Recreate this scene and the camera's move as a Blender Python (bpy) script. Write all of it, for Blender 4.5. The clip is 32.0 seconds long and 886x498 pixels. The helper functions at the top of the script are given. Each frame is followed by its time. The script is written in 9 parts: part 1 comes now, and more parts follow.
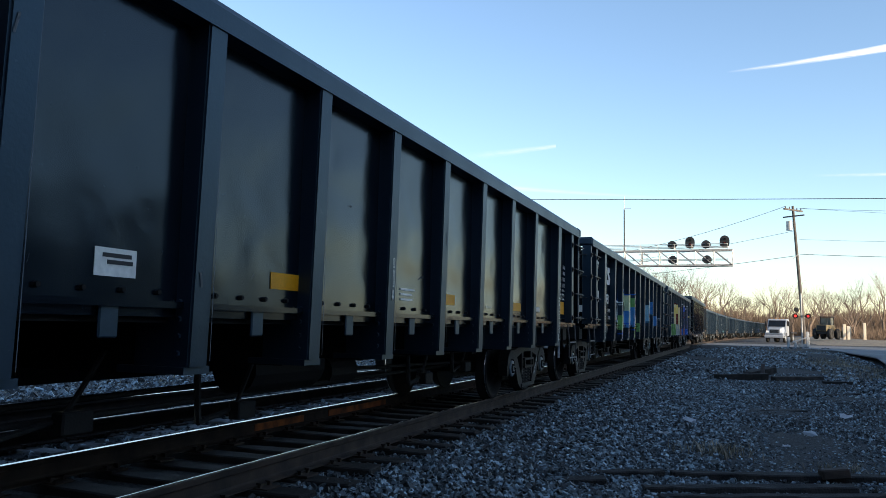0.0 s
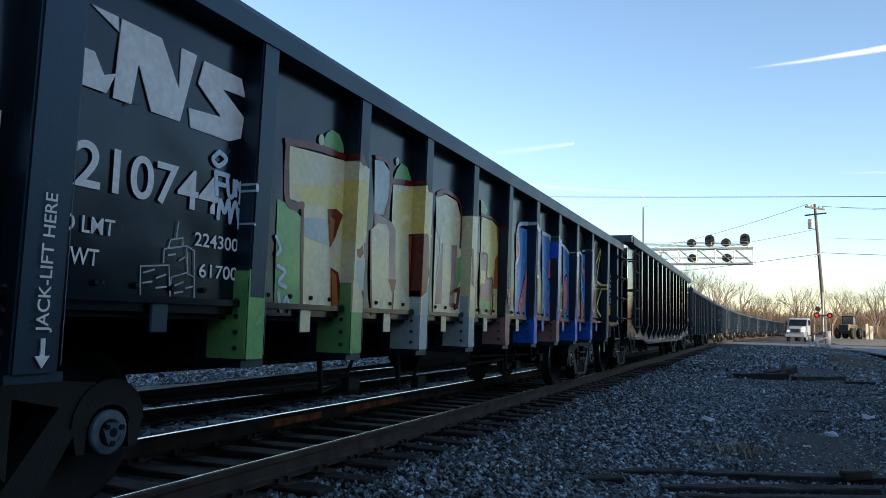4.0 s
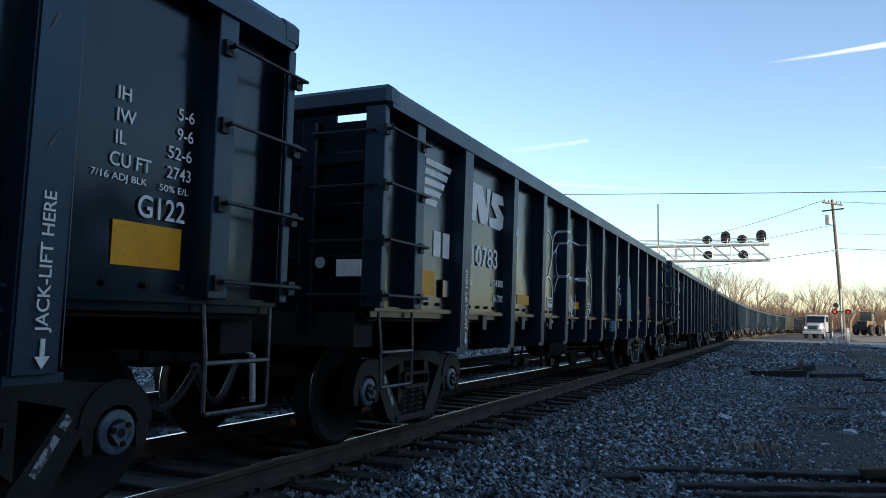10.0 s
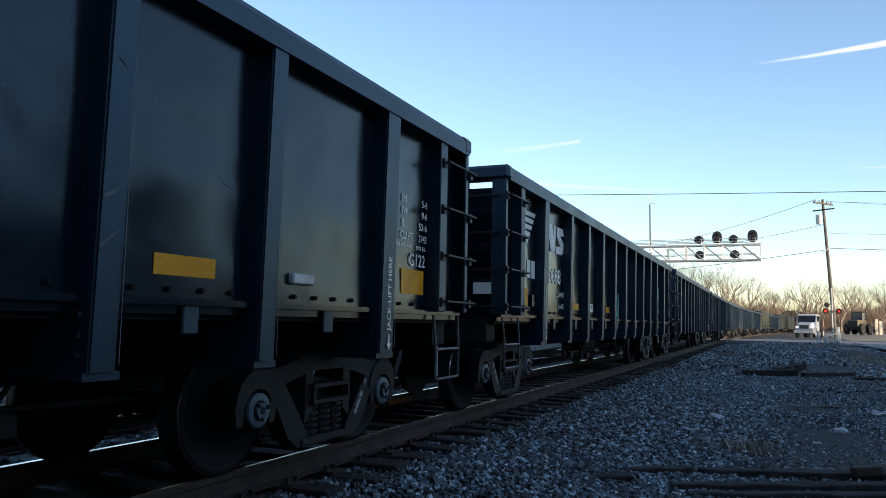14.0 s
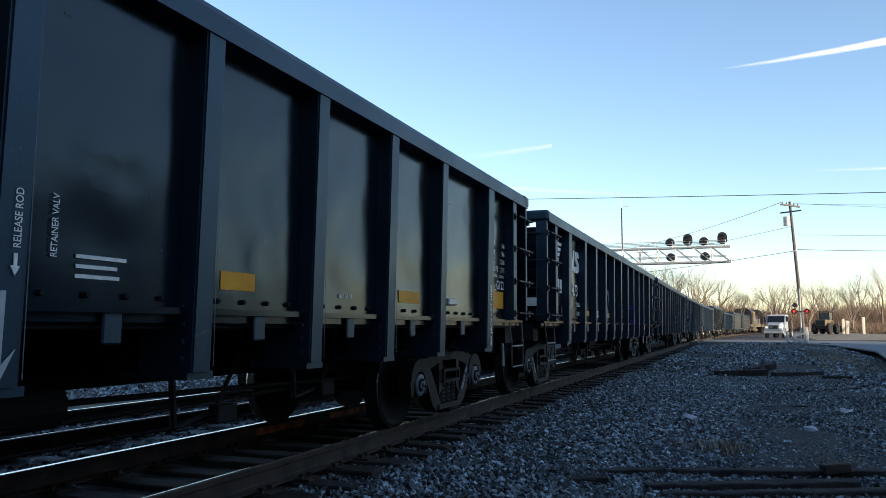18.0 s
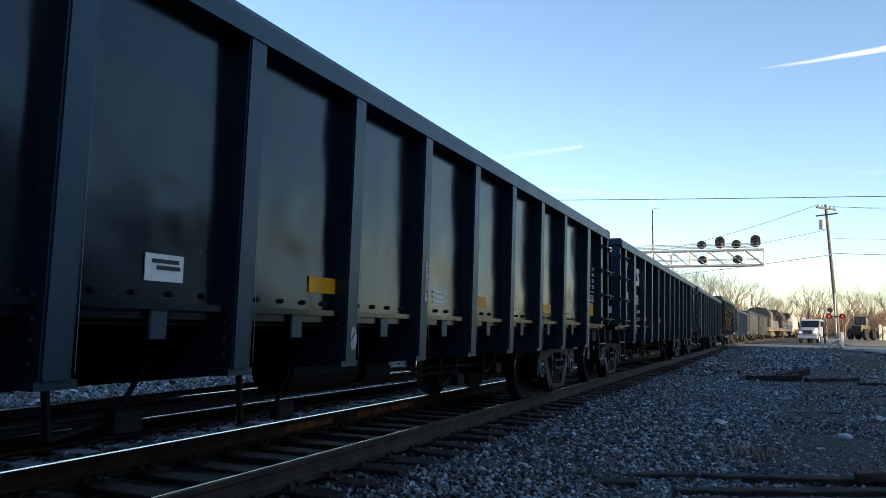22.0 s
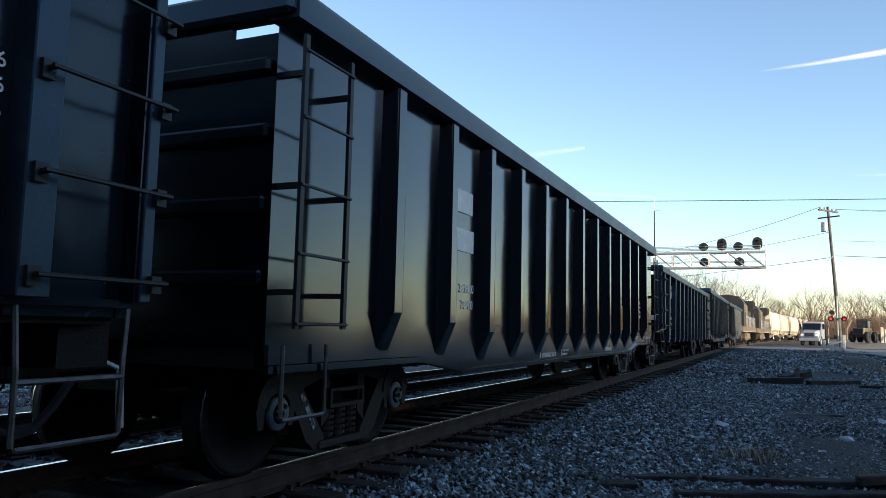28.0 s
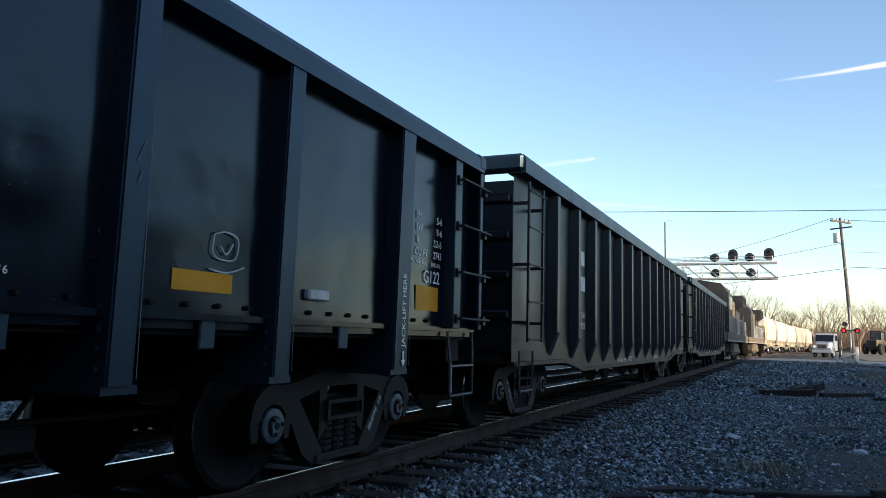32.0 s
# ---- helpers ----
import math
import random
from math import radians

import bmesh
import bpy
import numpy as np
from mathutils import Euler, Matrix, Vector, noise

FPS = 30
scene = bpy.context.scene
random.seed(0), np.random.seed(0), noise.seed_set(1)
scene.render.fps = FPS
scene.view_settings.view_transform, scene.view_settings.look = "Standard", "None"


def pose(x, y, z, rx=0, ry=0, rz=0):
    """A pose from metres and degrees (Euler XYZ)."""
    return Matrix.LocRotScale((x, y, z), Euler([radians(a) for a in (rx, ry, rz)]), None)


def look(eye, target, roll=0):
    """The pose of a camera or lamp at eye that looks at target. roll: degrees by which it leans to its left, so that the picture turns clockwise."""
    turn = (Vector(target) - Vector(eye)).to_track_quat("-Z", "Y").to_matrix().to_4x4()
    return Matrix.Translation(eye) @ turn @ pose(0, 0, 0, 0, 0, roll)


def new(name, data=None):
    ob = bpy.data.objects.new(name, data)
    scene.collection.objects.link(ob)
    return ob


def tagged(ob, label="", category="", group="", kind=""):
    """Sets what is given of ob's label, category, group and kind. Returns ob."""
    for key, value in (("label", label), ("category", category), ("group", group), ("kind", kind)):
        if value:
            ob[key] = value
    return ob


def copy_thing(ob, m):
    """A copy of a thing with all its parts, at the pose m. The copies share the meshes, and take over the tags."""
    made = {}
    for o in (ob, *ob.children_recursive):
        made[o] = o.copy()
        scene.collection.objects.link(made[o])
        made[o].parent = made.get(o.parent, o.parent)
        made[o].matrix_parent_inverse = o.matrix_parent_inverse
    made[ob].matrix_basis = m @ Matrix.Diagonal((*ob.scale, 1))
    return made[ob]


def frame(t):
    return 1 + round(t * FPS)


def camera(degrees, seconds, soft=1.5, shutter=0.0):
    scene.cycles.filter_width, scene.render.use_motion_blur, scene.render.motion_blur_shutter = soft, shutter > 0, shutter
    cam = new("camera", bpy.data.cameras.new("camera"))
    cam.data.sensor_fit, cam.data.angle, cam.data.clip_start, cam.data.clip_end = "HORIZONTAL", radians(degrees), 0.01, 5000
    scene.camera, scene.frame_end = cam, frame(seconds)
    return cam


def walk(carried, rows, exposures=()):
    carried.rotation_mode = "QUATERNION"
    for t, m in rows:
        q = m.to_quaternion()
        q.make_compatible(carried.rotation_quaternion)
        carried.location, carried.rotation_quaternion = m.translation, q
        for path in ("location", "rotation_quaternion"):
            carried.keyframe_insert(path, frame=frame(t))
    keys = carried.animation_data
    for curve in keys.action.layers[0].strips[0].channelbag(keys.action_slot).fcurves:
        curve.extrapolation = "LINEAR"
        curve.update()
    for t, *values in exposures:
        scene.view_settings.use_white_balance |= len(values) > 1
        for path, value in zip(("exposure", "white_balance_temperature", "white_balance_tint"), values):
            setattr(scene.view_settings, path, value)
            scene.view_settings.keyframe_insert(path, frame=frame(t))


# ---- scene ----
EYE_Z = 1.08          # eye above the rail tops, which are z = 0
TRACK_X = -4.24       # centre line of the train's track
BEND_Y, BEND_R = 45.0, 1050.0

cam = camera(61.0, 32.0, soft=0.45)
TURNS = [(0.0, 21.4, 5.76, -1.23), (0.5, 21.64, 5.58, -1.5), (1.0, 21.99, 5.54, -1.43), (1.5, 22.16, 5.61, -1.37), (2.0, 22.24, 5.66, -1.4), (2.5, 22.38, 5.84, -1.32), (3.0, 22.48, 5.84, -1.26), (3.5, 22.6, 5.7, -1.27), (4.0, 22.72, 5.53, -1.53), (4.5, 22.81, 5.33, -1.49), (6.5, 23.02, 5.09, -1.38), (7.0, 23.19, 5.2, -1.18), (7.5, 23.48, 5.19, -1.07), (8.0, 23.65, 5.17, -1.12), (8.5, 23.9, 5.21, -1.13), (9.0, 23.83, 5.37, -1.14), (9.5, 23.78, 5.37, -1.24), (10.0, 23.82, 5.38, -1.27), (10.5, 23.96, 5.4, -1.17), (11.0, 24.15, 5.27, -1.2), (11.5, 24.23, 5.29, -1.18), (12.0, 24.32, 5.42, -1.14), (12.5, 24.33, 5.49, -1.14), (13.0, 24.23, 5.48, -1.05), (13.5, 23.71, 5.43, -1.04), (15.5, 22.29, 5.66, -0.53), (16.0, 21.73, 5.53, -0.3), (16.5, 21.65, 5.38, -0.23), (17.0, 21.42, 5.54, -0.25), (17.5, 21.33, 5.75, -0.31), (18.0, 21.35, 5.85, -0.28), (18.5, 21.76, 5.89, -0.36), (19.0, 22.1, 6.02, -0.45), (19.5, 22.3, 5.94, -0.46), (20.0, 22.51, 5.99, -0.54), (20.5, 22.66, 6.14, -0.55), (21.0, 22.8, 5.99, -0.8), (21.5, 23.08, 5.85, -1.01), (22.0, 23.47, 5.85, -1.03), (22.5, 23.54, 5.79, -0.7), (23.0, 23.23, 5.61, -0.54), (23.5, 22.92, 5.59, -0.76), (24.0, 22.89, 5.73, -0.8), (24.5, 23.11, 5.83, -0.7), (25.0, 23.4, 5.81, -0.55), (25.5, 23.64, 5.75, -0.79), (26.0, 23.64, 5.8, -1.06), (26.5, 23.57, 5.88, -1.18), (28.5, 23.6, 5.94, -1.29), (29.0, 23.8, 5.96, -1.24), (29.5, 24.0, 5.91, -1.24), (30.0, 23.97, 5.92, -1.18), (30.5, 23.96, 6.15, -1.16), (31.0, 24.03, 6.44, -1.14), (31.5, 24.12, 6.7, -1.23), (32.0, 24.3, 6.7, -1.44)]
walk(cam, [(t, pose(0, 0, EYE_Z, 90 + p, r, y)) for t, y, p, r in TURNS], [(0, 1.0, 6450, 13), (32, 1.0, 6450, 13)])

# ---- sky and sun ----
SUN_AZ, SUN_EL = 112.0, 13.0   # degrees clockwise from +Y, degrees up
world = bpy.data.worlds.new("sky")
scene.world = world
world.use_nodes = True
wn = world.node_tree
sky = wn.nodes.new("ShaderNodeTexSky")
sky.sky_type, sky.sun_disc = "NISHITA", False
sky.sun_elevation, sky.sun_rotation = radians(SUN_EL), radians(SUN_AZ)
sky.air_density, sky.dust_density, sky.ozone_density = 1.0, 0.25, 2.0
wn.nodes["Background"].inputs[1].default_value = 0.15
wn.links.new(sky.outputs[0], wn.nodes["Background"].inputs[0])
sun_data = bpy.data.lights.new("sun", "SUN")
sun_data.energy, sun_data.angle, sun_data.color = 5.0, radians(0.5), (1.0, 0.82, 0.58)
sun = new("sun", sun_data)
saz, sel = radians(SUN_AZ), radians(SUN_EL)
SUN_DIR = Vector((math.sin(saz) * math.cos(sel), math.cos(saz) * math.cos(sel), math.sin(sel)))
sun.matrix_world = look(SUN_DIR * 100, (0, 0, 0))
scene.view_settings.exposure = 1.0


# ---- materials ----
def material(name, base, rough=0.6, metal=0.0, second=None, scale=3.0, fine=60.0, bump=0.1, spread=(0.35, 0.65), vary=0.0, spec=0.5, coat=0.0, detail=6.0, island=False, coat_rough=0.12, tint=(1, 1, 1), dents=0.0):
    m = bpy.data.materials.new(name)
    m.use_nodes = True
    nt = m.node_tree
    n, l = nt.nodes, nt.links
    b = n["Principled BSDF"]
    b.inputs["Metallic"].default_value = metal
    b.inputs["Specular IOR Level"].default_value = spec
    b.inputs["Coat Weight"].default_value = coat
    b.inputs["Specular Tint"].default_value = (*tint, 1)
    b.inputs["Coat Roughness"].default_value = coat_rough
    co = n.new("ShaderNodeTexCoord")
    nz = n.new("ShaderNodeTexNoise")
    nz.inputs["Scale"].default_value, nz.inputs["Detail"].default_value = scale, detail
    nf = n.new("ShaderNodeTexNoise")
    nf.inputs["Scale"].default_value, nf.inputs["Detail"].default_value = fine, 4
    oi = n.new("ShaderNodeObjectInfo")
    off = n.new("ShaderNodeVectorMath")
    off.operation = "MULTIPLY_ADD"
    l.new(oi.outputs["Random"], off.inputs[0])
    off.inputs[1].default_value = (37.0, 23.0, 51.0)
    l.new(co.outputs["Object"], off.inputs[2])
    l.new(off.outputs[0], nz.inputs["Vector"])
    l.new(off.outputs[0], nf.inputs["Vector"])
    ramp = n.new("ShaderNodeMapRange")
    ramp.inputs[1].default_value, ramp.inputs[2].default_value = spread
    l.new(nz.outputs["Fac"], ramp.inputs[0])
    mix = n.new("ShaderNodeMix")
    mix.data_type = "RGBA"
    mix.inputs[6].default_value = (*base, 1)
    mix.inputs[7].default_value = (*(second or [c * 0.6 for c in base]), 1)
    l.new(ramp.outputs[0], mix.inputs[0])
    hsv = n.new("ShaderNodeHueSaturation")
    l.new(mix.outputs[2], hsv.inputs["Color"])
    val = n.new("ShaderNodeMapRange")
    val.inputs[3].default_value, val.inputs[4].default_value = 0.75, 1.25
    l.new(nf.outputs["Fac"], val.inputs[0])
    if vary:
        info = n.new("ShaderNodeNewGeometry" if island else "ShaderNodeObjectInfo")
        vr = n.new("ShaderNodeMapRange")
        vr.inputs[3].default_value, vr.inputs[4].default_value = 1 - vary, 1 + vary * (2.2 if island else 1)
        pw = n.new("ShaderNodeMath")
        pw.operation, pw.inputs[1].default_value = "POWER", 2.2 if island else 1.0
        l.new(info.outputs["Random Per Island" if island else "Random"], pw.inputs[0])
        l.new(pw.outputs[0], vr.inputs[0])
        mul = n.new("ShaderNodeMath")
        mul.operation = "MULTIPLY"
        l.new(vr.outputs[0], mul.inputs[0])
        l.new(val.outputs[0], mul.inputs[1])
        l.new(mul.outputs[0], hsv.inputs["Value"])
    else:
        l.new(val.outputs[0], hsv.inputs["Value"])
    l.new(hsv.outputs["Color"], b.inputs["Base Color"])
    rr = n.new("ShaderNodeMapRange")
    rr.inputs[3].default_value, rr.inputs[4].default_value = max(0.02, rough - 0.1), min(1, rough + 0.12)
    l.new(nz.outputs["Fac"], rr.inputs[0])
    l.new(rr.outputs[0], b.inputs["Roughness"])
    if bump:
        bp = n.new("ShaderNodeBump")
        bp.inputs["Strength"].default_value, bp.inputs["Distance"].default_value = bump, 0.02
        l.new(nf.outputs["Fac"], bp.inputs["Height"])
        l.new(bp.outputs["Normal"], b.inputs["Normal"])
    if dents:
        # shallow knocks a hand across, and small pale chips in the paint
        nd = n.new("ShaderNodeTexNoise")
        nd.inputs["Scale"].default_value, nd.inputs["Detail"].default_value = 3.2, 1
        l.new(off.outputs[0], nd.inputs["Vector"])
        peak = n.new("ShaderNodeMapRange")
        peak.inputs[1].default_value, peak.inputs[2].default_value = 0.56, 0.86
        l.new(nd.outputs["Fac"], peak.inputs[0])
        bd = n.new("ShaderNodeBump")
        bd.invert = True
        bd.inputs["Strength"].default_value, bd.inputs["Distance"].default_value = dents, 0.03
        l.new(peak.outputs[0], bd.inputs["Height"])
        l.new(bd.outputs["Normal"], bp.inputs["Normal"])
        nc = n.new("ShaderNodeTexNoise")
        nc.inputs["Scale"].default_value, nc.inputs["Detail"].default_value, nc.inputs["Distortion"].default_value = 16, 5, 0.6
        l.new(off.outputs[0], nc.inputs["Vector"])
        chip = n.new("ShaderNodeMapRange")
        chip.inputs[1].default_value, chip.inputs[2].default_value, chip.inputs[4].default_value = 0.70, 0.74, 0.6
        l.new(nc.outputs["Fac"], chip.inputs[0])
        mc = n.new("ShaderNodeMix")
        mc.data_type = "RGBA"
        mc.inputs[7].default_value = (0.045, 0.055, 0.065, 1)
        l.new(chip.outputs[0], mc.inputs[0])
        l.new(hsv.outputs["Color"], mc.inputs[6])
        l.new(mc.outputs[2], b.inputs["Base Color"])
    return m


def glow(name, colour, power):
    m = bpy.data.materials.new(name)
    m.use_nodes = True
    b = m.node_tree.nodes["Principled BSDF"]
    b.inputs["Base Color"].default_value = (*colour, 1)
    b.inputs["Emission Color"].default_value = (*colour, 1)
    b.inputs["Emission Strength"].default_value = power
    return m


# the blue specular tints stand in for bluer sky mirrored in the paint
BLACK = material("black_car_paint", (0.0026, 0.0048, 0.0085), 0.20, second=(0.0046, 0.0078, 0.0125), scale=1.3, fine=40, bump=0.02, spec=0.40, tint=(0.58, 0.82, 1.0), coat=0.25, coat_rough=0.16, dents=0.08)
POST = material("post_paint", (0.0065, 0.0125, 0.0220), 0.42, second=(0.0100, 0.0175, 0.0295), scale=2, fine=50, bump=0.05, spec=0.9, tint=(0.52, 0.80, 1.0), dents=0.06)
GLOSS = material("glossy_black_paint", (0.0020, 0.0040, 0.0068), 0.14, second=(0.0034, 0.0058, 0.0090), scale=1.1, fine=30, bump=0.012, spec=0.6, tint=(0.66, 0.88, 1.0), coat=0.45, coat_rough=0.1, dents=0.035)
UNDER = material("grimy_steel", (0.0045, 0.0046, 0.0048), 0.7, second=(0.010, 0.009, 0.008), scale=4, fine=80, bump=0.2, spec=0.25)
BOGIE = material("cast_steel", (0.0052, 0.0063, 0.0068), 0.6, second=(0.0105, 0.0102, 0.0095), scale=6, fine=90, bump=0.25, spec=0.38)
SHINY = material("worn_steel", (0.42, 0.43, 0.45), 0.25, metal=1.0, second=(0.3, 0.3, 0.31), scale=5, fine=60, bump=0.02)
RUST = material("rusty_steel", (0.045, 0.028, 0.019), 0.85, second=(0.02, 0.014, 0.011), scale=5, fine=80, bump=0.2)
ORANGE_WEB = material("orange_web", (0.42, 0.12, 0.028), 0.85, second=(0.10, 0.04, 0.02), scale=6, fine=80, bump=0.2)
CAPBLUE = material("blue_bearing_cap", (0.045, 0.080, 0.105), 0.4, second=(0.10, 0.14, 0.165), scale=12, fine=80)
WORN = material("bare_worn_steel", (0.075, 0.075, 0.075), 0.45, second=(0.03, 0.028, 0.026), scale=14, fine=90, bump=0.1, spec=0.6)
WHITE = material("white_stencil", (0.86, 0.83, 0.75), 0.42, second=(0.78, 0.75, 0.68), scale=9, fine=30, bump=0.02)
YELLOW = material("yellow_reflector", (0.80, 0.34, 0.006), 0.45, second=(0.70, 0.28, 0.004), scale=6, fine=80, bump=0.02, spec=0.3)
TIE = material("weathered_tie", (0.026, 0.021, 0.017), 0.9, second=(0.008, 0.007, 0.006), scale=5, fine=70, bump=0.5, vary=0.4)
GREY_TIE = material("bleached_tie", (0.17, 0.18, 0.185), 0.85, second=(0.05, 0.052, 0.055), scale=4, fine=70, bump=0.5, vary=0.5)
BALLAST = material("ballast_bed", (0.115, 0.12, 0.125), 0.95, second=(0.05, 0.052, 0.055), scale=18, fine=60, bump=0.9)
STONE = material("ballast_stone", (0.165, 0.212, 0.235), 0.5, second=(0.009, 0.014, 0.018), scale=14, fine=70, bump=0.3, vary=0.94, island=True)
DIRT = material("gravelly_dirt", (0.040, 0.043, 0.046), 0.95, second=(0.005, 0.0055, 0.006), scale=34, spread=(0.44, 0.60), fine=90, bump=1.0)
ASPHALT = material("worn_asphalt", (0.135, 0.145, 0.155), 0.7, second=(0.09, 0.095, 0.10), scale=0.6, fine=60, bump=0.3)
WOOD = material("pole_wood", (0.12, 0.108, 0.095), 0.9, second=(0.075, 0.068, 0.06), scale=4, fine=40, bump=0.4)
BARK = material("bare_branches", (0.20, 0.15, 0.11), 0.9, second=(0.12, 0.085, 0.065), scale=3, fine=30, bump=0.2)
GALV = material("galvanised_steel", (0.45, 0.45, 0.44), 0.5, metal=0.6, second=(0.33, 0.33, 0.32), scale=5, fine=60, bump=0.05)
DARK = material("dark_paint", (0.015, 0.015, 0.017), 0.5, scale=4, bump=0.05)


# ---- mesh helpers ----
def link(name, bm, mats, parent=None, label="", smooth=False):
    me = bpy.data.meshes.new(name)
    bm.to_mesh(me)
    bm.free()
    for m in mats if isinstance(mats, (list, tuple)) else [mats]:
        me.materials.append(m)
    if smooth:
        for p in me.polygons:
            p.use_smooth = True
    ob = new(name, me)
    if parent:
        ob.parent = parent
    if label:
        ob["label"] = label
    return ob


def part(name, bm, mats, parent, label="", smooth=False):
    return link(name, bm, mats, parent, label, smooth)


def box(bm, x0, x1, y0, y1, z0, z1, mat=0, bev=0.0, m=None):
    c = Vector(((x0 + x1) / 2, (y0 + y1) / 2, (z0 + z1) / 2))
    d = bmesh.ops.create_cube(bm, size=1, matrix=(m or Matrix()) @ Matrix.Translation(c) @ Matrix.Diagonal((abs(x1 - x0), abs(y1 - y0), abs(z1 - z0), 1)))
    vs = d["verts"]
    fs = {f for v in vs for f in v.link_faces}
    if bev:
        es = {e for v in vs for e in v.link_edges}
        r = bmesh.ops.bevel(bm, geom=list(es), offset=bev, segments=1, affect="EDGES")
        fs |= set(r["faces"])
    for f in fs:
        if f.is_valid:
            f.material_index = mat
    return bm


def boxes(*dims, bev=0.0):
    bm = bmesh.new()
    for d in dims:
        box(bm, *d, bev=bev)
    return bm


def rod(bm, a, b, r0, r1=None, seg=8, mat=0, caps=True):
    a, b = Vector(a), Vector(b)
    d = b - a
    q = d.to_track_quat("Z", "Y").to_matrix().to_4x4()
    r = bmesh.ops.create_cone(bm, cap_ends=caps, segments=seg, radius1=r0, radius2=r0 if r1 is None else r1, depth=d.length,
                              matrix=Matrix.Translation((a + b) / 2) @ q)
    for f in {f for v in r["verts"] for f in v.link_faces}:
        f.material_index = mat
    return bm


def tube(bm, pts, r, seg=6):
    """A bent round bar through the points."""
    pts = [Vector(p) for p in pts]
    last = None
    for i, p in enumerate(pts):
        d = (pts[min(len(pts) - 1, i + 1)] - pts[max(0, i - 1)]).normalized()
        u = d.orthogonal().normalized() if last is None else (u - d * u.dot(d)).normalized()
        w = d.cross(u)
        now = [bm.verts.new(p + r * (u * math.cos(2 * math.pi * k / seg) + w * math.sin(2 * math.pi * k / seg))) for k in range(seg)]
        if last:
            for k in range(seg):
                bm.faces.new((last[k], last[(k + 1) % seg], now[(k + 1) % seg], now[k]))
        else:
            bm.faces.new(now[::-1])
        last = now
    bm.faces.new(last)
    return bm


def prism(bm, outline, axis, lo, hi, mat=0):
    """An outline of (u, v) pairs pushed along an axis from lo to hi."""
    def at(u, v, w):
        return {"x": (w, u, v), "y": (u, w, v), "z": (u, v, w)}[axis]
    a = [bm.verts.new(at(u, v, lo)) for u, v in outline]
    b = [bm.verts.new(at(u, v, hi)) for u, v in outline]
    k = len(outline)
    fs = [bm.faces.new(a[::-1]), bm.faces.new(b)]
    fs += [bm.faces.new((a[i], a[(i + 1) % k], b[(i + 1) % k], b[i])) for i in range(k)]
    for f in fs:
        f.material_index = mat
    bmesh.ops.recalc_face_normals(bm, faces=fs)
    return bm


def track_x(y, off=0.0):
    th = math.asin(min(0.9, max(0.0, y - BEND_Y) / BEND_R))
    return TRACK_X + off + BEND_R * (1 - math.cos(th))


def on_track(s):
    """The pose on the track's centre line, s metres along it from the point abreast of the eye."""
    th = max(0.0, s - BEND_Y) / BEND_R
    y = s if s < BEND_Y else BEND_Y + BEND_R * math.sin(th)
    return pose(TRACK_X + BEND_R * (1 - math.cos(th)), y, 0, 0, 0, -math.degrees(th))


# ---- ground ----
def ground_z(x, y):
    e = x - track_x(y)
    flat = -0.36 + 0.34 * min(1, max(0, (y - 38) / 18))
    bank = min(1, max(0, (e - 1.7) / 1.5)) if e > 0 else min(1, max(0, (-e - 5.6) / 1.5))
    z = -0.24 * (1 - bank) + flat * bank
    if 57 < y < 74:
        z = max(z, -0.03)
    z += 0.30 * math.exp(-((x - 3.6) / 1.3) ** 2 - ((y - 42) / 3.2) ** 2) + 0.16 * math.exp(-((x - 3.2) / 0.8) ** 2 - ((y - 33) / 4.0) ** 2)
    z += 0.42 * min(1, max(0, (y - 72) / 14)) * min(1, max(0, (x - 5) / 6))
    return z


def sheet(name, xs, ys, mats, zf, kind="structure", label=""):
    nx, ny = len(xs), len(ys)
    vs = [(x, y, zf(x, y)) for y in ys for x in xs]
    fs = [(j * nx + i, j * nx + i + 1, (j + 1) * nx + i + 1, (j + 1) * nx + i) for j in range(ny - 1) for i in range(nx - 1)]
    me = bpy.data.meshes.new(name)
    me.from_pydata(vs, [], fs)
    me.materials.append(mats)
    for p in me.polygons:
        p.use_smooth = True
    return tagged(new(name, me), label, "", "", kind)


gx = sorted(set([-3000, -1000, -400, -150, -80, -50, -35, -25] + [x * 0.25 for x in range(-76, 72)] + [20, 25, 35, 50, 80, 150, 400, 1000, 3000]))
gy = sorted(set([-1000, -200, -60, -30, -15] + [y * 0.25 - 8 for y in range(0, 130)] + [y * 1.0 for y in range(25, 70)] + [75, 80, 90, 100, 120, 150, 200, 260, 330, 400, 700, 1500, 3500]))
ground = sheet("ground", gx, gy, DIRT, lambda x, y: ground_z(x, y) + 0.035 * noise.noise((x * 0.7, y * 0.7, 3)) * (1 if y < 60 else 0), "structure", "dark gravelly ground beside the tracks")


# ---- track ----
RAIL = [(-0.07, -0.172), (0.07, -0.172), (0.07, -0.16), (0.02, -0.145), (0.009, -0.13), (0.009, -0.05), (0.034, -0.038), (0.036, -0.006), (0.03, 0), (-0.017, 0),
        (-0.03, 0), (-0.036, -0.006), (-0.034, -0.038), (-0.009, -0.05), (-0.009, -0.13), (-0.02, -0.145), (-0.07, -0.16)]


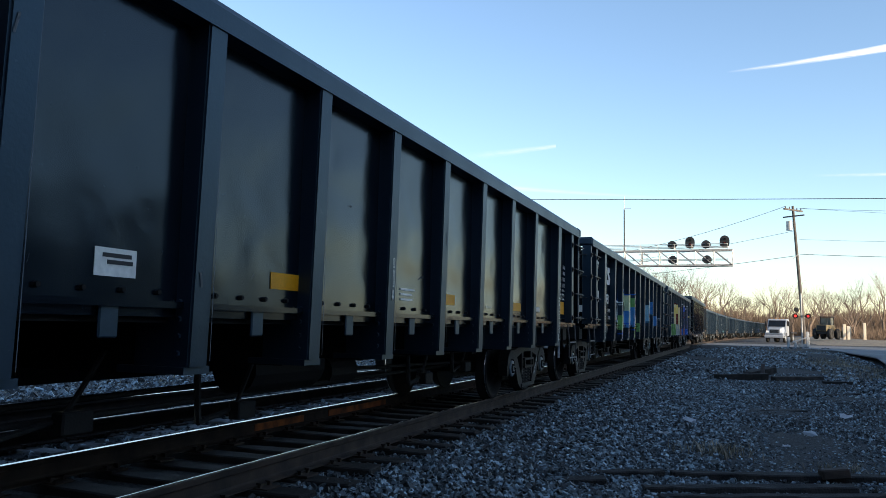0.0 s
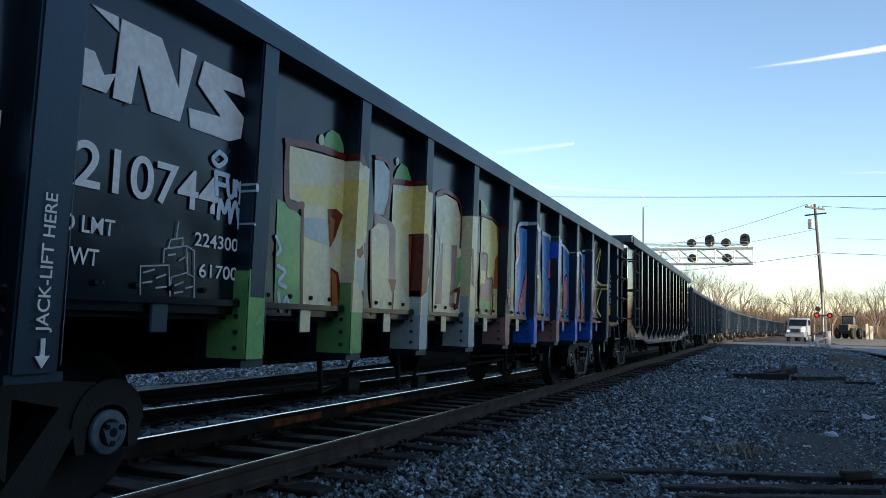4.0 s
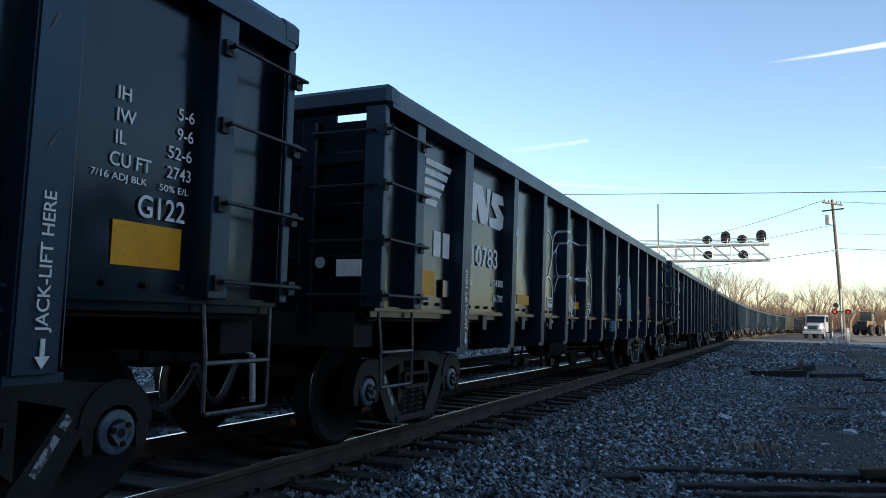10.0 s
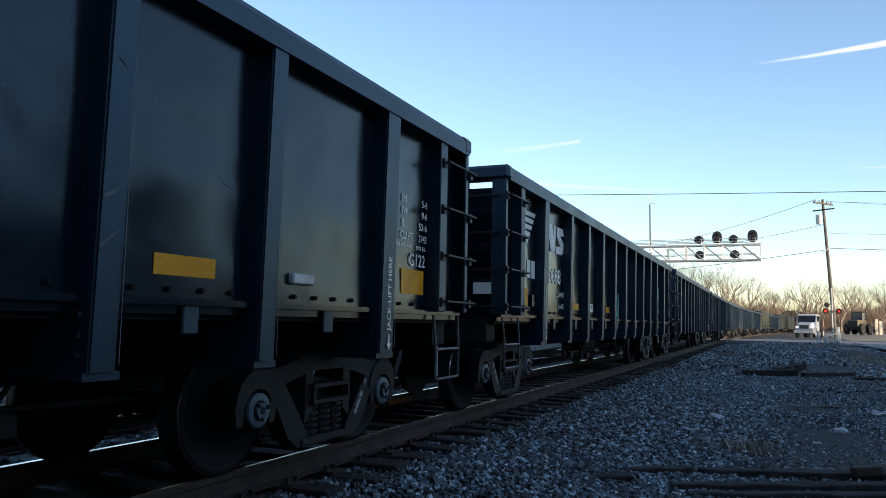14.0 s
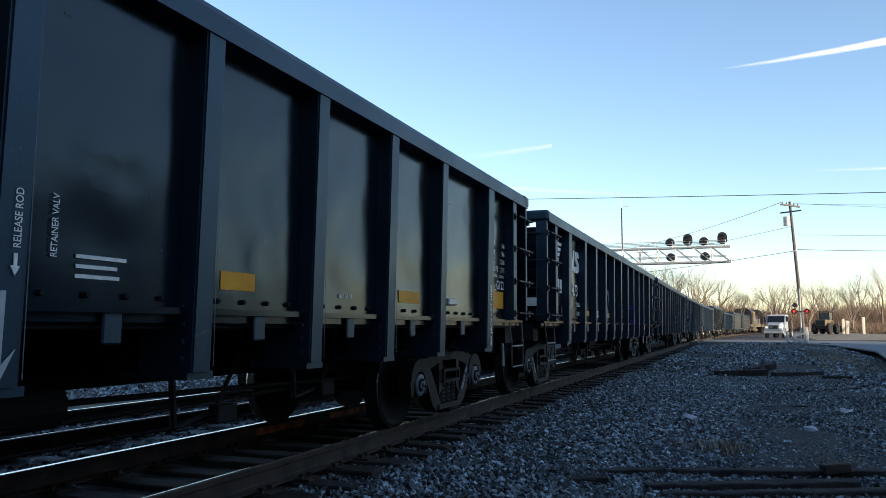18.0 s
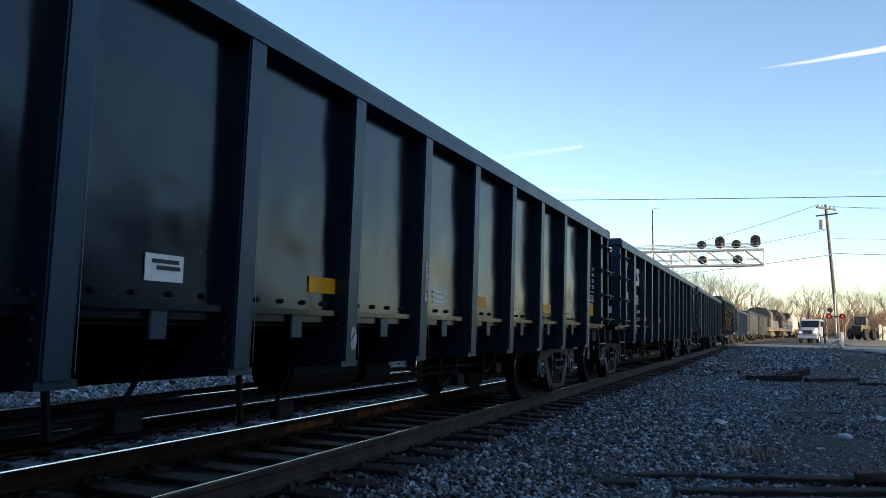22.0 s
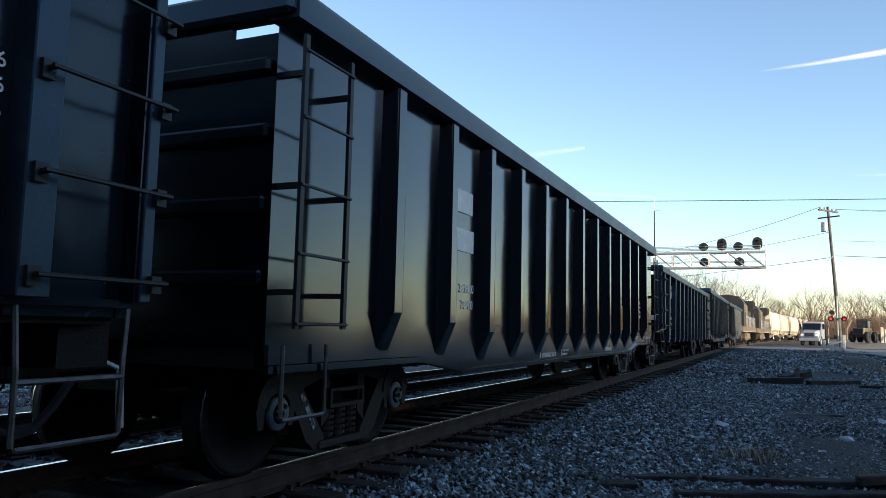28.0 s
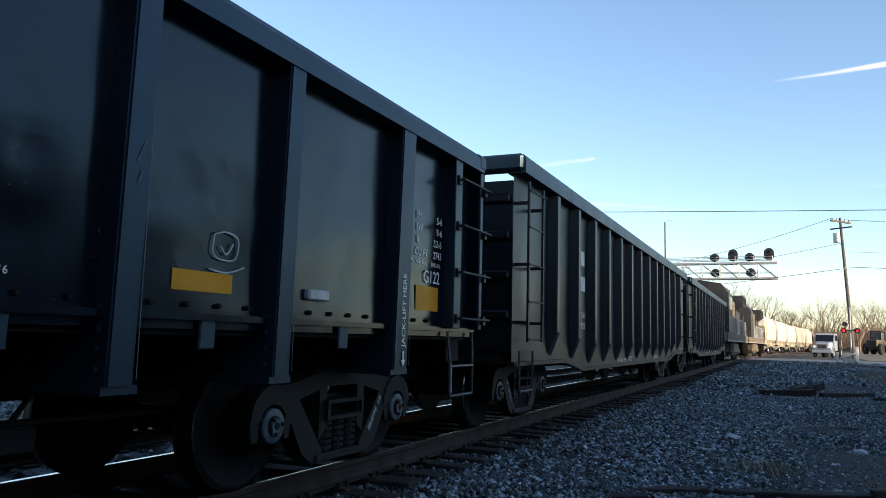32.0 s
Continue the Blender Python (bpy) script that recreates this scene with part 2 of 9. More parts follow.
def rail(off, dz=0.0, side=0):
    ys = [-40 + 10 * i for i in range(9)] + [50 + 8 * i for i in range(30)]
    bm = bmesh.new()
    loops = []
    for y in ys:
        loops.append([bm.verts.new((track_x(y, off) + u, y, v + dz)) for u, v in RAIL])
    k = len(RAIL)
    for a, b in zip(loops, loops[1:]):
        for i in range(k):
            f = bm.faces.new((a[i], a[(i + 1) % k], b[(i + 1) % k], b[i]))
            f.material_index = 1 if i in ((8,) if side < 0 else (9,)) else 0
    bmesh.ops.recalc_face_normals(bm, faces=bm.faces[:])
    return link("rail", bm, [RUST, SHINY])


def tie_mesh(seed, mat):
    bm = bmesh.new()
    box(bm, -1.3, 1.3, -0.115, 0.115, -0.37, -0.185, bev=0.012)
    bmesh.ops.subdivide_edges(bm, edges=[e for e in bm.edges if abs(e.verts[0].co.x - e.verts[1].co.x) > 1], cuts=6)
    for v in bm.verts:
        v.co += 0.018 * Vector((noise.noise(v.co * 3 + Vector((seed, 0, 0))), noise.noise(v.co * 4 + Vector((0, seed, 0))), 0.8 * noise.noise(v.co * 5 + Vector((0, 0, seed)))))
    me = bpy.data.meshes.new("tie")
    bm.to_mesh(me)
    bm.free()
    me.materials.append(mat)
    return me


def plate_mesh():
    bm = boxes((-0.19, 0.19, -0.09, 0.09, -0.19, -0.172))
    for x in (-0.105, 0.105):
        for y in (-0.06, 0.06):
            box(bm, x - 0.013, x + 0.013, y - 0.013, y + 0.013, -0.172, -0.145)
            box(bm, x - 0.022, x + 0.022, y - 0.02, y + 0.02, -0.15, -0.135)
    me = bpy.data.meshes.new("tie_plate")
    bm.to_mesh(me)
    bm.free()
    me.materials.append(RUST)
    return me


def railway(off, dz, reach, label):
    track = new("railway_track")
    tagged(track, label, "railway track")
    for r in (-0.7525, 0.7525):
        rl = rail(off + r, dz, 1 if r > 0 else -1)
        rl.parent = track
    rnd = random.Random(5 + int(abs(off) * 10))
    blocks = [tie_mesh(k, TIE if off == 0 else GREY_TIE) for k in range(6)]
    plate = plate_mesh()
    y = -3.0
    while y < reach:
        y += 0.53 + rnd.uniform(-0.03, 0.03)
        t = new("tie", blocks[rnd.randrange(6)])
        t.parent = track
        t.matrix_basis = pose(track_x(y, off) + rnd.uniform(-0.05, 0.05), y, dz + rnd.uniform(-0.012, 0.006), 0, rnd.uniform(-0.5, 0.5), rnd.uniform(-1.6, 1.6) + (180 if rnd.random() < 0.5 else 0))
        if y < 26:
            for r in (-0.7525, 0.7525):
                p = new("tie_plate", plate)
                p.parent = track
                p.location = (track_x(y, off) + r, y, dz)
    return track


main_track = railway(0, 0, 62, "railway track with rusty rails on old wooden ties")
railway(-3.05, -0.02, 34, "second railway track with rusty rails in ballast")
# two bright orange patches on the far rail's web
for y0, y1 in ((7.1, 8.1), (8.7, 10.4)):
    bm = bmesh.new()
    box(bm, -0.0005, 0.0095, y0, y1, -0.128, -0.052)
    w = part("rust_patch", bm, ORANGE_WEB, main_track, "bright orange patch on the web of the rail")
    w.location = (TRACK_X - 0.7525 + 0.009, 0, 0)


def stones(name, n, spot, size, seed, label):
    """Loose crushed stone, one joined mesh of small angular blocks."""
    r = np.random.default_rng(seed)
    base = np.array([(-1, -1, -1), (1, -1, -1), (1, 1, -1), (-1, 1, -1), (-1, -1, 1), (1, -1, 1), (1, 1, 1), (-1, 1, 1)], float)
    quad = np.array([(0, 3, 2, 1), (4, 5, 6, 7), (0, 1, 5, 4), (1, 2, 6, 5), (2, 3, 7, 6), (3, 0, 4, 7)])
    vs, fs, k = [], [], 0
    for _ in range(n):
        x, y = spot(r)
        s = size * r.uniform(0.55, 1.35) * 0.5
        p = base * (1 + r.uniform(-0.45, 0.2, (8, 3))) * np.array([r.uniform(0.7, 1.3), r.uniform(0.6, 1.0), r.uniform(0.45, 0.8)]) * s
        a, c, d = r.uniform(-3, 3, 3)
        m = np.array(Euler((a * 0.35, c * 0.35, d)).to_matrix())
        vs.append(p @ m.T + (x, y, ground_z(x, y) + s * r.uniform(0.0, 0.55)))
        fs.append(quad + k)
        k += 8
    me = bpy.data.meshes.new(name)
    me.from_pydata(np.concatenate(vs).tolist(), [], np.concatenate(fs).tolist())
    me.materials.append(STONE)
    return tagged(new(name, me), label, "ballast", "", "stuff")


def shoulder(r):
    y = 3.8 + 20 * r.random() ** 1.5
    x = -2.98 + (2.2 + 0.06 * y) * r.random() ** 0.9
    if r.random() < 0.09:
        x = r.uniform(-3.42, -2.95)
    return x, y


def yard(r):
    y = 5 + 24 * r.random() ** 1.6
    while True:
        x = -1.6 + (2.2 + 0.16 * y) * r.random()
        if noise.noise((x * 0.55, y * 0.35, 8)) < 0.25 * r.random() or r.random() < 0.55:
            return x, y


def between(r):
    y = 1.5 + 20 * r.random() ** 1.4
    return TRACK_X - r.uniform(0.85, 5.2), y


def coarse(r):
    while True:
        x, y = track_x(40) + 1.4 + 8.5 * r.random(), 19 + 40 * r.random()
        if noise.noise((x * 0.35, y * 0.16, 4)) < 0.2 * r.random():
            return x, y


stones("ballast_shoulder", 34000, shoulder, 0.047, 11, "grey crushed-stone ballast along the track")
stones("loose_gravel", 25000, yard, 0.034, 12, "scattered gravel on the trodden yard")
stones("ballast_between_tracks", 9000, between, 0.06, 13, "pale crushed stone between the tracks")
stones("coarse_gravel", 9000, coarse, 0.1, 14, "coarse dark gravel towards the crossing")
stones("yard_gravel", 8000, lambda r: (-11.2 - 5.5 * r.random() ** 1.5, 1.5 + 16 * r.random()), 0.06, 16, "pale gravel beyond the second track")
stones("yard_gravel", 5000, lambda r: (-11.3 - 9 * r.random(), 2 + 34 * r.random()), 0.11, 15, "pale gravel beyond the second track")


# ---- gondola ----
HALF, TOP, HW = 7.8, 2.848, 1.597
DEEP = 0.13          # how far the panels lie behind the posts' faces
POSTS = [-HALF + 1.665] + [-0.025 + 1.174 * (i - 4) for i in range(9)] + [HALF - 1.635]


def post_half(p):
    """Half the width of a post's face; the jacking posts are broader."""
    return 0.11 if abs(p) > 5.5 else 0.078


BOGIE_Y = HALF - 1.64
WHEEL_R = 0.457


def dented(y0, y1, z0, z1, x, seed, face, amount=0.02):
    """A sheet-metal panel, a little buckled, with its own thickness."""
    bm = bmesh.new()
    ny, nz = 18, 24
    r = random.Random(seed * 13 + 5)
    knocks = [(r.uniform(0.15, 0.85), r.uniform(0.15, 0.9), r.uniform(0.025, 0.07), r.uniform(0.3, 1.0)) for _ in range(r.choice((2, 3, 4, 6)))]
    g = []
    for j in range(nz + 1):
        row = []
        for i in range(ny + 1):
            u, v = i / ny, j / nz
            edge = min(1, 5 * min(u, 1 - u)) * min(1, 5 * min(v, 1 - v))
            d = noise.noise((u * 2.2 + seed * 7.1, v * 3.1, seed * 1.7)) + 0.5 * noise.noise((u * 5 + seed, v * 6, seed)) - 0.55
            d -= sum(k * math.exp(-((u - a) ** 2 + (v - b) ** 2) / (w * w * 0.5)) for a, b, w, k in knocks)
            row.append(bm.verts.new((x + face * edge * amount * d, y0 + (y1 - y0) * u, z0 + (z1 - z0) * v)))
        g.append(row)
    for j in range(nz):
        for i in range(ny):
            q = (g[j][i], g[j][i + 1], g[j + 1][i + 1], g[j + 1][i])
            bm.faces.new(q if face > 0 else q[::-1])
    box(bm, x - face * 0.06, x - face * 0.03, y0, y1, z0, z1)
    return bm


def bogie(parent, y):
    hub = new("bogie", boxes_mesh("bogie", [(-0.95, 0.95, -0.18, 0.18, 0.38, 0.62), (-0.2, 0.2, -0.2, 0.2, 0.6, 0.78)], BOGIE))
    hub.parent = parent
    hub.location = (0, y, 0)
    for s in (-1, 1):
        bm = bmesh.new()
        # the frame: top member, two diagonal struts, the spring seat, two rounded pedestal jaws
        x0, x1 = s * 0.93, s * 1.07
        prism(bm, [(-0.80, 0.72), (-0.6, 0.74), (-0.28, 0.81), (0.28, 0.81), (0.6, 0.74), (0.80, 0.72), (0.72, 0.58), (0.5, 0.63), (0.24, 0.69), (-0.24, 0.69), (-0.5, 0.63), (-0.72, 0.58)], "x", x0, x1)
        for e in (-1, 1):
            prism(bm, [(e * 0.80, 0.66), (e * 0.62, 0.66), (e * 0.46, 0.46), (e * 0.27, 0.22), (e * 0.30, 0.14), (e * 0.40, 0.14), (e * 0.52, 0.22), (e * 0.70, 0.50)], "x", x0, x1)
            prism(bm, [(e * 0.32, 0.74), (e * 0.22, 0.74), (e * 0.22, 0.38), (e * 0.32, 0.30)], "x", x0, x1)
            arc = [radians(180 * k / 10) for k in range(11)]
            lobe = [(e * (0.889 + 0.24 * math.cos(a)), 0.50 + 0.235 * math.sin(a)) for a in arc] + [(e * (0.889 + 0.135 * math.cos(a)), 0.50 + 0.10 * math.sin(a)) for a in reversed(arc)]
            for k in range(10):
                prism(bm, [lobe[k], lobe[k + 1], lobe[20 - k], lobe[21 - k]], "x", x0, x1 + s * 0.012)
            prism(bm, [(e * 1.129, 0.52), (e * 1.024, 0.52), (e * 1.04, 0.36), (e * 1.10, 0.36)], "x", x0, x1)
            prism(bm, [(e * 0.754, 0.52), (e * 0.66, 0.52), (e * 0.70, 0.36), (e * 0.75, 0.36)], "x", x0, x1)
        box(bm, x0 - s * 0.04, x1 + s * 0.02, -0.36, 0.36, 0.14, 0.20, bev=0.01)
        part("side_frame", bm, BOGIE, hub, "heavy cast steel side frame")
        for dy in (-0.17, 0, 0.17):
            def coil():
                bm = bmesh.new()
                for k in range(5):
                    rod(bm, (0, 0, 0.02 + 0.045 * k), (0, 0, 0.046 + 0.045 * k), 0.075, seg=12)
                rod(bm, (0, 0, 0), (0, 0, 0.24), 0.05, seg=8)
                return bm
            shared("coil_spring", "coil", coil, BOGIE, hub, "", (s * 1.0, dy, 0.2))
        bm = boxes((s * 0.9, s * 1.11, -0.26, 0.26, 0.44, 0.47), (s * 0.9, s * 1.11, -0.26, 0.26, 0.56, 0.59), (s * 1.08, s * 1.11, -0.26, -0.23, 0.44, 0.59), (s * 1.08, s * 1.11, 0.23, 0.26, 0.44, 0.59))
        part("bolster_end", bm, BOGIE, hub)
    sets = []
    for e in (-1, 1):
        bm = bmesh.new()
        rod(bm, (-1.0, 0, 0), (1.0, 0, 0), 0.085, seg=12)
        for s in (-1, 1):
            prof = [(0.66, 0.485), (0.69, 0.487), (0.715, 0.462), (0.785, 0.453), (0.80, 0.449), (0.81, 0.40), (0.765, 0.375), (0.745, 0.25), (0.77, 0.16), (0.82, 0.13), (0.82, 0.0)]
            lathe(bm, [(s * u, r) for u, r in prof], 36, [1 if i == 3 else 0 for i in range(len(prof))])
            lathe(bm, [(s * 0.66, 0.485), (s * 0.68, 0.30), (s * 0.68, 0.0)], 36, [0] * 3)
            lathe(bm, [(s * 0.90, 0.115), (s * 1.06, 0.12), (s * 1.065, 0.115)], 20, [0] * 3)
            lathe(bm, [(s * 1.065, 0.118), (s * 1.085, 0.118), (s * 1.09, 0.105), (s * 1.09, 0.07)], 20, [2] * 4)
            lathe(bm, [(s * 1.09, 0.07), (s * 1.105, 0.065), (s * 1.105, 0.0)], 20, [0] * 3)
            for k in range(3):
                a = k * 2.094
                rod(bm, (s * 1.09, 0.056 * math.cos(a), 0.056 * math.sin(a)), (s * 1.125, 0.056 * math.cos(a), 0.056 * math.sin(a)), 0.016, seg=6, mat=0)
            prism(bm, [(0.068 * math.cos(2.094 * k + d), 0.068 * math.sin(2.094 * k + d)) for k in range(3) for d in (-0.3, 0.3)], "x", min(s * 1.104, s * 1.113), max(s * 1.104, s * 1.113), 2)
            rod(bm, (s * 1.113, 0, 0), (s * 1.118, 0, 0), 0.024, seg=10, mat=0)
        w = part("wheelset", bm, [UNDER, SHINY, CAPBLUE], hub, "axle with two dark steel wheels and bearing caps", smooth=False)
        w.location = (0, e * 0.889, WHEEL_R)
        sets.append(w)
    return hub


def boxes_mesh(name, dims, mat, bev=0.0):
    me = bpy.data.meshes.new(name)
    bm = boxes(*dims, bev=bev)
    bm.to_mesh(me)
    bm.free()
    me.materials.append(mat)
    return me


def lathe(bm, prof, seg, mats):
    rings = []
    for u, r in prof:
        if r < 1e-6:
            rings.append([bm.verts.new((u, 0, 0))])
        else:
            rings.append([bm.verts.new((u, r * math.cos(2 * math.pi * k / seg), r * math.sin(2 * math.pi * k / seg))) for k in range(seg)])
    fs = []
    for i, (a, b) in enumerate(zip(rings, rings[1:])):
        for k in range(seg):
            k2 = (k + 1) % seg
            q = [a[k % len(a)], a[k2 % len(a)], b[k2 % len(b)], b[k % len(b)]]
            q = list(dict.fromkeys(q))
            if len(q) > 2:
                f = bm.faces.new(q)
                f.material_index = mats[i]
                f.smooth = True
                fs.append(f)
    bmesh.ops.recalc_face_normals(bm, faces=fs)
    return bm


SHARED = {}


def chamfer(bm, s, x, width=0.007):
    """Eases the two outer upright edges of a post."""
    es = [e for e in bm.edges if min(s * v.co.x for v in e.verts) > x and abs(e.verts[0].co.z - e.verts[1].co.z) > 0.5]
    bmesh.ops.bevel(bm, geom=es, offset=width, segments=2, affect="EDGES")


def shared(name, key, build, mats, parent, label="", at=(0, 0, 0)):
    """A part whose mesh is built once and then shared by its repeats."""
    if key not in SHARED:
        me = bpy.data.meshes.new(name)
        bm = build()
        bm.to_mesh(me)
        bm.free()
        for m in mats if isinstance(mats, (list, tuple)) else [mats]:
            me.materials.append(m)
        SHARED[key] = me
    ob = new(name, SHARED[key])
    ob.parent, ob.location = parent, at
    if label:
        ob["label"] = label
    return ob


BAYS = []     # panel meshes of the equal bays, dealt out anew to each car


def build_gondola():
    car = new("gondola_car")
    for s in (-1, 1):
        face = s * (HW - DEEP)
        ys = [-HALF + 0.03, -HALF + 0.62] + POSTS + [HALF - 0.62, HALF - 0.03]
        for i, (a, b) in enumerate(zip(ys, ys[1:])):
            mid = (a + b) / 2
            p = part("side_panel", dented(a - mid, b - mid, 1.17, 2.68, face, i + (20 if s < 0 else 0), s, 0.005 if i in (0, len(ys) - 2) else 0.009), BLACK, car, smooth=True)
            p.location = (0, mid, 0)
            if s > 0 and 3 <= i <= 10:
                BAYS.append(p.data)
        for y in POSTS:
            w = post_half(y)

            def post():
                bm = bmesh.new()
                x0, x1 = s * (HW - DEEP - 0.01), s * HW
                prism(bm, [(x0, 2.69), (x1, 2.69), (x1 - s * 0.03, 0.83), (x0 - s * 0.25, 0.83), (x0 - s * 0.25, 1.12), (x0, 1.2)], "y", -w, w)
                chamfer(bm, s, HW - 0.04, 0.011)
                box(bm, s * (HW - 0.5), x1 - s * 0.05, -w - 0.01, w + 0.04, 0.79, 0.83)
                for z in (0.9, 0.99, 1.08, 1.17):
                    rod(bm, (s * (HW - 0.1), -w - 0.016, z), (s * (HW - 0.1), -w + 0.005, z), 0.014, 0.017, seg=6)
                return bm
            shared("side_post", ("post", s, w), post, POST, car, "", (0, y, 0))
        for e in (-1, 1):
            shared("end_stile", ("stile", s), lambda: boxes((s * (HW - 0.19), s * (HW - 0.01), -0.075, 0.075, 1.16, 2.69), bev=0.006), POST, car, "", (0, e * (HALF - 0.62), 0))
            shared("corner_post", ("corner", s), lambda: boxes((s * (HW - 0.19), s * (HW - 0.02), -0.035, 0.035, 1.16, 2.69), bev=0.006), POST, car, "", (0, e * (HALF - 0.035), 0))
            for z in (1.25, 1.66, 2.08, 2.5):
                def rung():
                    bm = bmesh.new()
                    xo = s * (HW + 0.055)
                    rod(bm, (xo, -0.34, 0), (xo, 0.34, 0), 0.011, seg=6)
                    for dy in (-0.32, 0.32):
                        rod(bm, (xo, dy, 0), (s * (HW - 0.03), dy, 0), 0.013, seg=6)
                        box(bm, s * (HW - 0.02), s * (HW + 0.012), dy - 0.03, dy + 0.03, -0.045, 0.035)
                    return bm
                shared("ladder_rung", ("rung", s), rung, DARK, car, "", (0, e * (HALF - 0.32), z))

            x = s * (HW - 0.06)
            step = shared("step_stirrup", ("stirrup", s), lambda: tube(bmesh.new(), [(x - s * 0.03, -0.265, 1.13), (x, -0.264, 0.87), (x, -0.262, 0.58), (x, -0.245, 0.565), (x, 0.245, 0.565), (x, 0.262, 0.58), (x, 0.264, 0.87), (x - s * 0.03, 0.305, 1.13)], 0.013), WORN, car, "bent steel step below the ladder", (0, e * (HALF - 0.37), 0))
            shared("tread", ("tread", s), lambda: tube(bmesh.new(), [(x, -0.268, 0.827), (x, 0.268, 0.827)], 0.014), WORN, step)
        # top chord, side sill, rivets and hanging tabs
        bm = bmesh.new()
        xa, xb = s * (HW - 0.2), s * (HW + 0.01)
        prism(bm, [(xa, 2.68), (xb, 2.68), (xb, 2.80), (xb - s * 0.035, TOP), (xa + s * 0.03, TOP), (xa, 2.80)], "y", -HALF + 0.06, HALF - 0.06)
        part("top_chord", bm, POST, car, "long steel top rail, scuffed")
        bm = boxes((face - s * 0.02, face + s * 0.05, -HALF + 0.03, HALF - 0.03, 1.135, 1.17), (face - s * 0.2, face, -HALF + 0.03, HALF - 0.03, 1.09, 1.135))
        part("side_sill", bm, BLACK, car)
        ally = [-HALF + 0.62] + POSTS + [HALF - 0.62]
        for a, b in zip(ally, ally[1:]):
            for k in range(4 if s > 0 else 0):
                shared("bolt", "bolt", lambda: rod(bmesh.new(), (face - 0.01, 0, 1.215), (face + 0.022, 0, 1.215), 0.017, 0.014, seg=6), UNDER, car, "", (0, (a + b) / 2 - 0.36 + 0.24 * k, 0))
        for a, b in zip(POSTS, POSTS[1:]):
            shared("drip_tab", ("tab", s), lambda: boxes((face + s * 0.01, face + s * 0.03, -0.06, 0.06, 0.985, 1.15), bev=0.008), POST, car, "", (0, (a + b) / 2 + 0.03, 0))
    for e in (-1, 1):
        ye = e * (HALF - 0.06)
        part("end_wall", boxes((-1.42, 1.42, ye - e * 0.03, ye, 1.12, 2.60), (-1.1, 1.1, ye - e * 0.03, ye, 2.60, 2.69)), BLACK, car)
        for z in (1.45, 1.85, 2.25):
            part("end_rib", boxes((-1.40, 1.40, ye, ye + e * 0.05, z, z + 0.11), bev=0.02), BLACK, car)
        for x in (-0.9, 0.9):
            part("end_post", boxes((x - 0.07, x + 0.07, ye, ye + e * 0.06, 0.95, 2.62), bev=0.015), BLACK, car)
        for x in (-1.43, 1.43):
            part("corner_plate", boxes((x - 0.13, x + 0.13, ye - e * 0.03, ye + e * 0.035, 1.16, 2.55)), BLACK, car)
        for z in (1.25, 1.66, 2.08, 2.5):
            def end_rung():
                bm = bmesh.new()
                rod(bm, (0.95, 0, 0), (1.5, 0, 0), 0.011, seg=6)
                for x in (0.97, 1.48):
                    rod(bm, (x, 0, 0), (x, -e * 0.09, 0), 0.013, seg=6)
                return bm
            shared("ladder_rung", ("end rung", e), end_rung, DARK, car, "", (0, e * (HALF + 0.03), z))
        if e > 0:
            bm = bmesh.new()
            rod(bm, (1.15, HALF + 0.25, 0.83), (1.15, HALF + 0.27, 0.53), 0.02, seg=8)
            rod(bm, (1.15, HALF + 0.25, 0.83), (1.1, HALF - 0.1, 0.98), 0.012, seg=6)
            part("uncoupling_handle", bm, CHALK, car, "pale hanging handle at the car's end")
        part("end_chord", boxes((-HW - 0.014, HW + 0.014, e * (HALF - 0.19), e * (HALF + 0.005), 2.685, TOP + 0.006), bev=0.035), POST, car)
        part("end_sill", boxes((-1.35, 1.35, e * (HALF - 0.3), e * (HALF - 0.02), 0.86, 1.12)), UNDER, car)
        bm = boxes((-0.16, 0.16, e * (HALF - 0.3), e * (HALF + 0.30), 0.72, 0.98), (-0.2, 0.2, e * (HALF + 0.30), e * (HALF + 0.64), 0.70, 1.0), bev=0.03)
        part("coupler", bm, UNDER, car)
        bm = bmesh.new()
        for k in range(6):
            u = k / 6
            rod(bm, (0.3 + 0.1 * u, e * (HALF + 0.6 * u), 0.72 - 0.3 * math.sin(math.pi * u)), (0.3 + 0.1 * (u + 1 / 6), e * (HALF + 0.6 * (u + 1 / 6)), 0.72 - 0.3 * math.sin(math.pi * (u + 1 / 6))), 0.03, seg=6)
        part("brake_hose", bm, DARK, car)
    part("floor_plate", boxes((-1.42, 1.42, -HALF + 0.08, HALF - 0.08, 1.06, 1.10)), UNDER, car)
    part("centre_sill", boxes((-0.22, 0.22, -HALF + 0.2, HALF - 0.2, 0.66, 1.06)), UNDER, car)
    for y in POSTS[1:-1]:
        part("cross_bearer", boxes((-1.35, 1.35, y - 0.05, y + 0.05, 0.78, 1.06)), UNDER, car)
    bm = bmesh.new()
    rod(bm, (0.7, -0.9, 0.72), (0.7, 0.1, 0.72), 0.2, seg=14)
    part("air_tank", bm, UNDER, car)
    bm = bmesh.new()
    rod(bm, (0.55, 0.6, 0.62), (0.55, 1.1, 0.62), 0.14, seg=14)
    rod(bm, (0.55, 1.1, 0.62), (0.5, 5.0, 0.55), 0.02, seg=6)
    rod(bm, (0.5, -5.0, 0.55), (0.55, 0.6, 0.62), 0.02, seg=6)
    rod(bm, (0.3, -5.0, 0.5), (1.0, -3.6, 0.55), 0.02, seg=6)
    rod(bm, (1.0, -3.6, 0.55), (0.3, 4.6, 0.5), 0.02, seg=6)
    part("brake_rigging", bm, UNDER, car)
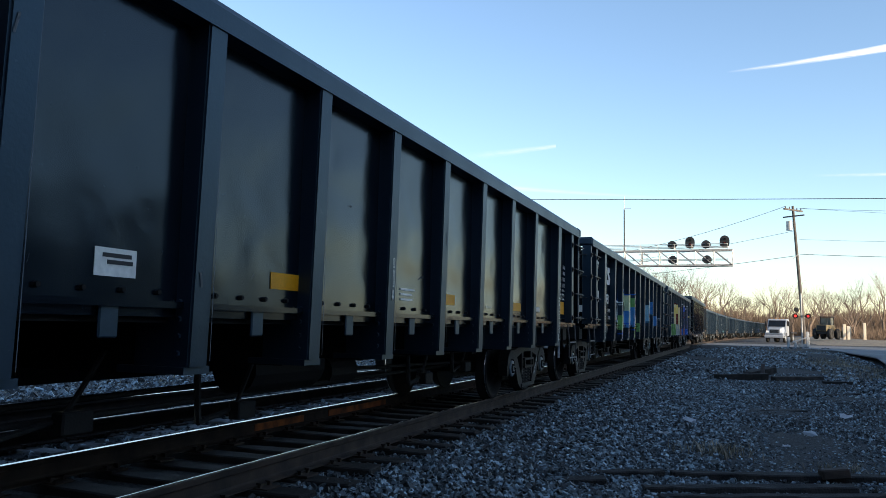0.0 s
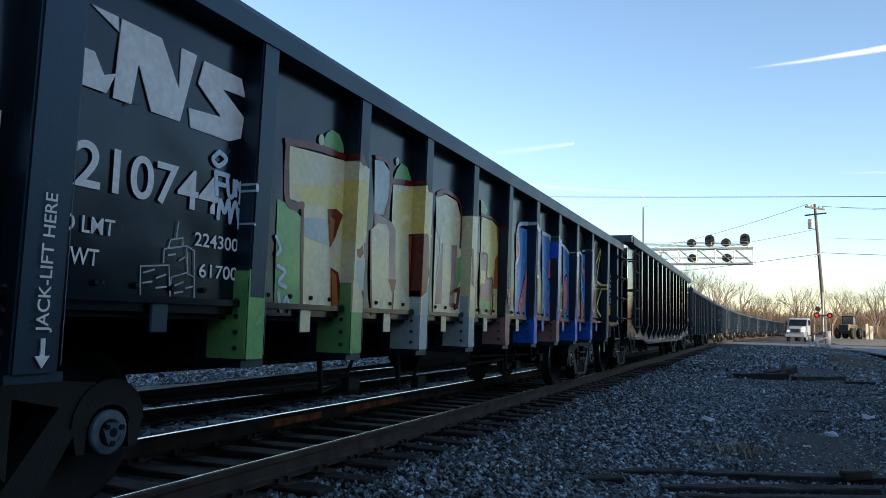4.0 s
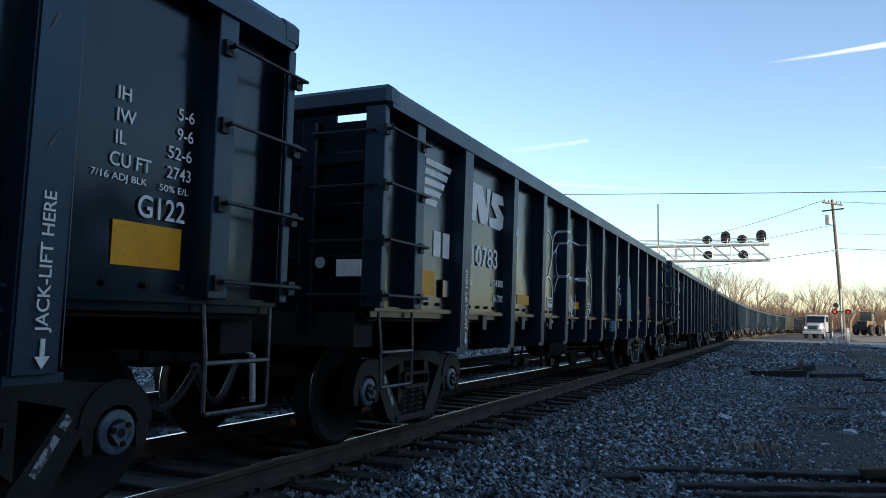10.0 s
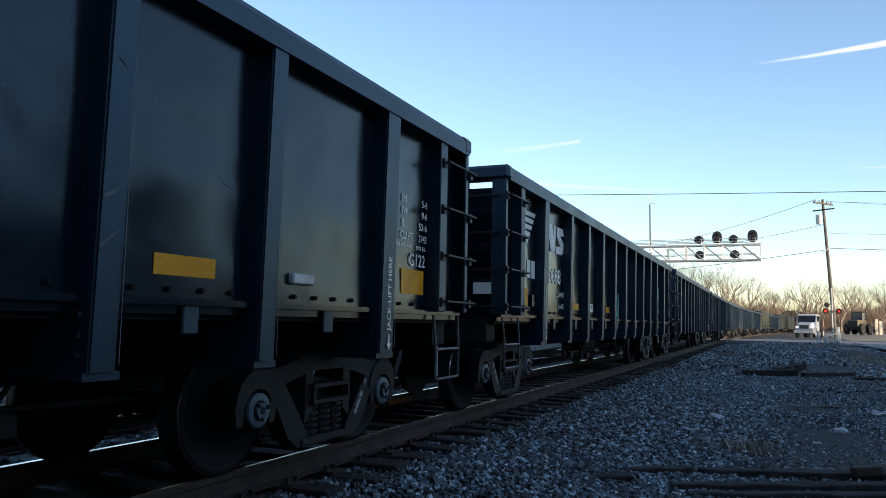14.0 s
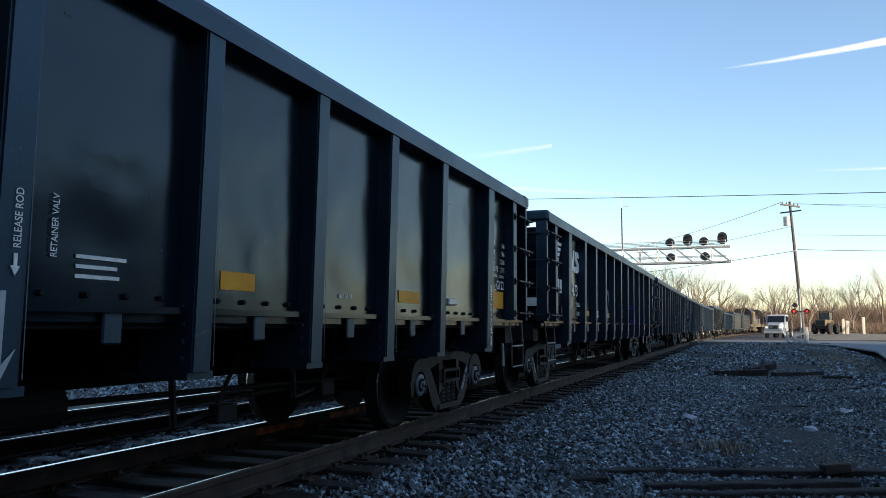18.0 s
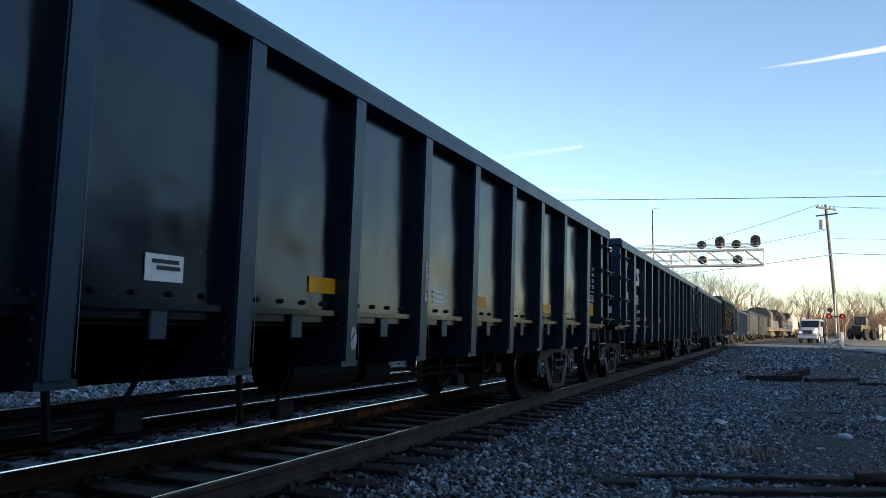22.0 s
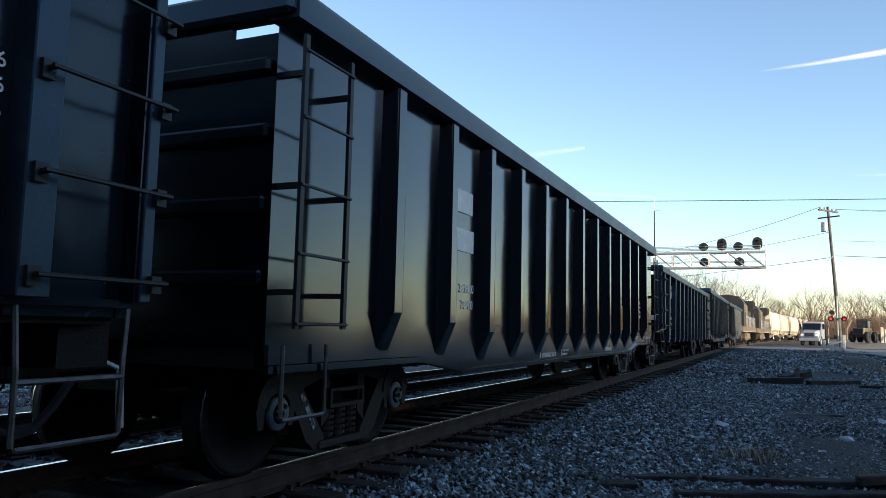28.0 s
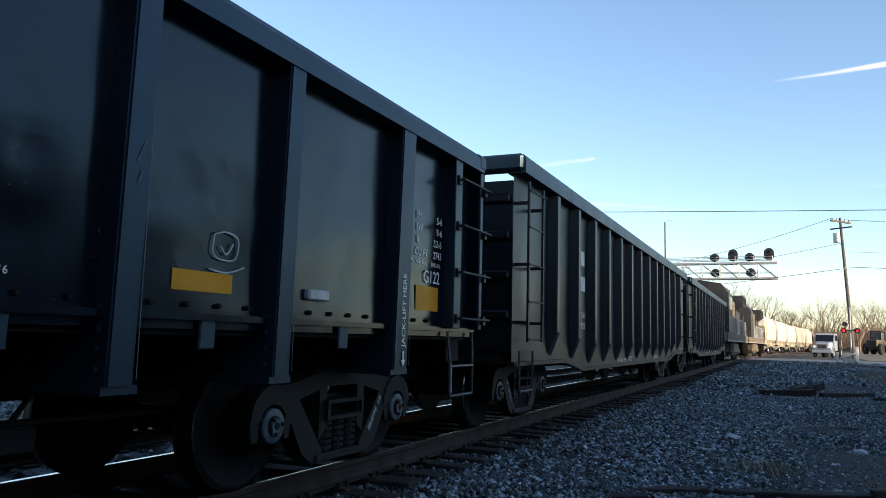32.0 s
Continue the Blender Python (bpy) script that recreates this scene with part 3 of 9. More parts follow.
    for y, x, z in ((-3.2, 1.05, 0.5), (-1.7, 1.0, 0.42), (1.5, 1.05, 0.46), (2.9, 1.0, 0.52)):
        bm = bmesh.new()
        rod(bm, (x, y, 0.95), (x, y + 0.05, z), 0.022, seg=6)
        rod(bm, (x, y + 0.05, z), (x - 0.05, y + 0.5, z + 0.06), 0.018, seg=6)
        rod(bm, (x - 0.05, y + 0.5, z + 0.06), (x - 0.05, y + 0.75, 0.9), 0.016, seg=6)
        box(bm, x - 0.05, x + 0.04, y + 0.42, y + 0.62, z - 0.02, z + 0.1, bev=0.01)
        part("brake_lever", bm, UNDER, car, "dark brake lever hanging under the floor")
    for y in (-BOGIE_Y, BOGIE_Y):
        bogie(car, y)
    return car


# ---- gondola of the second kind: smooth, deep-bellied, taller ----
TOP2 = 3.17
DEEP2 = 0.12
POSTS2 = [-HALF + 1.53] + [-0.01 + 1.033 * k for k in range(-5, 6)] + [HALF - 1.44]


def belly(y):
    """The lower edge of the smooth car's side."""
    e = HALF - abs(y)
    return 0.78 if e < 2.2 else 0.64 if e > 3.2 else 0.78 - 0.14 * (e - 2.2) / 1.0


def build_smooth_gondola(GLOSS):
    car = new("smooth_gondola_car")
    for s in (-1, 1):
        face = s * (HW - DEEP2)
        ys = [-HALF + 0.03] + POSTS2 + [HALF - 0.03]
        for i, (a, b) in enumerate(zip(ys, ys[1:])):
            bm = bmesh.new()
            ny, nz = 8, 14
            g = []
            for j in range(nz + 1):
                row = []
                for k in range(ny + 1):
                    y = a + (b - a) * k / ny
                    z = belly(y) + 0.05 + (2.97 - belly(y) - 0.05) * j / nz
                    u, v = k / ny, j / nz
                    edge = min(1, 5 * min(u, 1 - u)) * min(1, 5 * min(v, 1 - v))
                    row.append(bm.verts.new((face - s * edge * 0.010 * (0.5 + noise.noise((u * 1.6 + i * 3.1, v * 2.6, s * 2.0))), y, z)))
                g.append(row)
            for j in range(nz):
                for k in range(ny):
                    q = (g[j][k], g[j][k + 1], g[j + 1][k + 1], g[j + 1][k])
                    bm.faces.new(q if s > 0 else q[::-1])
            part("side_panel", bm, GLOSS, car, smooth=True)
        # the outline of the side along its foot
        bm = bmesh.new()
        foot = [-HALF + 0.03, -HALF + 2.2, -HALF + 3.2, HALF - 3.2, HALF - 2.2, HALF - 0.03]
        for a, b in zip(foot, foot[1:]):
            prism(bm, [(a, belly(a)), (b, belly(b)), (b, belly(b) + 0.045), (a, belly(a) + 0.045)], "x", face - s * 0.05, face + s * 0.035)
        part("bottom_sill", bm, GLOSS, car)
        for y in POSTS2:
            zb = belly(y) + 0.16

            def post():
                bm = bmesh.new()
                x0, x1 = face - s * 0.01, s * (HW - 0.005)
                w0, w1 = 0.135, 0.07
                lo = zb + 0.24
                for za, zc, xa, xc in ((lo, 2.98, x1, x1), (zb - 0.05, lo, x0 + s * 0.01, x1)):
                    a = [bm.verts.new(p) for p in ((x0, -w0, za), (xa, -w1, za), (xa, w1, za), (x0, w0, za))]
                    c = [bm.verts.new(p) for p in ((x0, -w0, zc), (xc, -w1, zc), (xc, w1, zc), (x0, w0, zc))]
                    fs = [bm.faces.new((a[i], a[(i + 1) % 4], c[(i + 1) % 4], c[i])) for i in range(4)]
                    fs += [bm.faces.new(a[::-1]), bm.faces.new(c)]
                bmesh.ops.recalc_face_normals(bm, faces=bm.faces[:])
                chamfer(bm, s, HW - 0.02, 0.012)
                return bm
            shared("side_post", ("post2", s, round(zb, 2), GLOSS.name), post, GLOSS, car, "", (0, y, 0))
        bm = bmesh.new()
        xa, xb = s * (HW - 0.2), s * (HW + 0.02)
        prism(bm, [(xa, 2.96), (xb, 2.96), (xb, 3.13), (xb - s * 0.03, TOP2), (xa + s * 0.03, TOP2), (xa, 3.14)], "y", -HALF + 0.04, HALF - 0.04)
        part("top_chord", bm, POST, car, "long steel top rail")
        for e in (-1, 1):
            yl = e * (HALF - 0.37)
            for dy in (-0.27, 0.27):
                bm = boxes((s * (HW + 0.03), s * (HW + 0.055), yl + dy - 0.02, yl + dy + 0.02, 1.05, 2.86))
                for z in (1.25, 1.9, 2.6):
                    box(bm, s * (HW - 0.14), s * (HW + 0.03), yl + dy - 0.02, yl + dy + 0.02, z, z + 0.035)
                part("ladder_stile", bm, DARK, car)
            for z in (1.08, 1.5, 1.92, 2.34, 2.76):
                bm = bmesh.new()
                rod(bm, (s * (HW + 0.06), yl - 0.29, z), (s * (HW + 0.06), yl + 0.29, z), 0.011, seg=6)
                part("ladder_rung", bm, DARK, car)
            x = s * (HW - 0.06)
            bm = tube(bmesh.new(), [(x, yl - 0.24, 0.95), (x, yl - 0.24, 0.52), (x, yl - 0.22, 0.5), (x, yl + 0.22, 0.5), (x, yl + 0.24, 0.52), (x, yl + 0.24, 0.95)], 0.014)
            part("step_stirrup", bm, WORN, car, "bent steel step below the ladder")
    for e in (-1, 1):
        ye = e * (HALF - 0.05)
        part("end_wall", boxes((-1.46, 1.46, ye - e * 0.04, ye, 0.95, 2.88), (-1.1, 1.1, ye - e * 0.04, ye, 2.88, 2.98)), GLOSS, car)
        for z in (1.3, 1.75, 2.2, 2.62):
            part("end_rib", boxes((-1.44, 1.44, ye, ye + e * 0.06, z, z + 0.1), bev=0.02), GLOSS, car)
        part("end_chord", boxes((-HW, HW, e * (HALF - 0.16), e * (HALF + 0.03), 2.98, TOP2 + 0.004), bev=0.03), POST, car)
        part("end_sill", boxes((-1.35, 1.35, e * (HALF - 0.3), e * (HALF - 0.1), 0.8, 0.95)), UNDER, car)
        bm = boxes((-0.16, 0.16, e * (HALF - 0.3), e * (HALF + 0.30), 0.72, 0.95), (-0.2, 0.2, e * (HALF + 0.30), e * (HALF + 0.57), 0.70, 1.0), bev=0.03)
        part("coupler", bm, UNDER, car)
    part("floor_plate", boxes((-1.44, 1.44, -HALF + 3.4, HALF - 3.4, 0.70, 0.74), (-1.44, 1.44, -HALF + 0.1, -HALF + 3.4, 0.96, 1.0), (-1.44, 1.44, HALF - 3.4, HALF - 0.1, 0.96, 1.0)), UNDER, car)
    part("centre_sill", boxes((-0.22, 0.22, -HALF + 0.2, HALF - 0.2, 0.60, 0.96)), UNDER, car)
    for y in (-BOGIE_Y, BOGIE_Y):
        bogie(car, y)
    return car


# ---- paint on the cars' near sides ----
FACE = Matrix(((0, 0, 1, 0), (1, 0, 0, 0), (0, 1, 0, 0), (0, 0, 0, 1)))   # text's x runs along the car, its y up
WORDS = {}


def lettering(words):
    """Meshes of the built-in font, unit height, one for each string."""
    made = []
    for w in words:
        cu = bpy.data.curves.new("lettering", "FONT")
        cu.body, cu.size, cu.offset = w, 1.38, 0.016
        made.append((w, new("lettering", cu)))
    graph = bpy.context.evaluated_depsgraph_get()
    graph.update()
    for w, ob in made:
        me = bpy.data.meshes.new_from_object(ob.evaluated_get(graph))
        me.name = "lettering"
        me.materials.clear()
        me.materials.append(WHITE)
        WORDS[w] = me
    for w, ob in made:
        cu = ob.data
        bpy.data.objects.remove(ob)
        bpy.data.curves.remove(cu)


def write(car, words, y, z, size, x, upright=False, wide=1.0, name="lettering", tilt=0.0, span=0.0):
    if span:      # the length that the words take up
        us = [v.co.x for v in WORDS[words].vertices]
        wide = span / (max(us) - min(us)) / size
    ob = new(name, WORDS[words])
    ob.parent = car
    m = Matrix.Translation((x, y, z)) @ FACE
    if upright:
        m = m @ pose(0, 0, 0, 0, 0, 90)
    elif tilt:
        m = m @ pose(0, 0, 0, 0, 0, tilt)
    ob.matrix_basis = m @ Matrix.Diagonal((size * wide, size, 1, 1))
    return ob


PANEL_X = HW - DEEP + 0.0025
POST_X = HW + 0.012


def post_face(z):
    """The leaning face of a side post at the height z."""
    return HW - 0.03 * (2.69 - z) / 1.86


def decal(car, name, y0, y1, z0, z1, mat, x=None, label="", thick=0.0015, lean=0.0):
    x = PANEL_X if x is None else x
    bm = bmesh.new()
    prism(bm, [(y0, z0), (y1, z0), (y1 + lean, z1), (y0 + lean, z1)], "x", x - 0.003, x + thick)
    return part(name, bm, mat, car, label)


def shape(car, name, outlines, mat, x, label="", thick=0.0015):
    bm = bmesh.new()
    for o in outlines:
        prism(bm, o, "x", x - 0.004, x + thick)
    bmesh.ops.triangulate(bm, faces=[f for f in bm.faces if len(f.verts) > 4])
    return part(name, bm, mat, car, label)


def bay_of(y, posts, more=0.0):
    """Whether the paint at y lies on a post's face."""
    return any(abs(y - p) < post_half(p) + more for p in posts)


LAID = [0]     # strokes laid so far: each lies a hair above the last


def paint_stroke(car, pts, width, mat, posts, panel_x, post_x, layer=0, name="painted_line", label=""):
    """A line of spray paint, one ribbon that follows the panels and the posts' flanks and faces."""
    pts = [Vector((p[0], p[1])) for p in pts]
    pts = [p for i, p in enumerate(pts) if i == 0 or (p - pts[i - 1]).length > 1e-4]
    a, b = (pts[0] - pts[1]).normalized(), (pts[-1] - pts[-2]).normalized()
    pts = [pts[0] + a * width * 0.42, pts[0] + a * width * 0.26] + pts + [pts[-1] + b * width * 0.26, pts[-1] + b * width * 0.42]
    LAID[0] += 1
    lift = 0.0008 * layer + 0.0001 * (LAID[0] % 6)
    rows, n = [], len(pts)
    for i, p in enumerate(pts):
        d = (pts[min(n - 1, i + 1)] - pts[max(0, i - 1)]).normalized()
        w = width / 2 * (0.45 if i in (0, n - 1) else 0.86 if i in (1, n - 2) else 1 + 0.16 * noise.noise((p.x * 9, p.y * 9, LAID[0])))
        on = bay_of(p.x, posts)
        rows.append((p, Vector((-d.y, d.x)) * w, on, lift + 0.0004 * i / n))
    bm = bmesh.new()
    last = None
    for i, (p, side, on, up) in enumerate(rows):
        if i and on != rows[i - 1][2]:
            q = rows[i - 1][0]
            post = min(posts, key=lambda k: abs(k - (p.x + q.x) / 2))
            e = post - post_half(post) - 0.003 if (p.x + q.x) / 2 < post else post + post_half(post) + 0.003
            z = q.y + (p.y - q.y) * min(1, max(0, (e - q.x) / (p.x - q.x))) if abs(p.x - q.x) > 1e-6 else p.y
            for x in ((panel_x, post_face(z)) if on else (post_face(z), panel_x)):
                w = max(abs(side.y), abs(side.x) * 0.5)
                now = [bm.verts.new((x + up, e, z - w)), bm.verts.new((x + up, e, z + w))]
                if (side.y < 0):
                    now.reverse()
                if last:
                    bm.faces.new((last[0], now[0], now[1], last[1]))
                last = now
        x = (post_face(p.y) + 0.003 if on else panel_x) + up
        now = [bm.verts.new((x, v.x, v.y)) for v in (p - side, p + side)]
        if last:
            bm.faces.new((last[0], now[0], now[1], last[1]))
        last = now
    return part(name, bm, mat, car, label)


def smooth_path(keys, closed=False, steps=10):
    """A Catmull-Rom line through the keys."""
    k = [Vector(p) for p in keys]
    k = [k[-1]] + k + [k[0], k[1]] if closed else [k[0]] + k + [k[-1]]
    out = []
    for a, b, c, d in zip(k, k[1:], k[2:], k[3:]):
        for s in range(steps):
            t = s / steps
            out.append(0.5 * ((2 * b) + (c - a) * t + (2 * a - 5 * b + 4 * c - d) * t * t + (3 * b - a - 3 * c + d) * t ** 3))
    out.append(k[-2])
    return out


def clip(poly, edge, keep_above):
    out = []
    for p, q in zip(poly, poly[1:] + poly[:1]):
        pin, qin = (p[0] >= edge) == keep_above, (q[0] >= edge) == keep_above
        if pin:
            out.append(p)
        if pin != qin:
            t = (edge - p[0]) / (q[0] - p[0])
            out.append((edge, p[1] + t * (q[1] - p[1])))
    return out


def paint_area(car, poly, mat, posts, panel_x, post_x, layer=0, name="painted_area", label=""):
    """A patch of spray paint, cut where it steps from a panel onto a post."""
    cuts = [-99.0]
    for p in posts:
        cuts += [p - post_half(p), p + post_half(p)]
    cuts.append(99.0)
    poly = [(v[0], v[1]) for v in poly]
    for i, (a, b) in enumerate(zip(cuts, cuts[1:])):
        c = clip(clip(poly, a, True), b, False)
        if len(c) < 3 or max(v[0] for v in c) - min(v[0] for v in c) < 0.006:
            continue
        bm = bmesh.new()
        f = bm.faces.new([bm.verts.new((post_face(v) + 0.003 + 0.0008 * layer if i % 2 else panel_x + 0.0008 * layer, u, v)) for u, v in c])
        f.normal_update()
        if f.normal.x < 0:
            f.normal_flip()
        if i % 2:
            # the flank of the post that faces the car's leading end
            zs = sorted(q[1] + (a - q[0]) / (r[0] - q[0]) * (r[1] - q[1]) for q, r in zip(poly, poly[1:] + poly[:1]) if (q[0] < a) != (r[0] < a))
            for z0, z1 in zip(zs[::2], zs[1::2]):
                if z1 - z0 > 0.02:
                    ya = a - 0.002 - 0.001 * layer
                    bm.faces.new([bm.verts.new(v) for v in ((panel_x, ya, z0), (post_face(z0) + 0.004, ya, z0), (post_face(z1) + 0.004, ya, z1), (panel_x, ya, z1))])
        bmesh.ops.triangulate(bm, faces=bm.faces[:])
        part(name, bm, mat, car, label)


def spray(name, colour, second=None):
    return material(name, colour, 0.24, second=second or [c * 0.7 for c in colour], scale=3.5, fine=25, bump=0.02, spec=0.5)


CREAM = spray("cream_spray", (0.84, 0.72, 0.36), (0.78, 0.69, 0.46))
RED = spray("dark_red_spray", (0.19, 0.014, 0.010))
FLAME = spray("orange_spray", (0.55, 0.14, 0.03))
GREEN = spray("green_spray", (0.22, 0.50, 0.15), (0.14, 0.36, 0.12))
BLUE = spray("blue_spray", (0.02, 0.11, 0.60), (0.04, 0.20, 0.70))
MINT = spray("mint_spray", (0.66, 0.73, 0.42), (0.48, 0.64, 0.42))
PALE = spray("pale_blue_spray", (0.60, 0.70, 0.74), (0.46, 0.58, 0.64))
SKYB = spray("sky_blue_spray", (0.07, 0.30, 0.68))
TEAL = spray("teal_spray", (0.06, 0.50, 0.50))
PINK = spray("pink_spray", (0.80, 0.26, 0.28))
CHALK = spray("chalk_white", (0.50, 0.52, 0.52))
VIOLET = spray("violet_spray", (0.10, 0.12, 0.66))

numbers = {"B": ("210931", "224400", "61600"), "C": ("210744", "224300", "61700"), "E": ("211449", "224200", "61800"), "F": ("210783", "224300", "61700"),
           "G": ("210754", "224200", "61800"), "H": ("210688", "224400", "61600"), "I": ("211042", "224400", "61600"), "J": ("211473", "224200", "61800"),
           "K": ("210621", "224100", "61900"), "L": ("211078", "224200", "61800"), "M": ("210851", "224200", "61800"), "O": ("210961", "224500", "61500"), "A": ("210802", "224200", "61800")}
lettering(sorted({w for v in numbers.values() for w in v} | {"LD LMT", "LT WT", "JACK-LIFT HERE", "IH", "IW", "IL", "CU FT", "5-6", "9-6", "52-6", "2743", "G122", "7/16 ADJ BLK", "50% E/L",
          "RELEASE ROD", "RETAINER VALV", "RETAINING VALVE", "52-6", "9-8", "6-5", "3267", "2 INCH HF COMP SHOES", "BLT-02-19", "BLT 11-16", "PRESSURE TAP", "LIFT AND", "JACK HERE", "215300", "70700",
          "BRAKE CYLINDER", "WHEELS CLASS C", "BRG 7 OC DS", "BRG 7 IC DS", "BRAKE BEAM"}))


SCRATCHY = material("worn_white_stencil", (0.34, 0.36, 0.36), 0.7, second=(0.05, 0.05, 0.05), scale=30, spread=(0.48, 0.58), fine=90, bump=0.02)


def frame_bars(car):
    """Plain bars where the car's marks are stencilled on a strut of each bogie."""
    for e in (-1, 1):
        a, b = Vector((e * (BOGIE_Y + 0.60), 0.57)), Vector((e * (BOGIE_Y + 0.40), 0.29))
        d = (b - a).normalized()
        n = Vector((-d.y, d.x)) * 0.022
        for p, q in ((0.0, 0.07), (0.11, 0.32)):
            c = [a + d * p - n, a + d * q - n, a + d * q + n, a + d * p + n]
            shape(car, "stencil_bar", [[(v.x, v.y) for v in c]], SCRATCHY, 1.073, "plain worn white bar")


def mark_gondola(car, key):
    """The stencils, stickers and reflectors of a ribbed gondola's near side."""
    num, lim, light = numbers[key]
    c = -HALF                       # the leading end
    frame_bars(car)
    X = PANEL_X
    # slanted bars of the emblem beside the ladder
    bars = []
    for k in range(5):
        z = 2.49 - 0.088 * k
        ya, yb = c + 0.95 - 0.01 * k, c + 1.52 - 0.075 * k
        bars.append([(ya, z - 0.058), (yb - 0.03, z - 0.058), (yb - 0.03, z - 0.03), (yb, z - 0.015), (yb - 0.02, z), (ya + 0.01, z)])
    shape(car, "emblem", bars, WHITE, X, "five slanted white bars")
    for ya in (c + 1.15, c + 1.35):
        decal(car, "reporting_mark", ya, ya + 0.15, 1.64, 1.87, WHITE, label="plain white bar")
    decal(car, "yellow_reflector", c + 0.76, c + 1.19, 1.292, 1.505, YELLOW, label="square yellow reflector")
    bm = boxes((X - 0.01, X + 0.03, c + 1.3, c + 1.46, 1.28, 1.44), bev=0.006)
    part("placard_holder", bm, BLACK, car)
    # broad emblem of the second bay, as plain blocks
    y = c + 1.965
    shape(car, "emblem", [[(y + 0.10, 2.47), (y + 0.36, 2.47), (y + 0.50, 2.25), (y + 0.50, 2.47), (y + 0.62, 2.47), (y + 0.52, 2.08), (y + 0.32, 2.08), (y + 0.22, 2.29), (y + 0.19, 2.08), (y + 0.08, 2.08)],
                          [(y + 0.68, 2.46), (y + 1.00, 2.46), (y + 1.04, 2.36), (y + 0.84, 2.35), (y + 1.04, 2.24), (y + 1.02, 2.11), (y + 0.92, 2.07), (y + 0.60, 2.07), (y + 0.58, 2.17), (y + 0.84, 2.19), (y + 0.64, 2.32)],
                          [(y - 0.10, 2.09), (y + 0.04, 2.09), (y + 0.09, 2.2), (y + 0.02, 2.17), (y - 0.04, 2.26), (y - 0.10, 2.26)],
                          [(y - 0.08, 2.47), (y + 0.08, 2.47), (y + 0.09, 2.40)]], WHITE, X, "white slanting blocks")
    write(car, num, c + 1.85, 1.64, 0.214, X + 0.003, span=0.96)
    write(car, "LD LMT", c + 1.76, 1.435, 0.078, X + 0.003, span=0.34)
    write(car, lim, c + 2.645, 1.45, 0.075, X + 0.003, span=0.36)
    write(car, "LT WT", c + 1.74, 1.29, 0.078, X + 0.003, span=0.28)
    write(car, light, c + 2.69, 1.285, 0.075, X + 0.003, span=0.32)
    for yj, s in ((POSTS[0], 1), (POSTS[-1], 1)):
        write(car, "JACK-LIFT HERE", yj + 0.03, 1.0, 0.058, post_face(1.7) + 0.003, upright=True)
        shape(car, "arrow", [[(yj + 0.01, 0.97), (yj + 0.03, 0.97), (yj + 0.03, 0.90), (yj + 0.055, 0.90), (yj + 0.02, 0.85), (yj - 0.015, 0.90), (yj + 0.01, 0.90)]], WHITE, post_face(0.9) + 0.008)
    # the glint on each post's far edge, painted as a thin pale line
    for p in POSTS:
        paint_stroke(car, [(p + post_half(p) - 0.004, 0.86), (p + post_half(p) - 0.004, 2.6)], 0.005, SCRAPE_GLINT, [], post_face(1.7) + 0.001, X, 0, "scrape", "pale painted glint on the edge of a post")
    mids = [(a + b) / 2 for a, b in zip(POSTS, POSTS[1:])]
    for i, y0, w in ((1, -4.275, 0.45), (3, -1.60, 0.345), (6, 1.405, 0.33), (8, 3.86, 0.45)):
        if key != "C" and (key != "B" or i in (1, 6, 8)):
            decal(car, "yellow_reflector", y0, y0 + w, 1.285, 1.392, YELLOW, label="oblong yellow reflector")
    m = mids[2]
    if key not in "BC":
        decal(car, "maker_plate", m - 0.055, m + 0.205, 1.275, 1.41, WHITE, label="white maker's sticker")
        for k in range(2):
            decal(car, "print", m - 0.01 + 0.03 * k, m + 0.17 + 0.01 * k, 1.365 - 0.032 * k, 1.385 - 0.032 * k, DARK, X + 0.003, "dark printed bar")
    m = mids[4 if key == "F" else 5]
    for k in range(0 if key in "BC" else 3):
        decal(car, "stencil_line", m - 0.18, m + 0.12 - 0.035 * (k % 2) - 0.02 * k, 1.378 - 0.045 * k, 1.396 - 0.045 * k, WHITE, label="unreadable white stencil")
    write(car, "RELEASE ROD", POSTS[5] + 0.03, 1.38, 0.036, post_face(1.75) + 0.003, upright=True, span=0.24)
    shape(car, "arrow", [[(POSTS[5] + 0.006, 1.36), (POSTS[5] + 0.022, 1.36), (POSTS[5] + 0.022, 1.31), (POSTS[5] + 0.036, 1.31), (POSTS[5] + 0.014, 1.27), (POSTS[5] - 0.008, 1.31), (POSTS[5] + 0.006, 1.31)]], WHITE, post_face(1.4) + 0.004)
    write(car, "BLT 11-16", mids[7] - 0.12, 1.285, 0.034, X + 0.004)
    # trailing bay with the dimensions
    e = HALF - 1.29
    for k, (a, b) in enumerate((("IH", "5-6"), ("IW", "9-6"), ("IL", "52-6"), ("CU FT", "2743"))):
        write(car, a, e + 0.07 - 0.008 * len(a), 2.07 - 0.105 * k, 0.066, X + 0.004)
        write(car, b, e + (0.44 if len(b) == 3 else 0.385), 2.065 - 0.103 * k, 0.064, X + 0.004, span=0.115 if len(b) == 3 else 0.165)
    write(car, "7/16 ADJ BLK", e - 0.07, 1.69, 0.034, X + 0.004, span=0.33)
    write(car, "50% E/L", e + 0.34, 1.685, 0.034, X + 0.004, span=0.2)
    write(car, "G122", e + 0.21, 1.54, 0.11, X + 0.004, span=0.31)
    decal(car, "yellow_reflector", e + 0.075, e + 0.51, 1.30, 1.508, YELLOW, label="square yellow reflector")
    bm = boxes((X - 0.02, X + 0.035, 5.01, 5.25, 1.293, 1.365), bev=0.012)
    part("name_box", bm, CHALK, car, "small raised pale metal plate")
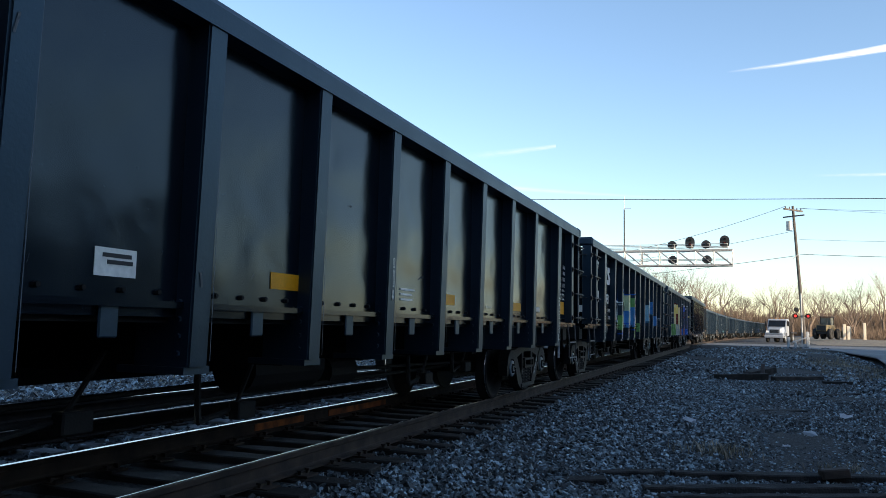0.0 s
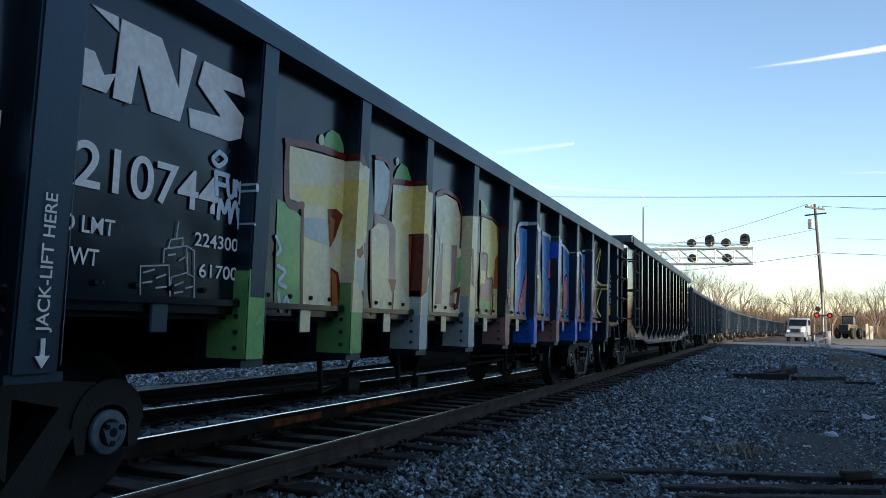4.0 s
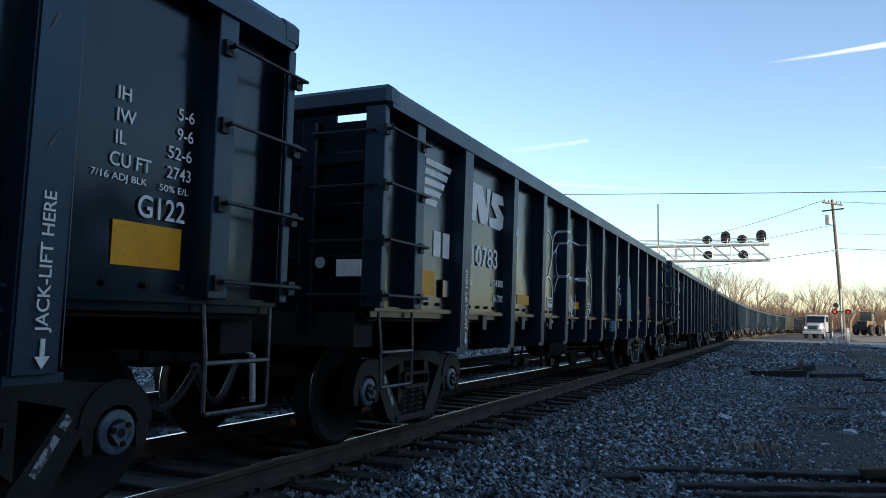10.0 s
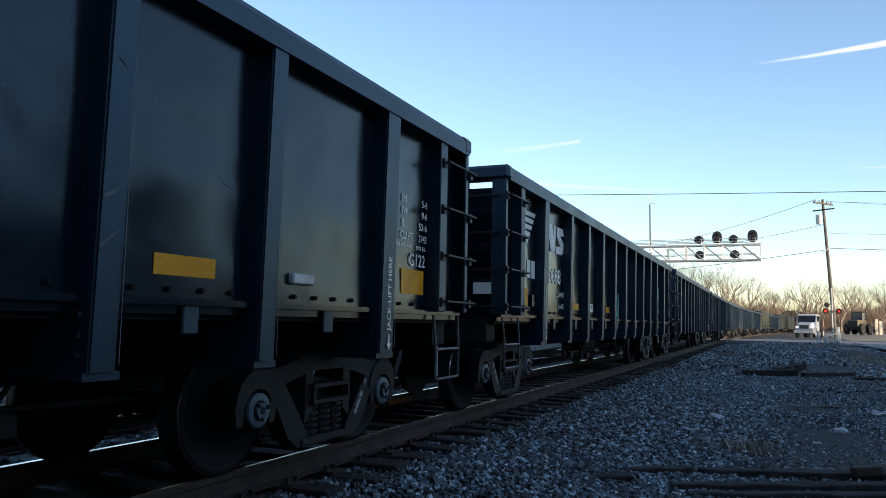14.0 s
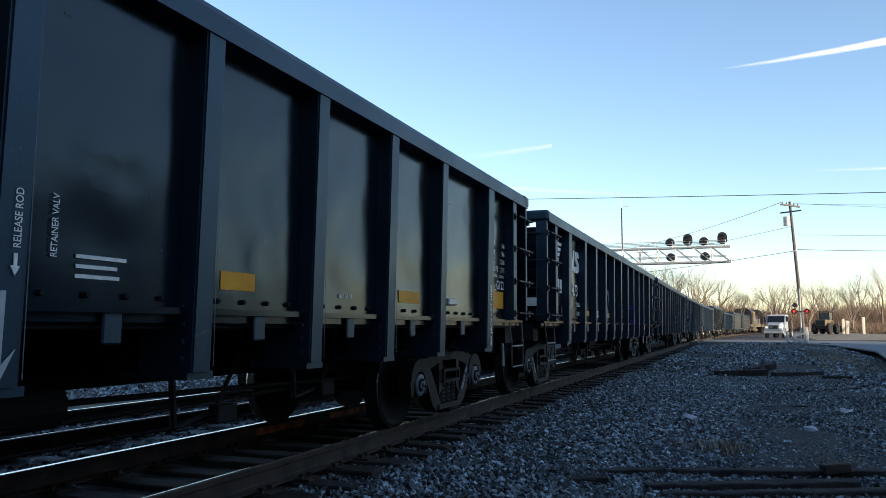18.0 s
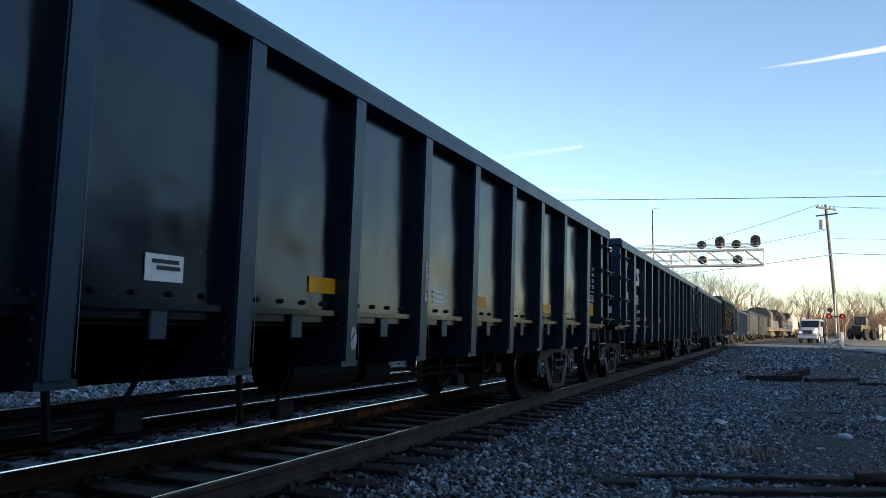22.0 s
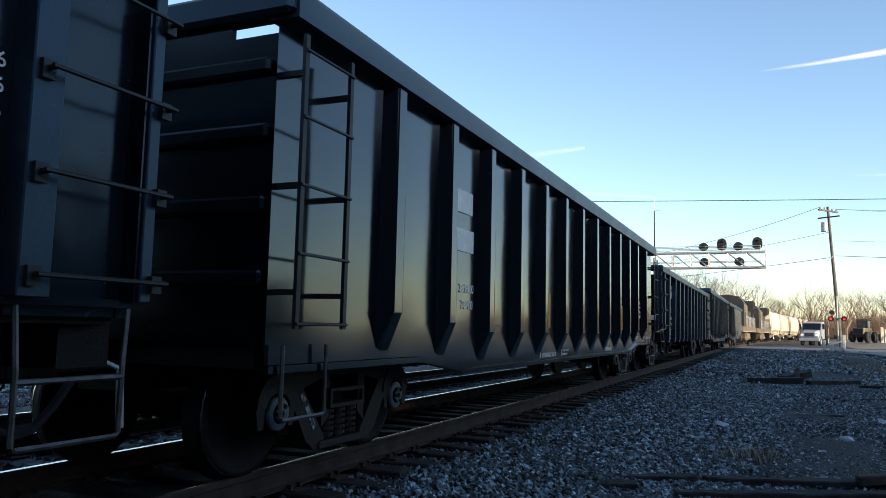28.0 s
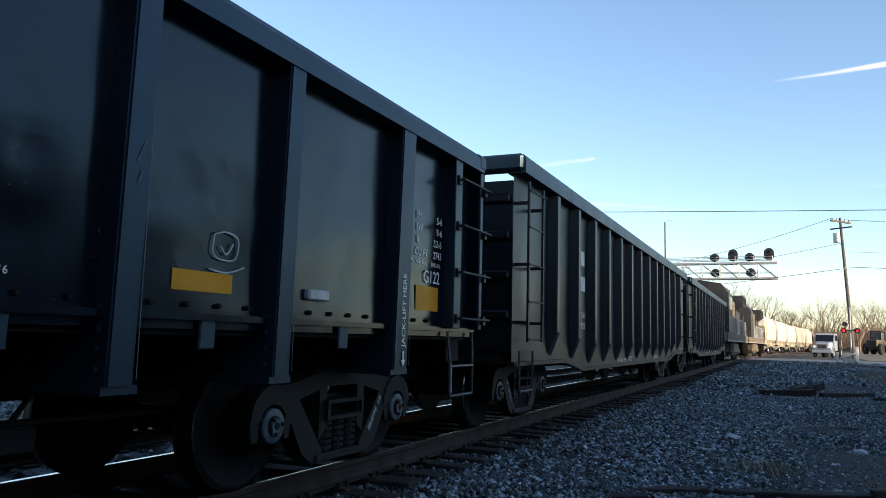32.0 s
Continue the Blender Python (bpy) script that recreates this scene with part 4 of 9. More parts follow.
    # the end that is seen in the gap
    ye = c - 0.03
    for nm, x0, x1, z0, z1, mat in (("reflective_plate", 1.2, 1.41, 1.39, 1.517, WHITE),):
        bm = boxes((x0, x1, ye + 0.012, ye + 0.03, z0, z1))
        part(nm, bm, mat, car, "pale reflective plate")
    sub = new("lettering", WORDS[num])
    sub.parent = car
    sub.matrix_basis = pose(-0.2, c - 0.012, 2.235, 90, 0, 0) @ Matrix.Diagonal((0.13, 0.13, 1, 1))
    for k, w in enumerate(("BRG 7 OC DS", "BRG 7 IC DS", "WHEELS CLASS C", "BRAKE BEAM")):
        sub = new("lettering", WORDS[w])
        sub.parent = car
        sub.matrix_basis = pose(0.36 + 0.05 * k - 0.044 * len(w), c - 0.012, 2.045 - 0.117 * k, 90, 0, 0) @ Matrix.Diagonal((0.062, 0.062, 1, 1))
    if key in "BFIL":
        bm = bmesh.new()
        rod(bm, (1.05, c - 0.008, 1.496), (1.05, c - 0.014, 1.496), 0.045, seg=16)
        part("round_sticker", bm, CHALK, car, "small round pale sticker")


# pale colour of the posts' painted edge glints and of scrapes in the paint
SCRAPE_GLINT = material("scrape_and_edge_glint", (0.10, 0.125, 0.15), 0.5, scale=12, bump=0.05)


def mark_smooth(car):
    frame_bars(car)
    X = HW - DEEP2 + 0.003
    decal(car, "reporting_mark", POSTS2[1] + 0.28, POSTS2[1] + 0.72, 2.2, 2.42, WHITE, X, "plain white bar")
    decal(car, "road_number_bar", POSTS2[1] + 0.24, POSTS2[1] + 0.76, 1.82, 2.04, WHITE, X, "plain white bar")
    write(car, "215300", POSTS2[1] + 0.42, 1.42, 0.085, X + 0.004)
    write(car, "70700", POSTS2[1] + 0.46, 1.26, 0.085, X + 0.004)
    mids = [(a + b) / 2 for a, b in zip(POSTS2, POSTS2[1:])]
    for y in (-3.85, -1.61, 1.46, 3.74):
        decal(car, "yellow_reflector", y, y + 0.10, 1.105, 1.575, YELLOW, X, "upright yellow reflector strip")
    decal(car, "yellow_reflector", 6.97, 7.06, 1.125, 2.095, YELLOW, X, "long upright yellow reflector strip")
    for k, (a, b, y) in enumerate((("IL", "52-6", 5.88), ("IW", "9-8", 5.92), ("IH", "6-5", 5.92), ("CU FT", "3267", 5.87))):
        write(car, a, 5.62 - 0.005 * k, 1.70 - 0.104 * k, 0.066, X + 0.004)
        write(car, b, y, 1.69 - 0.102 * k, 0.066, X + 0.004)
    write(car, "2 INCH HF COMP SHOES", 6.79, 0.9, 0.056, X + 0.004, span=0.9)
    write(car, "LIFT AND", 6.57, 1.165, 0.045, X + 0.004)
    write(car, "JACK HERE", 6.57, 1.09, 0.045, X + 0.004)
    for words, y, z, size in (("RETAINING VALVE", -1.92, 0.715, 0.062), ("RELEASE ROD", 2.13, 0.725, 0.066), ("BRAKE CYLINDER", -0.85, 0.775, 0.03), ("PRESSURE TAP", -0.85, 0.72, 0.03), ("BRAKE CYLINDER", 3.26, 0.9, 0.026)):
        write(car, words, y, z, size, X + 0.004)
    for y in (-1.98, -0.90, 2.67):
        shape(car, "arrow", [[(y, 0.83), (y + 0.016, 0.83), (y + 0.016, 0.76), (y + 0.032, 0.76), (y + 0.008, 0.705), (y - 0.016, 0.76), (y, 0.76)]], WHITE, X)
    write(car, "BLT-02-19", 5.56, 0.935, 0.034, X + 0.004)
    decal(car, "maker_plate", 4.2, 4.38, 0.96, 1.05, WHITE, X, "white sticker")
    bm = boxes((X - 0.02, X + 0.045, 5.09, 5.34, 0.905, 0.98), bev=0.012)
    part("name_box", bm, CHALK, car, "small raised pale metal plate")
    bm = bmesh.new()
    for k in range(12):
        a, b = 2 * math.pi * (k + 9) / 16, 2 * math.pi * (k + 10) / 16
        rod(bm, (HW - 0.2, 5.72 + 0.09 * math.cos(a), 0.74 + 0.09 * math.sin(a)), (HW - 0.2, 5.72 + 0.09 * math.cos(b), 0.74 + 0.09 * math.sin(b)), 0.018, seg=6)
    part("brake_ring", bm, FLAME, car, "orange-red steel ring under the sill")
    shape(car, "arrow", [[(6.60, 1.05), (6.64, 1.05), (6.63, 0.98), (6.66, 0.98), (6.58, 0.93), (6.54, 0.98), (6.58, 0.98)]], WHITE, X)
    # a painted glint down each post's edge, a pale line across its foot
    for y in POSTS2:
        paint_stroke(car, [(y + 0.068, belly(y) + 0.41), (y + 0.068, 2.1)], 0.006, SCRAPE_GLINT, [], HW - 0.003, X, 0, "scrape", "pale painted glint on the edge of a post")
        paint_stroke(car, [(y - 0.07, belly(y) + 0.405), (y + 0.07, belly(y) + 0.405)], 0.008, SCRAPE_GLINT, [], HW - 0.003, X, 0, "scrape", "pale line across the foot of a post")
    # scrapes along the panels
    rnd = random.Random(3)
    for i in (2, 4, 5, 6, 7, 8, 11):
        z = 1.12 + rnd.uniform(-0.05, 0.06)
        paint_stroke(car, smooth_path([(mids[i] - 0.32, z - 0.02), (mids[i] - 0.2, z + 0.01), (mids[i] + 0.02, z + 0.03 * rnd.random()), (mids[i] + 0.1, z - 0.005)]), 0.006, SCRAPE_GLINT, [], X, X, 0, "scrape", "pale scrape in the paint")


def scribble(car, seed, y0, y1, z0, z1, width, mat, posts, loops=5, label="hand-sprayed scribble"):
    """A tag of looping strokes inside a box; not lettering."""
    r = random.Random(seed)
    keys, w = [], (y1 - y0) / loops
    for k in range(loops):
        a = y0 + w * k
        keys += [(a + w * 0.1, z0 + (z1 - z0) * r.uniform(0, 0.2)), (a + w * r.uniform(0.2, 0.5), z1 - (z1 - z0) * r.uniform(0, 0.25)),
                 (a + w * r.uniform(0.6, 1.1), z0 + (z1 - z0) * r.uniform(0.35, 0.7)), (a + w * r.uniform(0.5, 0.9), z0 + (z1 - z0) * r.uniform(0, 0.15))]
    return paint_stroke(car, smooth_path(keys, steps=12), width, mat, posts, PANEL_X + 0.006, POST_X + 0.006, 1, "graffiti_line", label)


def blob(y, z, w, h, n=14, wob=0.12, seed=0):
    r = random.Random(seed)
    return smooth_path([(y + w / 2 * math.cos(2 * math.pi * k / n) * (1 + wob * r.uniform(-1, 1)), z + h / 2 * math.sin(2 * math.pi * k / n) * (1 + wob * r.uniform(-1, 1))) for k in range(n)], closed=True, steps=4)


def area(car, poly, mat, layer, label="sprayed colour field"):
    return paint_area(car, poly, mat, POSTS, PANEL_X + 0.001, POST_X + 0.001, layer, "graffiti_field", label)


def line(car, pts, width, mat, layer=4, label="sprayed outline"):
    fine = []
    for p, q in zip(pts, pts[1:]):
        p, q = Vector(p), Vector(q)
        n = max(1, int((q - p).length / 0.07))
        fine += [p.lerp(q, k / n) for k in range(n)]
    fine.append(Vector(pts[-1]))
    return paint_stroke(car, fine, width, mat, POSTS, PANEL_X + 0.001, POST_X + 0.001, layer, "graffiti_line", label)


GOLD = spray("yellow_spray", (0.86, 0.66, 0.18), (0.84, 0.70, 0.30))
MAUVE = spray("dusky_pink_spray", (0.42, 0.25, 0.22), (0.34, 0.16, 0.13))
ASHEN = spray("pale_grey_spray", (0.52, 0.60, 0.54), (0.40, 0.49, 0.47))
HAZE = spray("greyish_teal_spray", (0.30, 0.56, 0.64), (0.24, 0.47, 0.58))
DUSK = spray("dusky_blue_spray", (0.025, 0.10, 0.18), (0.04, 0.16, 0.24))


def graffiti(car, key):
    m = [(a + b) / 2 for a, b in zip(POSTS, POSTS[1:])]
    P = POSTS
    if key == "C":
        # cream letters with red shading, then blue ones; the feet of the posts are sprayed too
        area(car, [(-4.43, 1.82), (-4.31, 1.80), (-4.15, 1.74), (-4.11, 1.13), (-4.41, 1.13)], GREEN, 1, "green sprayed field")
        area(car, [(-4.33, 2.18), (-3.61, 2.23), (-3.56, 2.21), (-3.42, 2.18), (-3.34, 1.13), (-3.56, 1.13), (-4.10, 1.13), (-4.14, 1.83), (-4.30, 1.84)], CREAM, 1, "cream sprayed letter shape")
        area(car, [(-2.84, 2.22), (-2.42, 2.26), (-2.39, 2.21), (-2.22, 2.20), (-2.15, 1.13), (-2.37, 1.13), (-3.15, 1.13), (-3.20, 1.77), (-3.09, 1.84), (-2.84, 1.88)], CREAM, 1, "cream sprayed letter shape")
        area(car, [(-1.92, 2.24), (-1.71, 2.30), (-1.42, 2.28), (-1.32, 2.16), (-1.27, 2.15), (-1.07, 2.17), (-1.00, 1.13), (-1.17, 1.13), (-1.95, 1.13), (-1.94, 1.81)], CREAM, 1, "cream sprayed letter shape")
        area(car, [(-0.69, 2.23), (-0.33, 2.23), (-0.12, 2.17), (-0.11, 1.13), (-0.70, 1.13)], GOLD, 1, "yellow sprayed letter shape")
        area(car, [(-4.30, 1.94), (-3.86, 1.99), (-3.64, 2.08), (-3.55, 2.09), (-3.41, 2.09), (-3.38, 1.77), (-3.52, 1.63), (-3.60, 1.61), (-3.83, 1.86), (-4.14, 1.83)], GOLD, 2, "yellow sprayed shading")
        area(car, [(-2.79, 2.13), (-2.42, 2.24), (-2.39, 2.20), (-2.36, 1.84), (-2.39, 1.84), (-2.77, 1.85)], GOLD, 2, "yellow sprayed shading")
        area(car, [(-3.17, 2.33), (-3.05, 2.36), (-2.91, 2.29), (-2.90, 2.08), (-2.98, 1.92), (-3.15, 1.91)], ASHEN, 2, "pale grey sprayed highlight")
        area(car, [(-3.59, 1.51), (-3.54, 1.51), (-3.51, 1.53), (-3.37, 1.41), (-3.35, 1.13), (-3.49, 1.29), (-3.54, 1.31), (-3.58, 1.36)], ASHEN, 3, "pale grey sprayed highlight")
        area(car, [(-2.43, 1.28), (-2.35, 1.31), (-2.33, 1.40), (-2.17, 1.45), (-2.15, 1.13), (-2.34, 1.13), (-2.42, 1.13)], ASHEN, 3, "pale grey sprayed highlight")
        area(car, [(-4.13, 1.74), (-3.85, 1.77), (-3.82, 1.59), (-4.13, 1.62)], ASHEN, 3, "pale grey sprayed highlight")
        area(car, [(-3.15, 1.92), (-2.84, 1.88), (-2.77, 1.83), (-2.74, 1.42), (-2.80, 1.30), (-2.86, 1.41), (-2.88, 1.80), (-2.93, 1.85), (-3.09, 1.84), (-3.14, 1.80)], MAUVE, 3, "dusky pink sprayed shading")
        area(car, [(-3.50, 1.63), (-3.40, 1.72), (-3.38, 1.47), (-3.49, 1.53)], MAUVE, 3, "dusky pink sprayed shading")
        area(car, [(-1.83, 1.80), (-1.75, 1.83), (-1.75, 1.25), (-1.91, 1.24), (-1.88, 1.45)], MAUVE, 3, "dusky pink sprayed shading")
        area(car, [(-1.53, 1.83), (-1.39, 1.84), (-1.40, 1.57), (-1.44, 1.23), (-1.56, 1.23), (-1.53, 1.52)], MAUVE, 3, "dusky pink sprayed shading")
        area(car, [(-3.84, 1.84), (-3.72, 1.86), (-3.63, 1.83), (-3.72, 1.66), (-3.79, 1.57)], RED, 4, "dark red sprayed gap")
        area(car, [(-3.77, 1.44), (-3.66, 1.41), (-3.63, 1.33), (-3.63, 1.13), (-3.74, 1.13)], RED, 4, "dark red sprayed gap")
        area(car, [(-3.60, 1.58), (-3.56, 1.59), (-3.52, 1.62), (-3.50, 1.56), (-3.55, 1.52), (-3.59, 1.54)], RED, 4, "dark red sprayed gap")
        area(car, [(-2.52, 1.82), (-2.39, 1.84), (-2.36, 1.83), (-2.33, 1.74), (-2.31, 1.49), (-2.33, 1.43), (-2.35, 1.33), (-2.47, 1.28)], RED, 4, "dark red sprayed gap")
        area(car, [(-2.88, 1.41), (-2.72, 1.42), (-2.77, 1.29)], RED, 4, "dark red sprayed gap")
        area(car, [(-1.27, 1.82), (-1.21, 1.82), (-1.22, 1.82), (-1.19, 1.44), (-1.18, 1.44), (-1.24, 1.46)], RED, 4, "dark red sprayed gap")
        area(car, [(-1.56, 1.37), (-1.28, 1.44), (-1.28, 1.40), (-1.33, 1.21), (-1.56, 1.23), (-1.50, 1.27), (-1.39, 1.26), (-1.36, 1.38), (-1.55, 1.33)], RED, 4, "dark red sprayed gap")
        area(car, [(-0.11, 1.47), (-0.02, 1.47), (-0.04, 1.44), (0.10, 1.51), (0.11, 1.28), (-0.01, 1.28)], RED, 4, "dark red sprayed gap")
        area(car, [(-3.80, 1.79), (-3.74, 1.78), (-3.75, 1.66), (-3.79, 1.59)], FLAME, 5, "orange sprayed shading")
        area(car, [(-3.76, 1.42), (-3.69, 1.39), (-3.64, 1.13), (-3.72, 1.13)], FLAME, 5, "orange sprayed shading")
        area(car, [(-2.51, 1.80), (-2.46, 1.81), (-2.46, 1.43), (-2.46, 1.32)], FLAME, 5, "orange sprayed shading")
        area(car, [(-0.19, 2.17), (-0.11, 2.18), (-0.11, 1.47), (-0.26, 1.47), (-0.22, 1.80), (-0.11, 1.89)], FLAME, 5, "orange sprayed shading")
        area(car, [(-0.72, 1.82), (-0.47, 1.82), (-0.48, 1.58), (-0.29, 1.55), (-0.32, 1.18), (-0.69, 1.19)], MAUVE, 2, "dusky pink sprayed shading")
        area(car, [(-0.68, 1.65), (-0.53, 1.64), (-0.55, 1.50), (-0.68, 1.51)], GOLD, 3, "yellow sprayed letter shape")
        area(car, [(-0.66, 1.32), (-0.34, 1.32), (-0.36, 1.21), (-0.67, 1.21)], GREEN, 3, "green sprayed dot")
        area(car, [(-1.38, 1.71), (-1.28, 1.74), (-1.28, 1.51), (-1.42, 1.36)], GREEN, 4, "green sprayed dot")
        area(car, [(-3.92, 2.31), (-3.89, 2.37), (-3.82, 2.41), (-3.72, 2.40), (-3.66, 2.34), (-3.65, 2.28), (-3.92, 2.24)], GREEN, 2, "green sprayed dot")
        area(car, [(-3.99, 2.29), (-3.98, 2.33), (-3.95, 2.35), (-3.92, 2.33), (-3.92, 2.28), (-3.96, 2.25)], MINT, 2, "pale green sprayed dot")
        area(car, [(-2.84, 2.24), (-2.78, 2.33), (-2.70, 2.40), (-2.58, 2.39), (-2.49, 2.29)], GREEN, 2, "green sprayed dot")
        area(car, [(-2.81, 2.41), (-2.77, 2.44), (-2.74, 2.42), (-2.76, 2.37), (-2.79, 2.37)], MINT, 2, "pale green sprayed dot")
        area(car, [(-0.72, 2.41), (-0.63, 2.41), (-0.49, 2.32), (-0.57, 2.26), (-0.71, 2.26)], GREEN, 2, "green sprayed dot")
        line(car, smooth_path([(-4.36, 2.20), (-4.03, 2.24), (-3.64, 2.25), (-3.56, 2.22)]), 0.05, RED, 5)
        line(car, smooth_path([(-4.35, 2.20), (-4.33, 1.83), (-4.15, 1.82)]), 0.05, RED, 5)
        line(car, [(-4.15, 1.82), (-4.11, 1.10)], 0.03, RED, 5)
        line(car, smooth_path([(-3.15, 2.36), (-2.96, 2.36), (-2.88, 2.28), (-2.90, 2.08), (-2.97, 1.93)]), 0.04, RED, 5)
        line(car, [(-2.84, 2.22), (-2.46, 2.27)], 0.05, RED, 5)
        line(car, smooth_path([(-1.92, 2.27), (-1.71, 2.33), (-1.38, 2.29), (-1.30, 2.15), (-1.31, 1.83)]), 0.04, RED, 5)
        line(car, smooth_path([(-0.70, 2.25), (-0.30, 2.25), (-0.11, 2.18)]), 0.03, RED, 5)
        line(car, smooth_path([(-0.71, 1.82), (-0.48, 1.82), (-0.48, 1.58), (-0.29, 1.55), (-0.32, 1.18), (-0.68, 1.19), (-0.68, 1.47)]), 0.03, RED, 5)
        line(car, [(-2.77, 1.30), (-2.79, 1.12)], 0.025, RED, 5)
        line(car, smooth_path([(-3.20, 1.76), (-3.16, 1.28), (-3.12, 1.12)]), 0.025, RED, 5)
        line(car, [(-3.49, 1.28), (-3.41, 1.09)], 0.025, RED, 5)
        line(car, smooth_path([(-2.30, 1.82), (-2.21, 1.71), (-2.26, 1.45)]), 0.025, PALE, 6)
        line(car, smooth_path([(-1.95, 2.24), (-1.91, 1.95), (-1.82, 1.82), (-1.89, 1.47)]), 0.025, PALE, 6)
        area(car, [(0.68, 2.29), (1.06, 2.30), (1.06, 1.13), (0.57, 1.13), (0.55, 1.80), (0.72, 1.97)], SKYB, 1, "lighter blue sprayed letters")
        area(car, [(1.12, 2.31), (1.16, 2.31), (1.11, 2.31), (1.30, 2.29), (1.36, 1.13), (1.18, 1.13)], BLUE, 1, "royal blue sprayed letters")
        area(car, [(1.79, 2.35), (2.23, 2.34), (2.24, 1.13), (1.86, 1.13)], SKYB, 1, "lighter blue sprayed letters")
        area(car, [(2.23, 2.33), (2.29, 2.30), (2.23, 2.28), (2.44, 2.26), (2.49, 1.13), (2.29, 1.13)], BLUE, 1, "royal blue sprayed letters")
        area(car, [(3.00, 2.28), (3.41, 2.18), (3.41, 1.13), (3.06, 1.13)], SKYB, 1, "lighter blue sprayed letters")
        area(car, [(3.44, 2.18), (3.49, 2.18), (3.42, 2.20), (3.62, 2.22), (3.66, 1.13), (3.49, 1.13)], BLUE, 1, "royal blue sprayed letters")
        area(car, [(4.26, 2.27), (4.58, 2.32), (4.58, 1.13), (4.31, 1.13)], SKYB, 1, "lighter blue sprayed letters")
        area(car, [(4.63, 2.32), (4.69, 2.33), (4.59, 2.34), (4.78, 2.36), (4.83, 1.13), (4.67, 1.13)], BLUE, 1, "royal blue sprayed letters")
        area(car, [(1.06, 1.82), (1.06, 1.60), (0.95, 1.18), (0.80, 1.13), (0.73, 1.30), (0.86, 1.52)], PINK, 3, "pink sprayed gap")
        area(car, [(0.57, 2.20), (0.68, 2.21), (0.71, 1.99), (0.59, 1.84)], PINK, 3, "pink sprayed gap")
        area(car, [(1.16, 1.68), (1.20, 1.68), (1.15, 1.67), (1.16, 1.51), (1.21, 1.50), (1.16, 1.50)], RED, 3, "dark red sprayed gap")
        area(car, [(2.11, 2.01), (2.24, 2.01), (2.24, 1.74), (2.13, 1.74)], PINK, 3, "pink sprayed gap")
        area(car, [(2.11, 1.62), (2.24, 1.34), (2.24, 1.18), (2.15, 1.19)], PINK, 3, "pink sprayed gap")
        area(car, [(3.12, 1.82), (3.28, 1.85), (3.34, 1.60), (3.27, 1.30), (3.14, 1.29), (3.06, 1.59)], PINK, 3, "pink sprayed gap")
        area(car, [(4.40, 2.07), (4.58, 2.04), (4.58, 1.82), (4.53, 1.81)], PINK, 3, "pink sprayed gap")
        area(car, [(4.31, 1.57), (4.54, 1.47), (4.48, 1.17), (4.32, 1.17)], PINK, 3, "pink sprayed gap")
        line(car, smooth_path([(1.06, 1.82), (0.86, 1.52), (0.73, 1.30), (0.80, 1.16)]), 0.025, RED, 4)
        line(car, smooth_path([(2.11, 2.01), (2.13, 1.74), (2.24, 1.74)]), 0.025, RED, 4)
        line(car, smooth_path([(3.12, 1.82), (3.28, 1.85), (3.34, 1.60), (3.27, 1.30), (3.14, 1.29), (3.06, 1.59), (3.12, 1.82)]), 0.025, RED, 4)
        line(car, smooth_path([(0.58, 1.82), (0.71, 1.97), (0.65, 2.29), (1.06, 2.38)]), 0.05, PALE, 5)
        line(car, smooth_path([(1.14, 2.36), (1.11, 2.33), (1.29, 2.30)]), 0.05, PALE, 5)
        line(car, [(1.79, 2.35), (2.23, 2.34)], 0.05, PALE, 5)
        line(car, smooth_path([(2.26, 2.34), (2.23, 2.29), (3.00, 2.29), (3.44, 2.19)]), 0.05, PALE, 5)
        line(car, smooth_path([(3.49, 2.19), (3.42, 2.21), (4.32, 2.27), (4.30, 1.77), (4.46, 1.49)]), 0.05, PALE, 5)
        line(car, smooth_path([(4.35, 2.34), (4.63, 2.38), (4.59, 2.37)]), 0.04, PALE, 5)
        line(car, smooth_path([(1.21, 1.70), (1.15, 1.70), (1.33, 1.67)]), 0.04, PALE, 5)
        line(car, smooth_path([(5.57, 2.25), (5.98, 2.52), (5.62, 1.94), (6.08, 1.83), (5.64, 1.44), (6.02, 1.27)]), 0.05, GOLD, 2)
        line(car, smooth_path([(-5.00, 1.99), (-5.05, 1.94), (-5.00, 1.91), (-4.94, 1.96), (-5.00, 1.99)]), 0.028, PALE, 7)
        line(car, [(-5.02, 1.87), (-5.00, 1.75)], 0.028, PALE, 7)
        line(car, [(-5.02, 1.87), (-4.91, 1.87)], 0.028, PALE, 7)
        line(car, [(-5.00, 1.81), (-4.94, 1.81)], 0.028, PALE, 7)
        line(car, smooth_path([(-4.92, 1.85), (-4.90, 1.76), (-4.86, 1.77), (-4.86, 1.85)]), 0.028, PALE, 7)
        line(car, smooth_path([(-4.84, 1.77), (-4.84, 1.85), (-4.80, 1.80), (-4.80, 1.84), (-4.80, 1.76)]), 0.028, PALE, 7)
        line(car, smooth_path([(-4.80, 1.85), (-4.80, 1.83), (-4.80, 1.73), (-4.80, 1.73)]), 0.028, PALE, 7)
        line(car, smooth_path([(-4.98, 1.62), (-4.97, 1.72), (-4.93, 1.66), (-4.90, 1.73), (-4.88, 1.62)]), 0.028, PALE, 7)
        line(car, smooth_path([(-4.88, 1.61), (-4.84, 1.73), (-4.80, 1.61)]), 0.028, PALE, 7)
        line(car, smooth_path([(-4.80, 1.69), (-4.80, 1.58), (-4.80, 1.63), (-4.80, 1.69)]), 0.028, PALE, 7)
        line(car, smooth_path([(-4.43, 1.58), (-4.38, 1.51), (-4.41, 1.47)]), 0.028, PALE, 7)
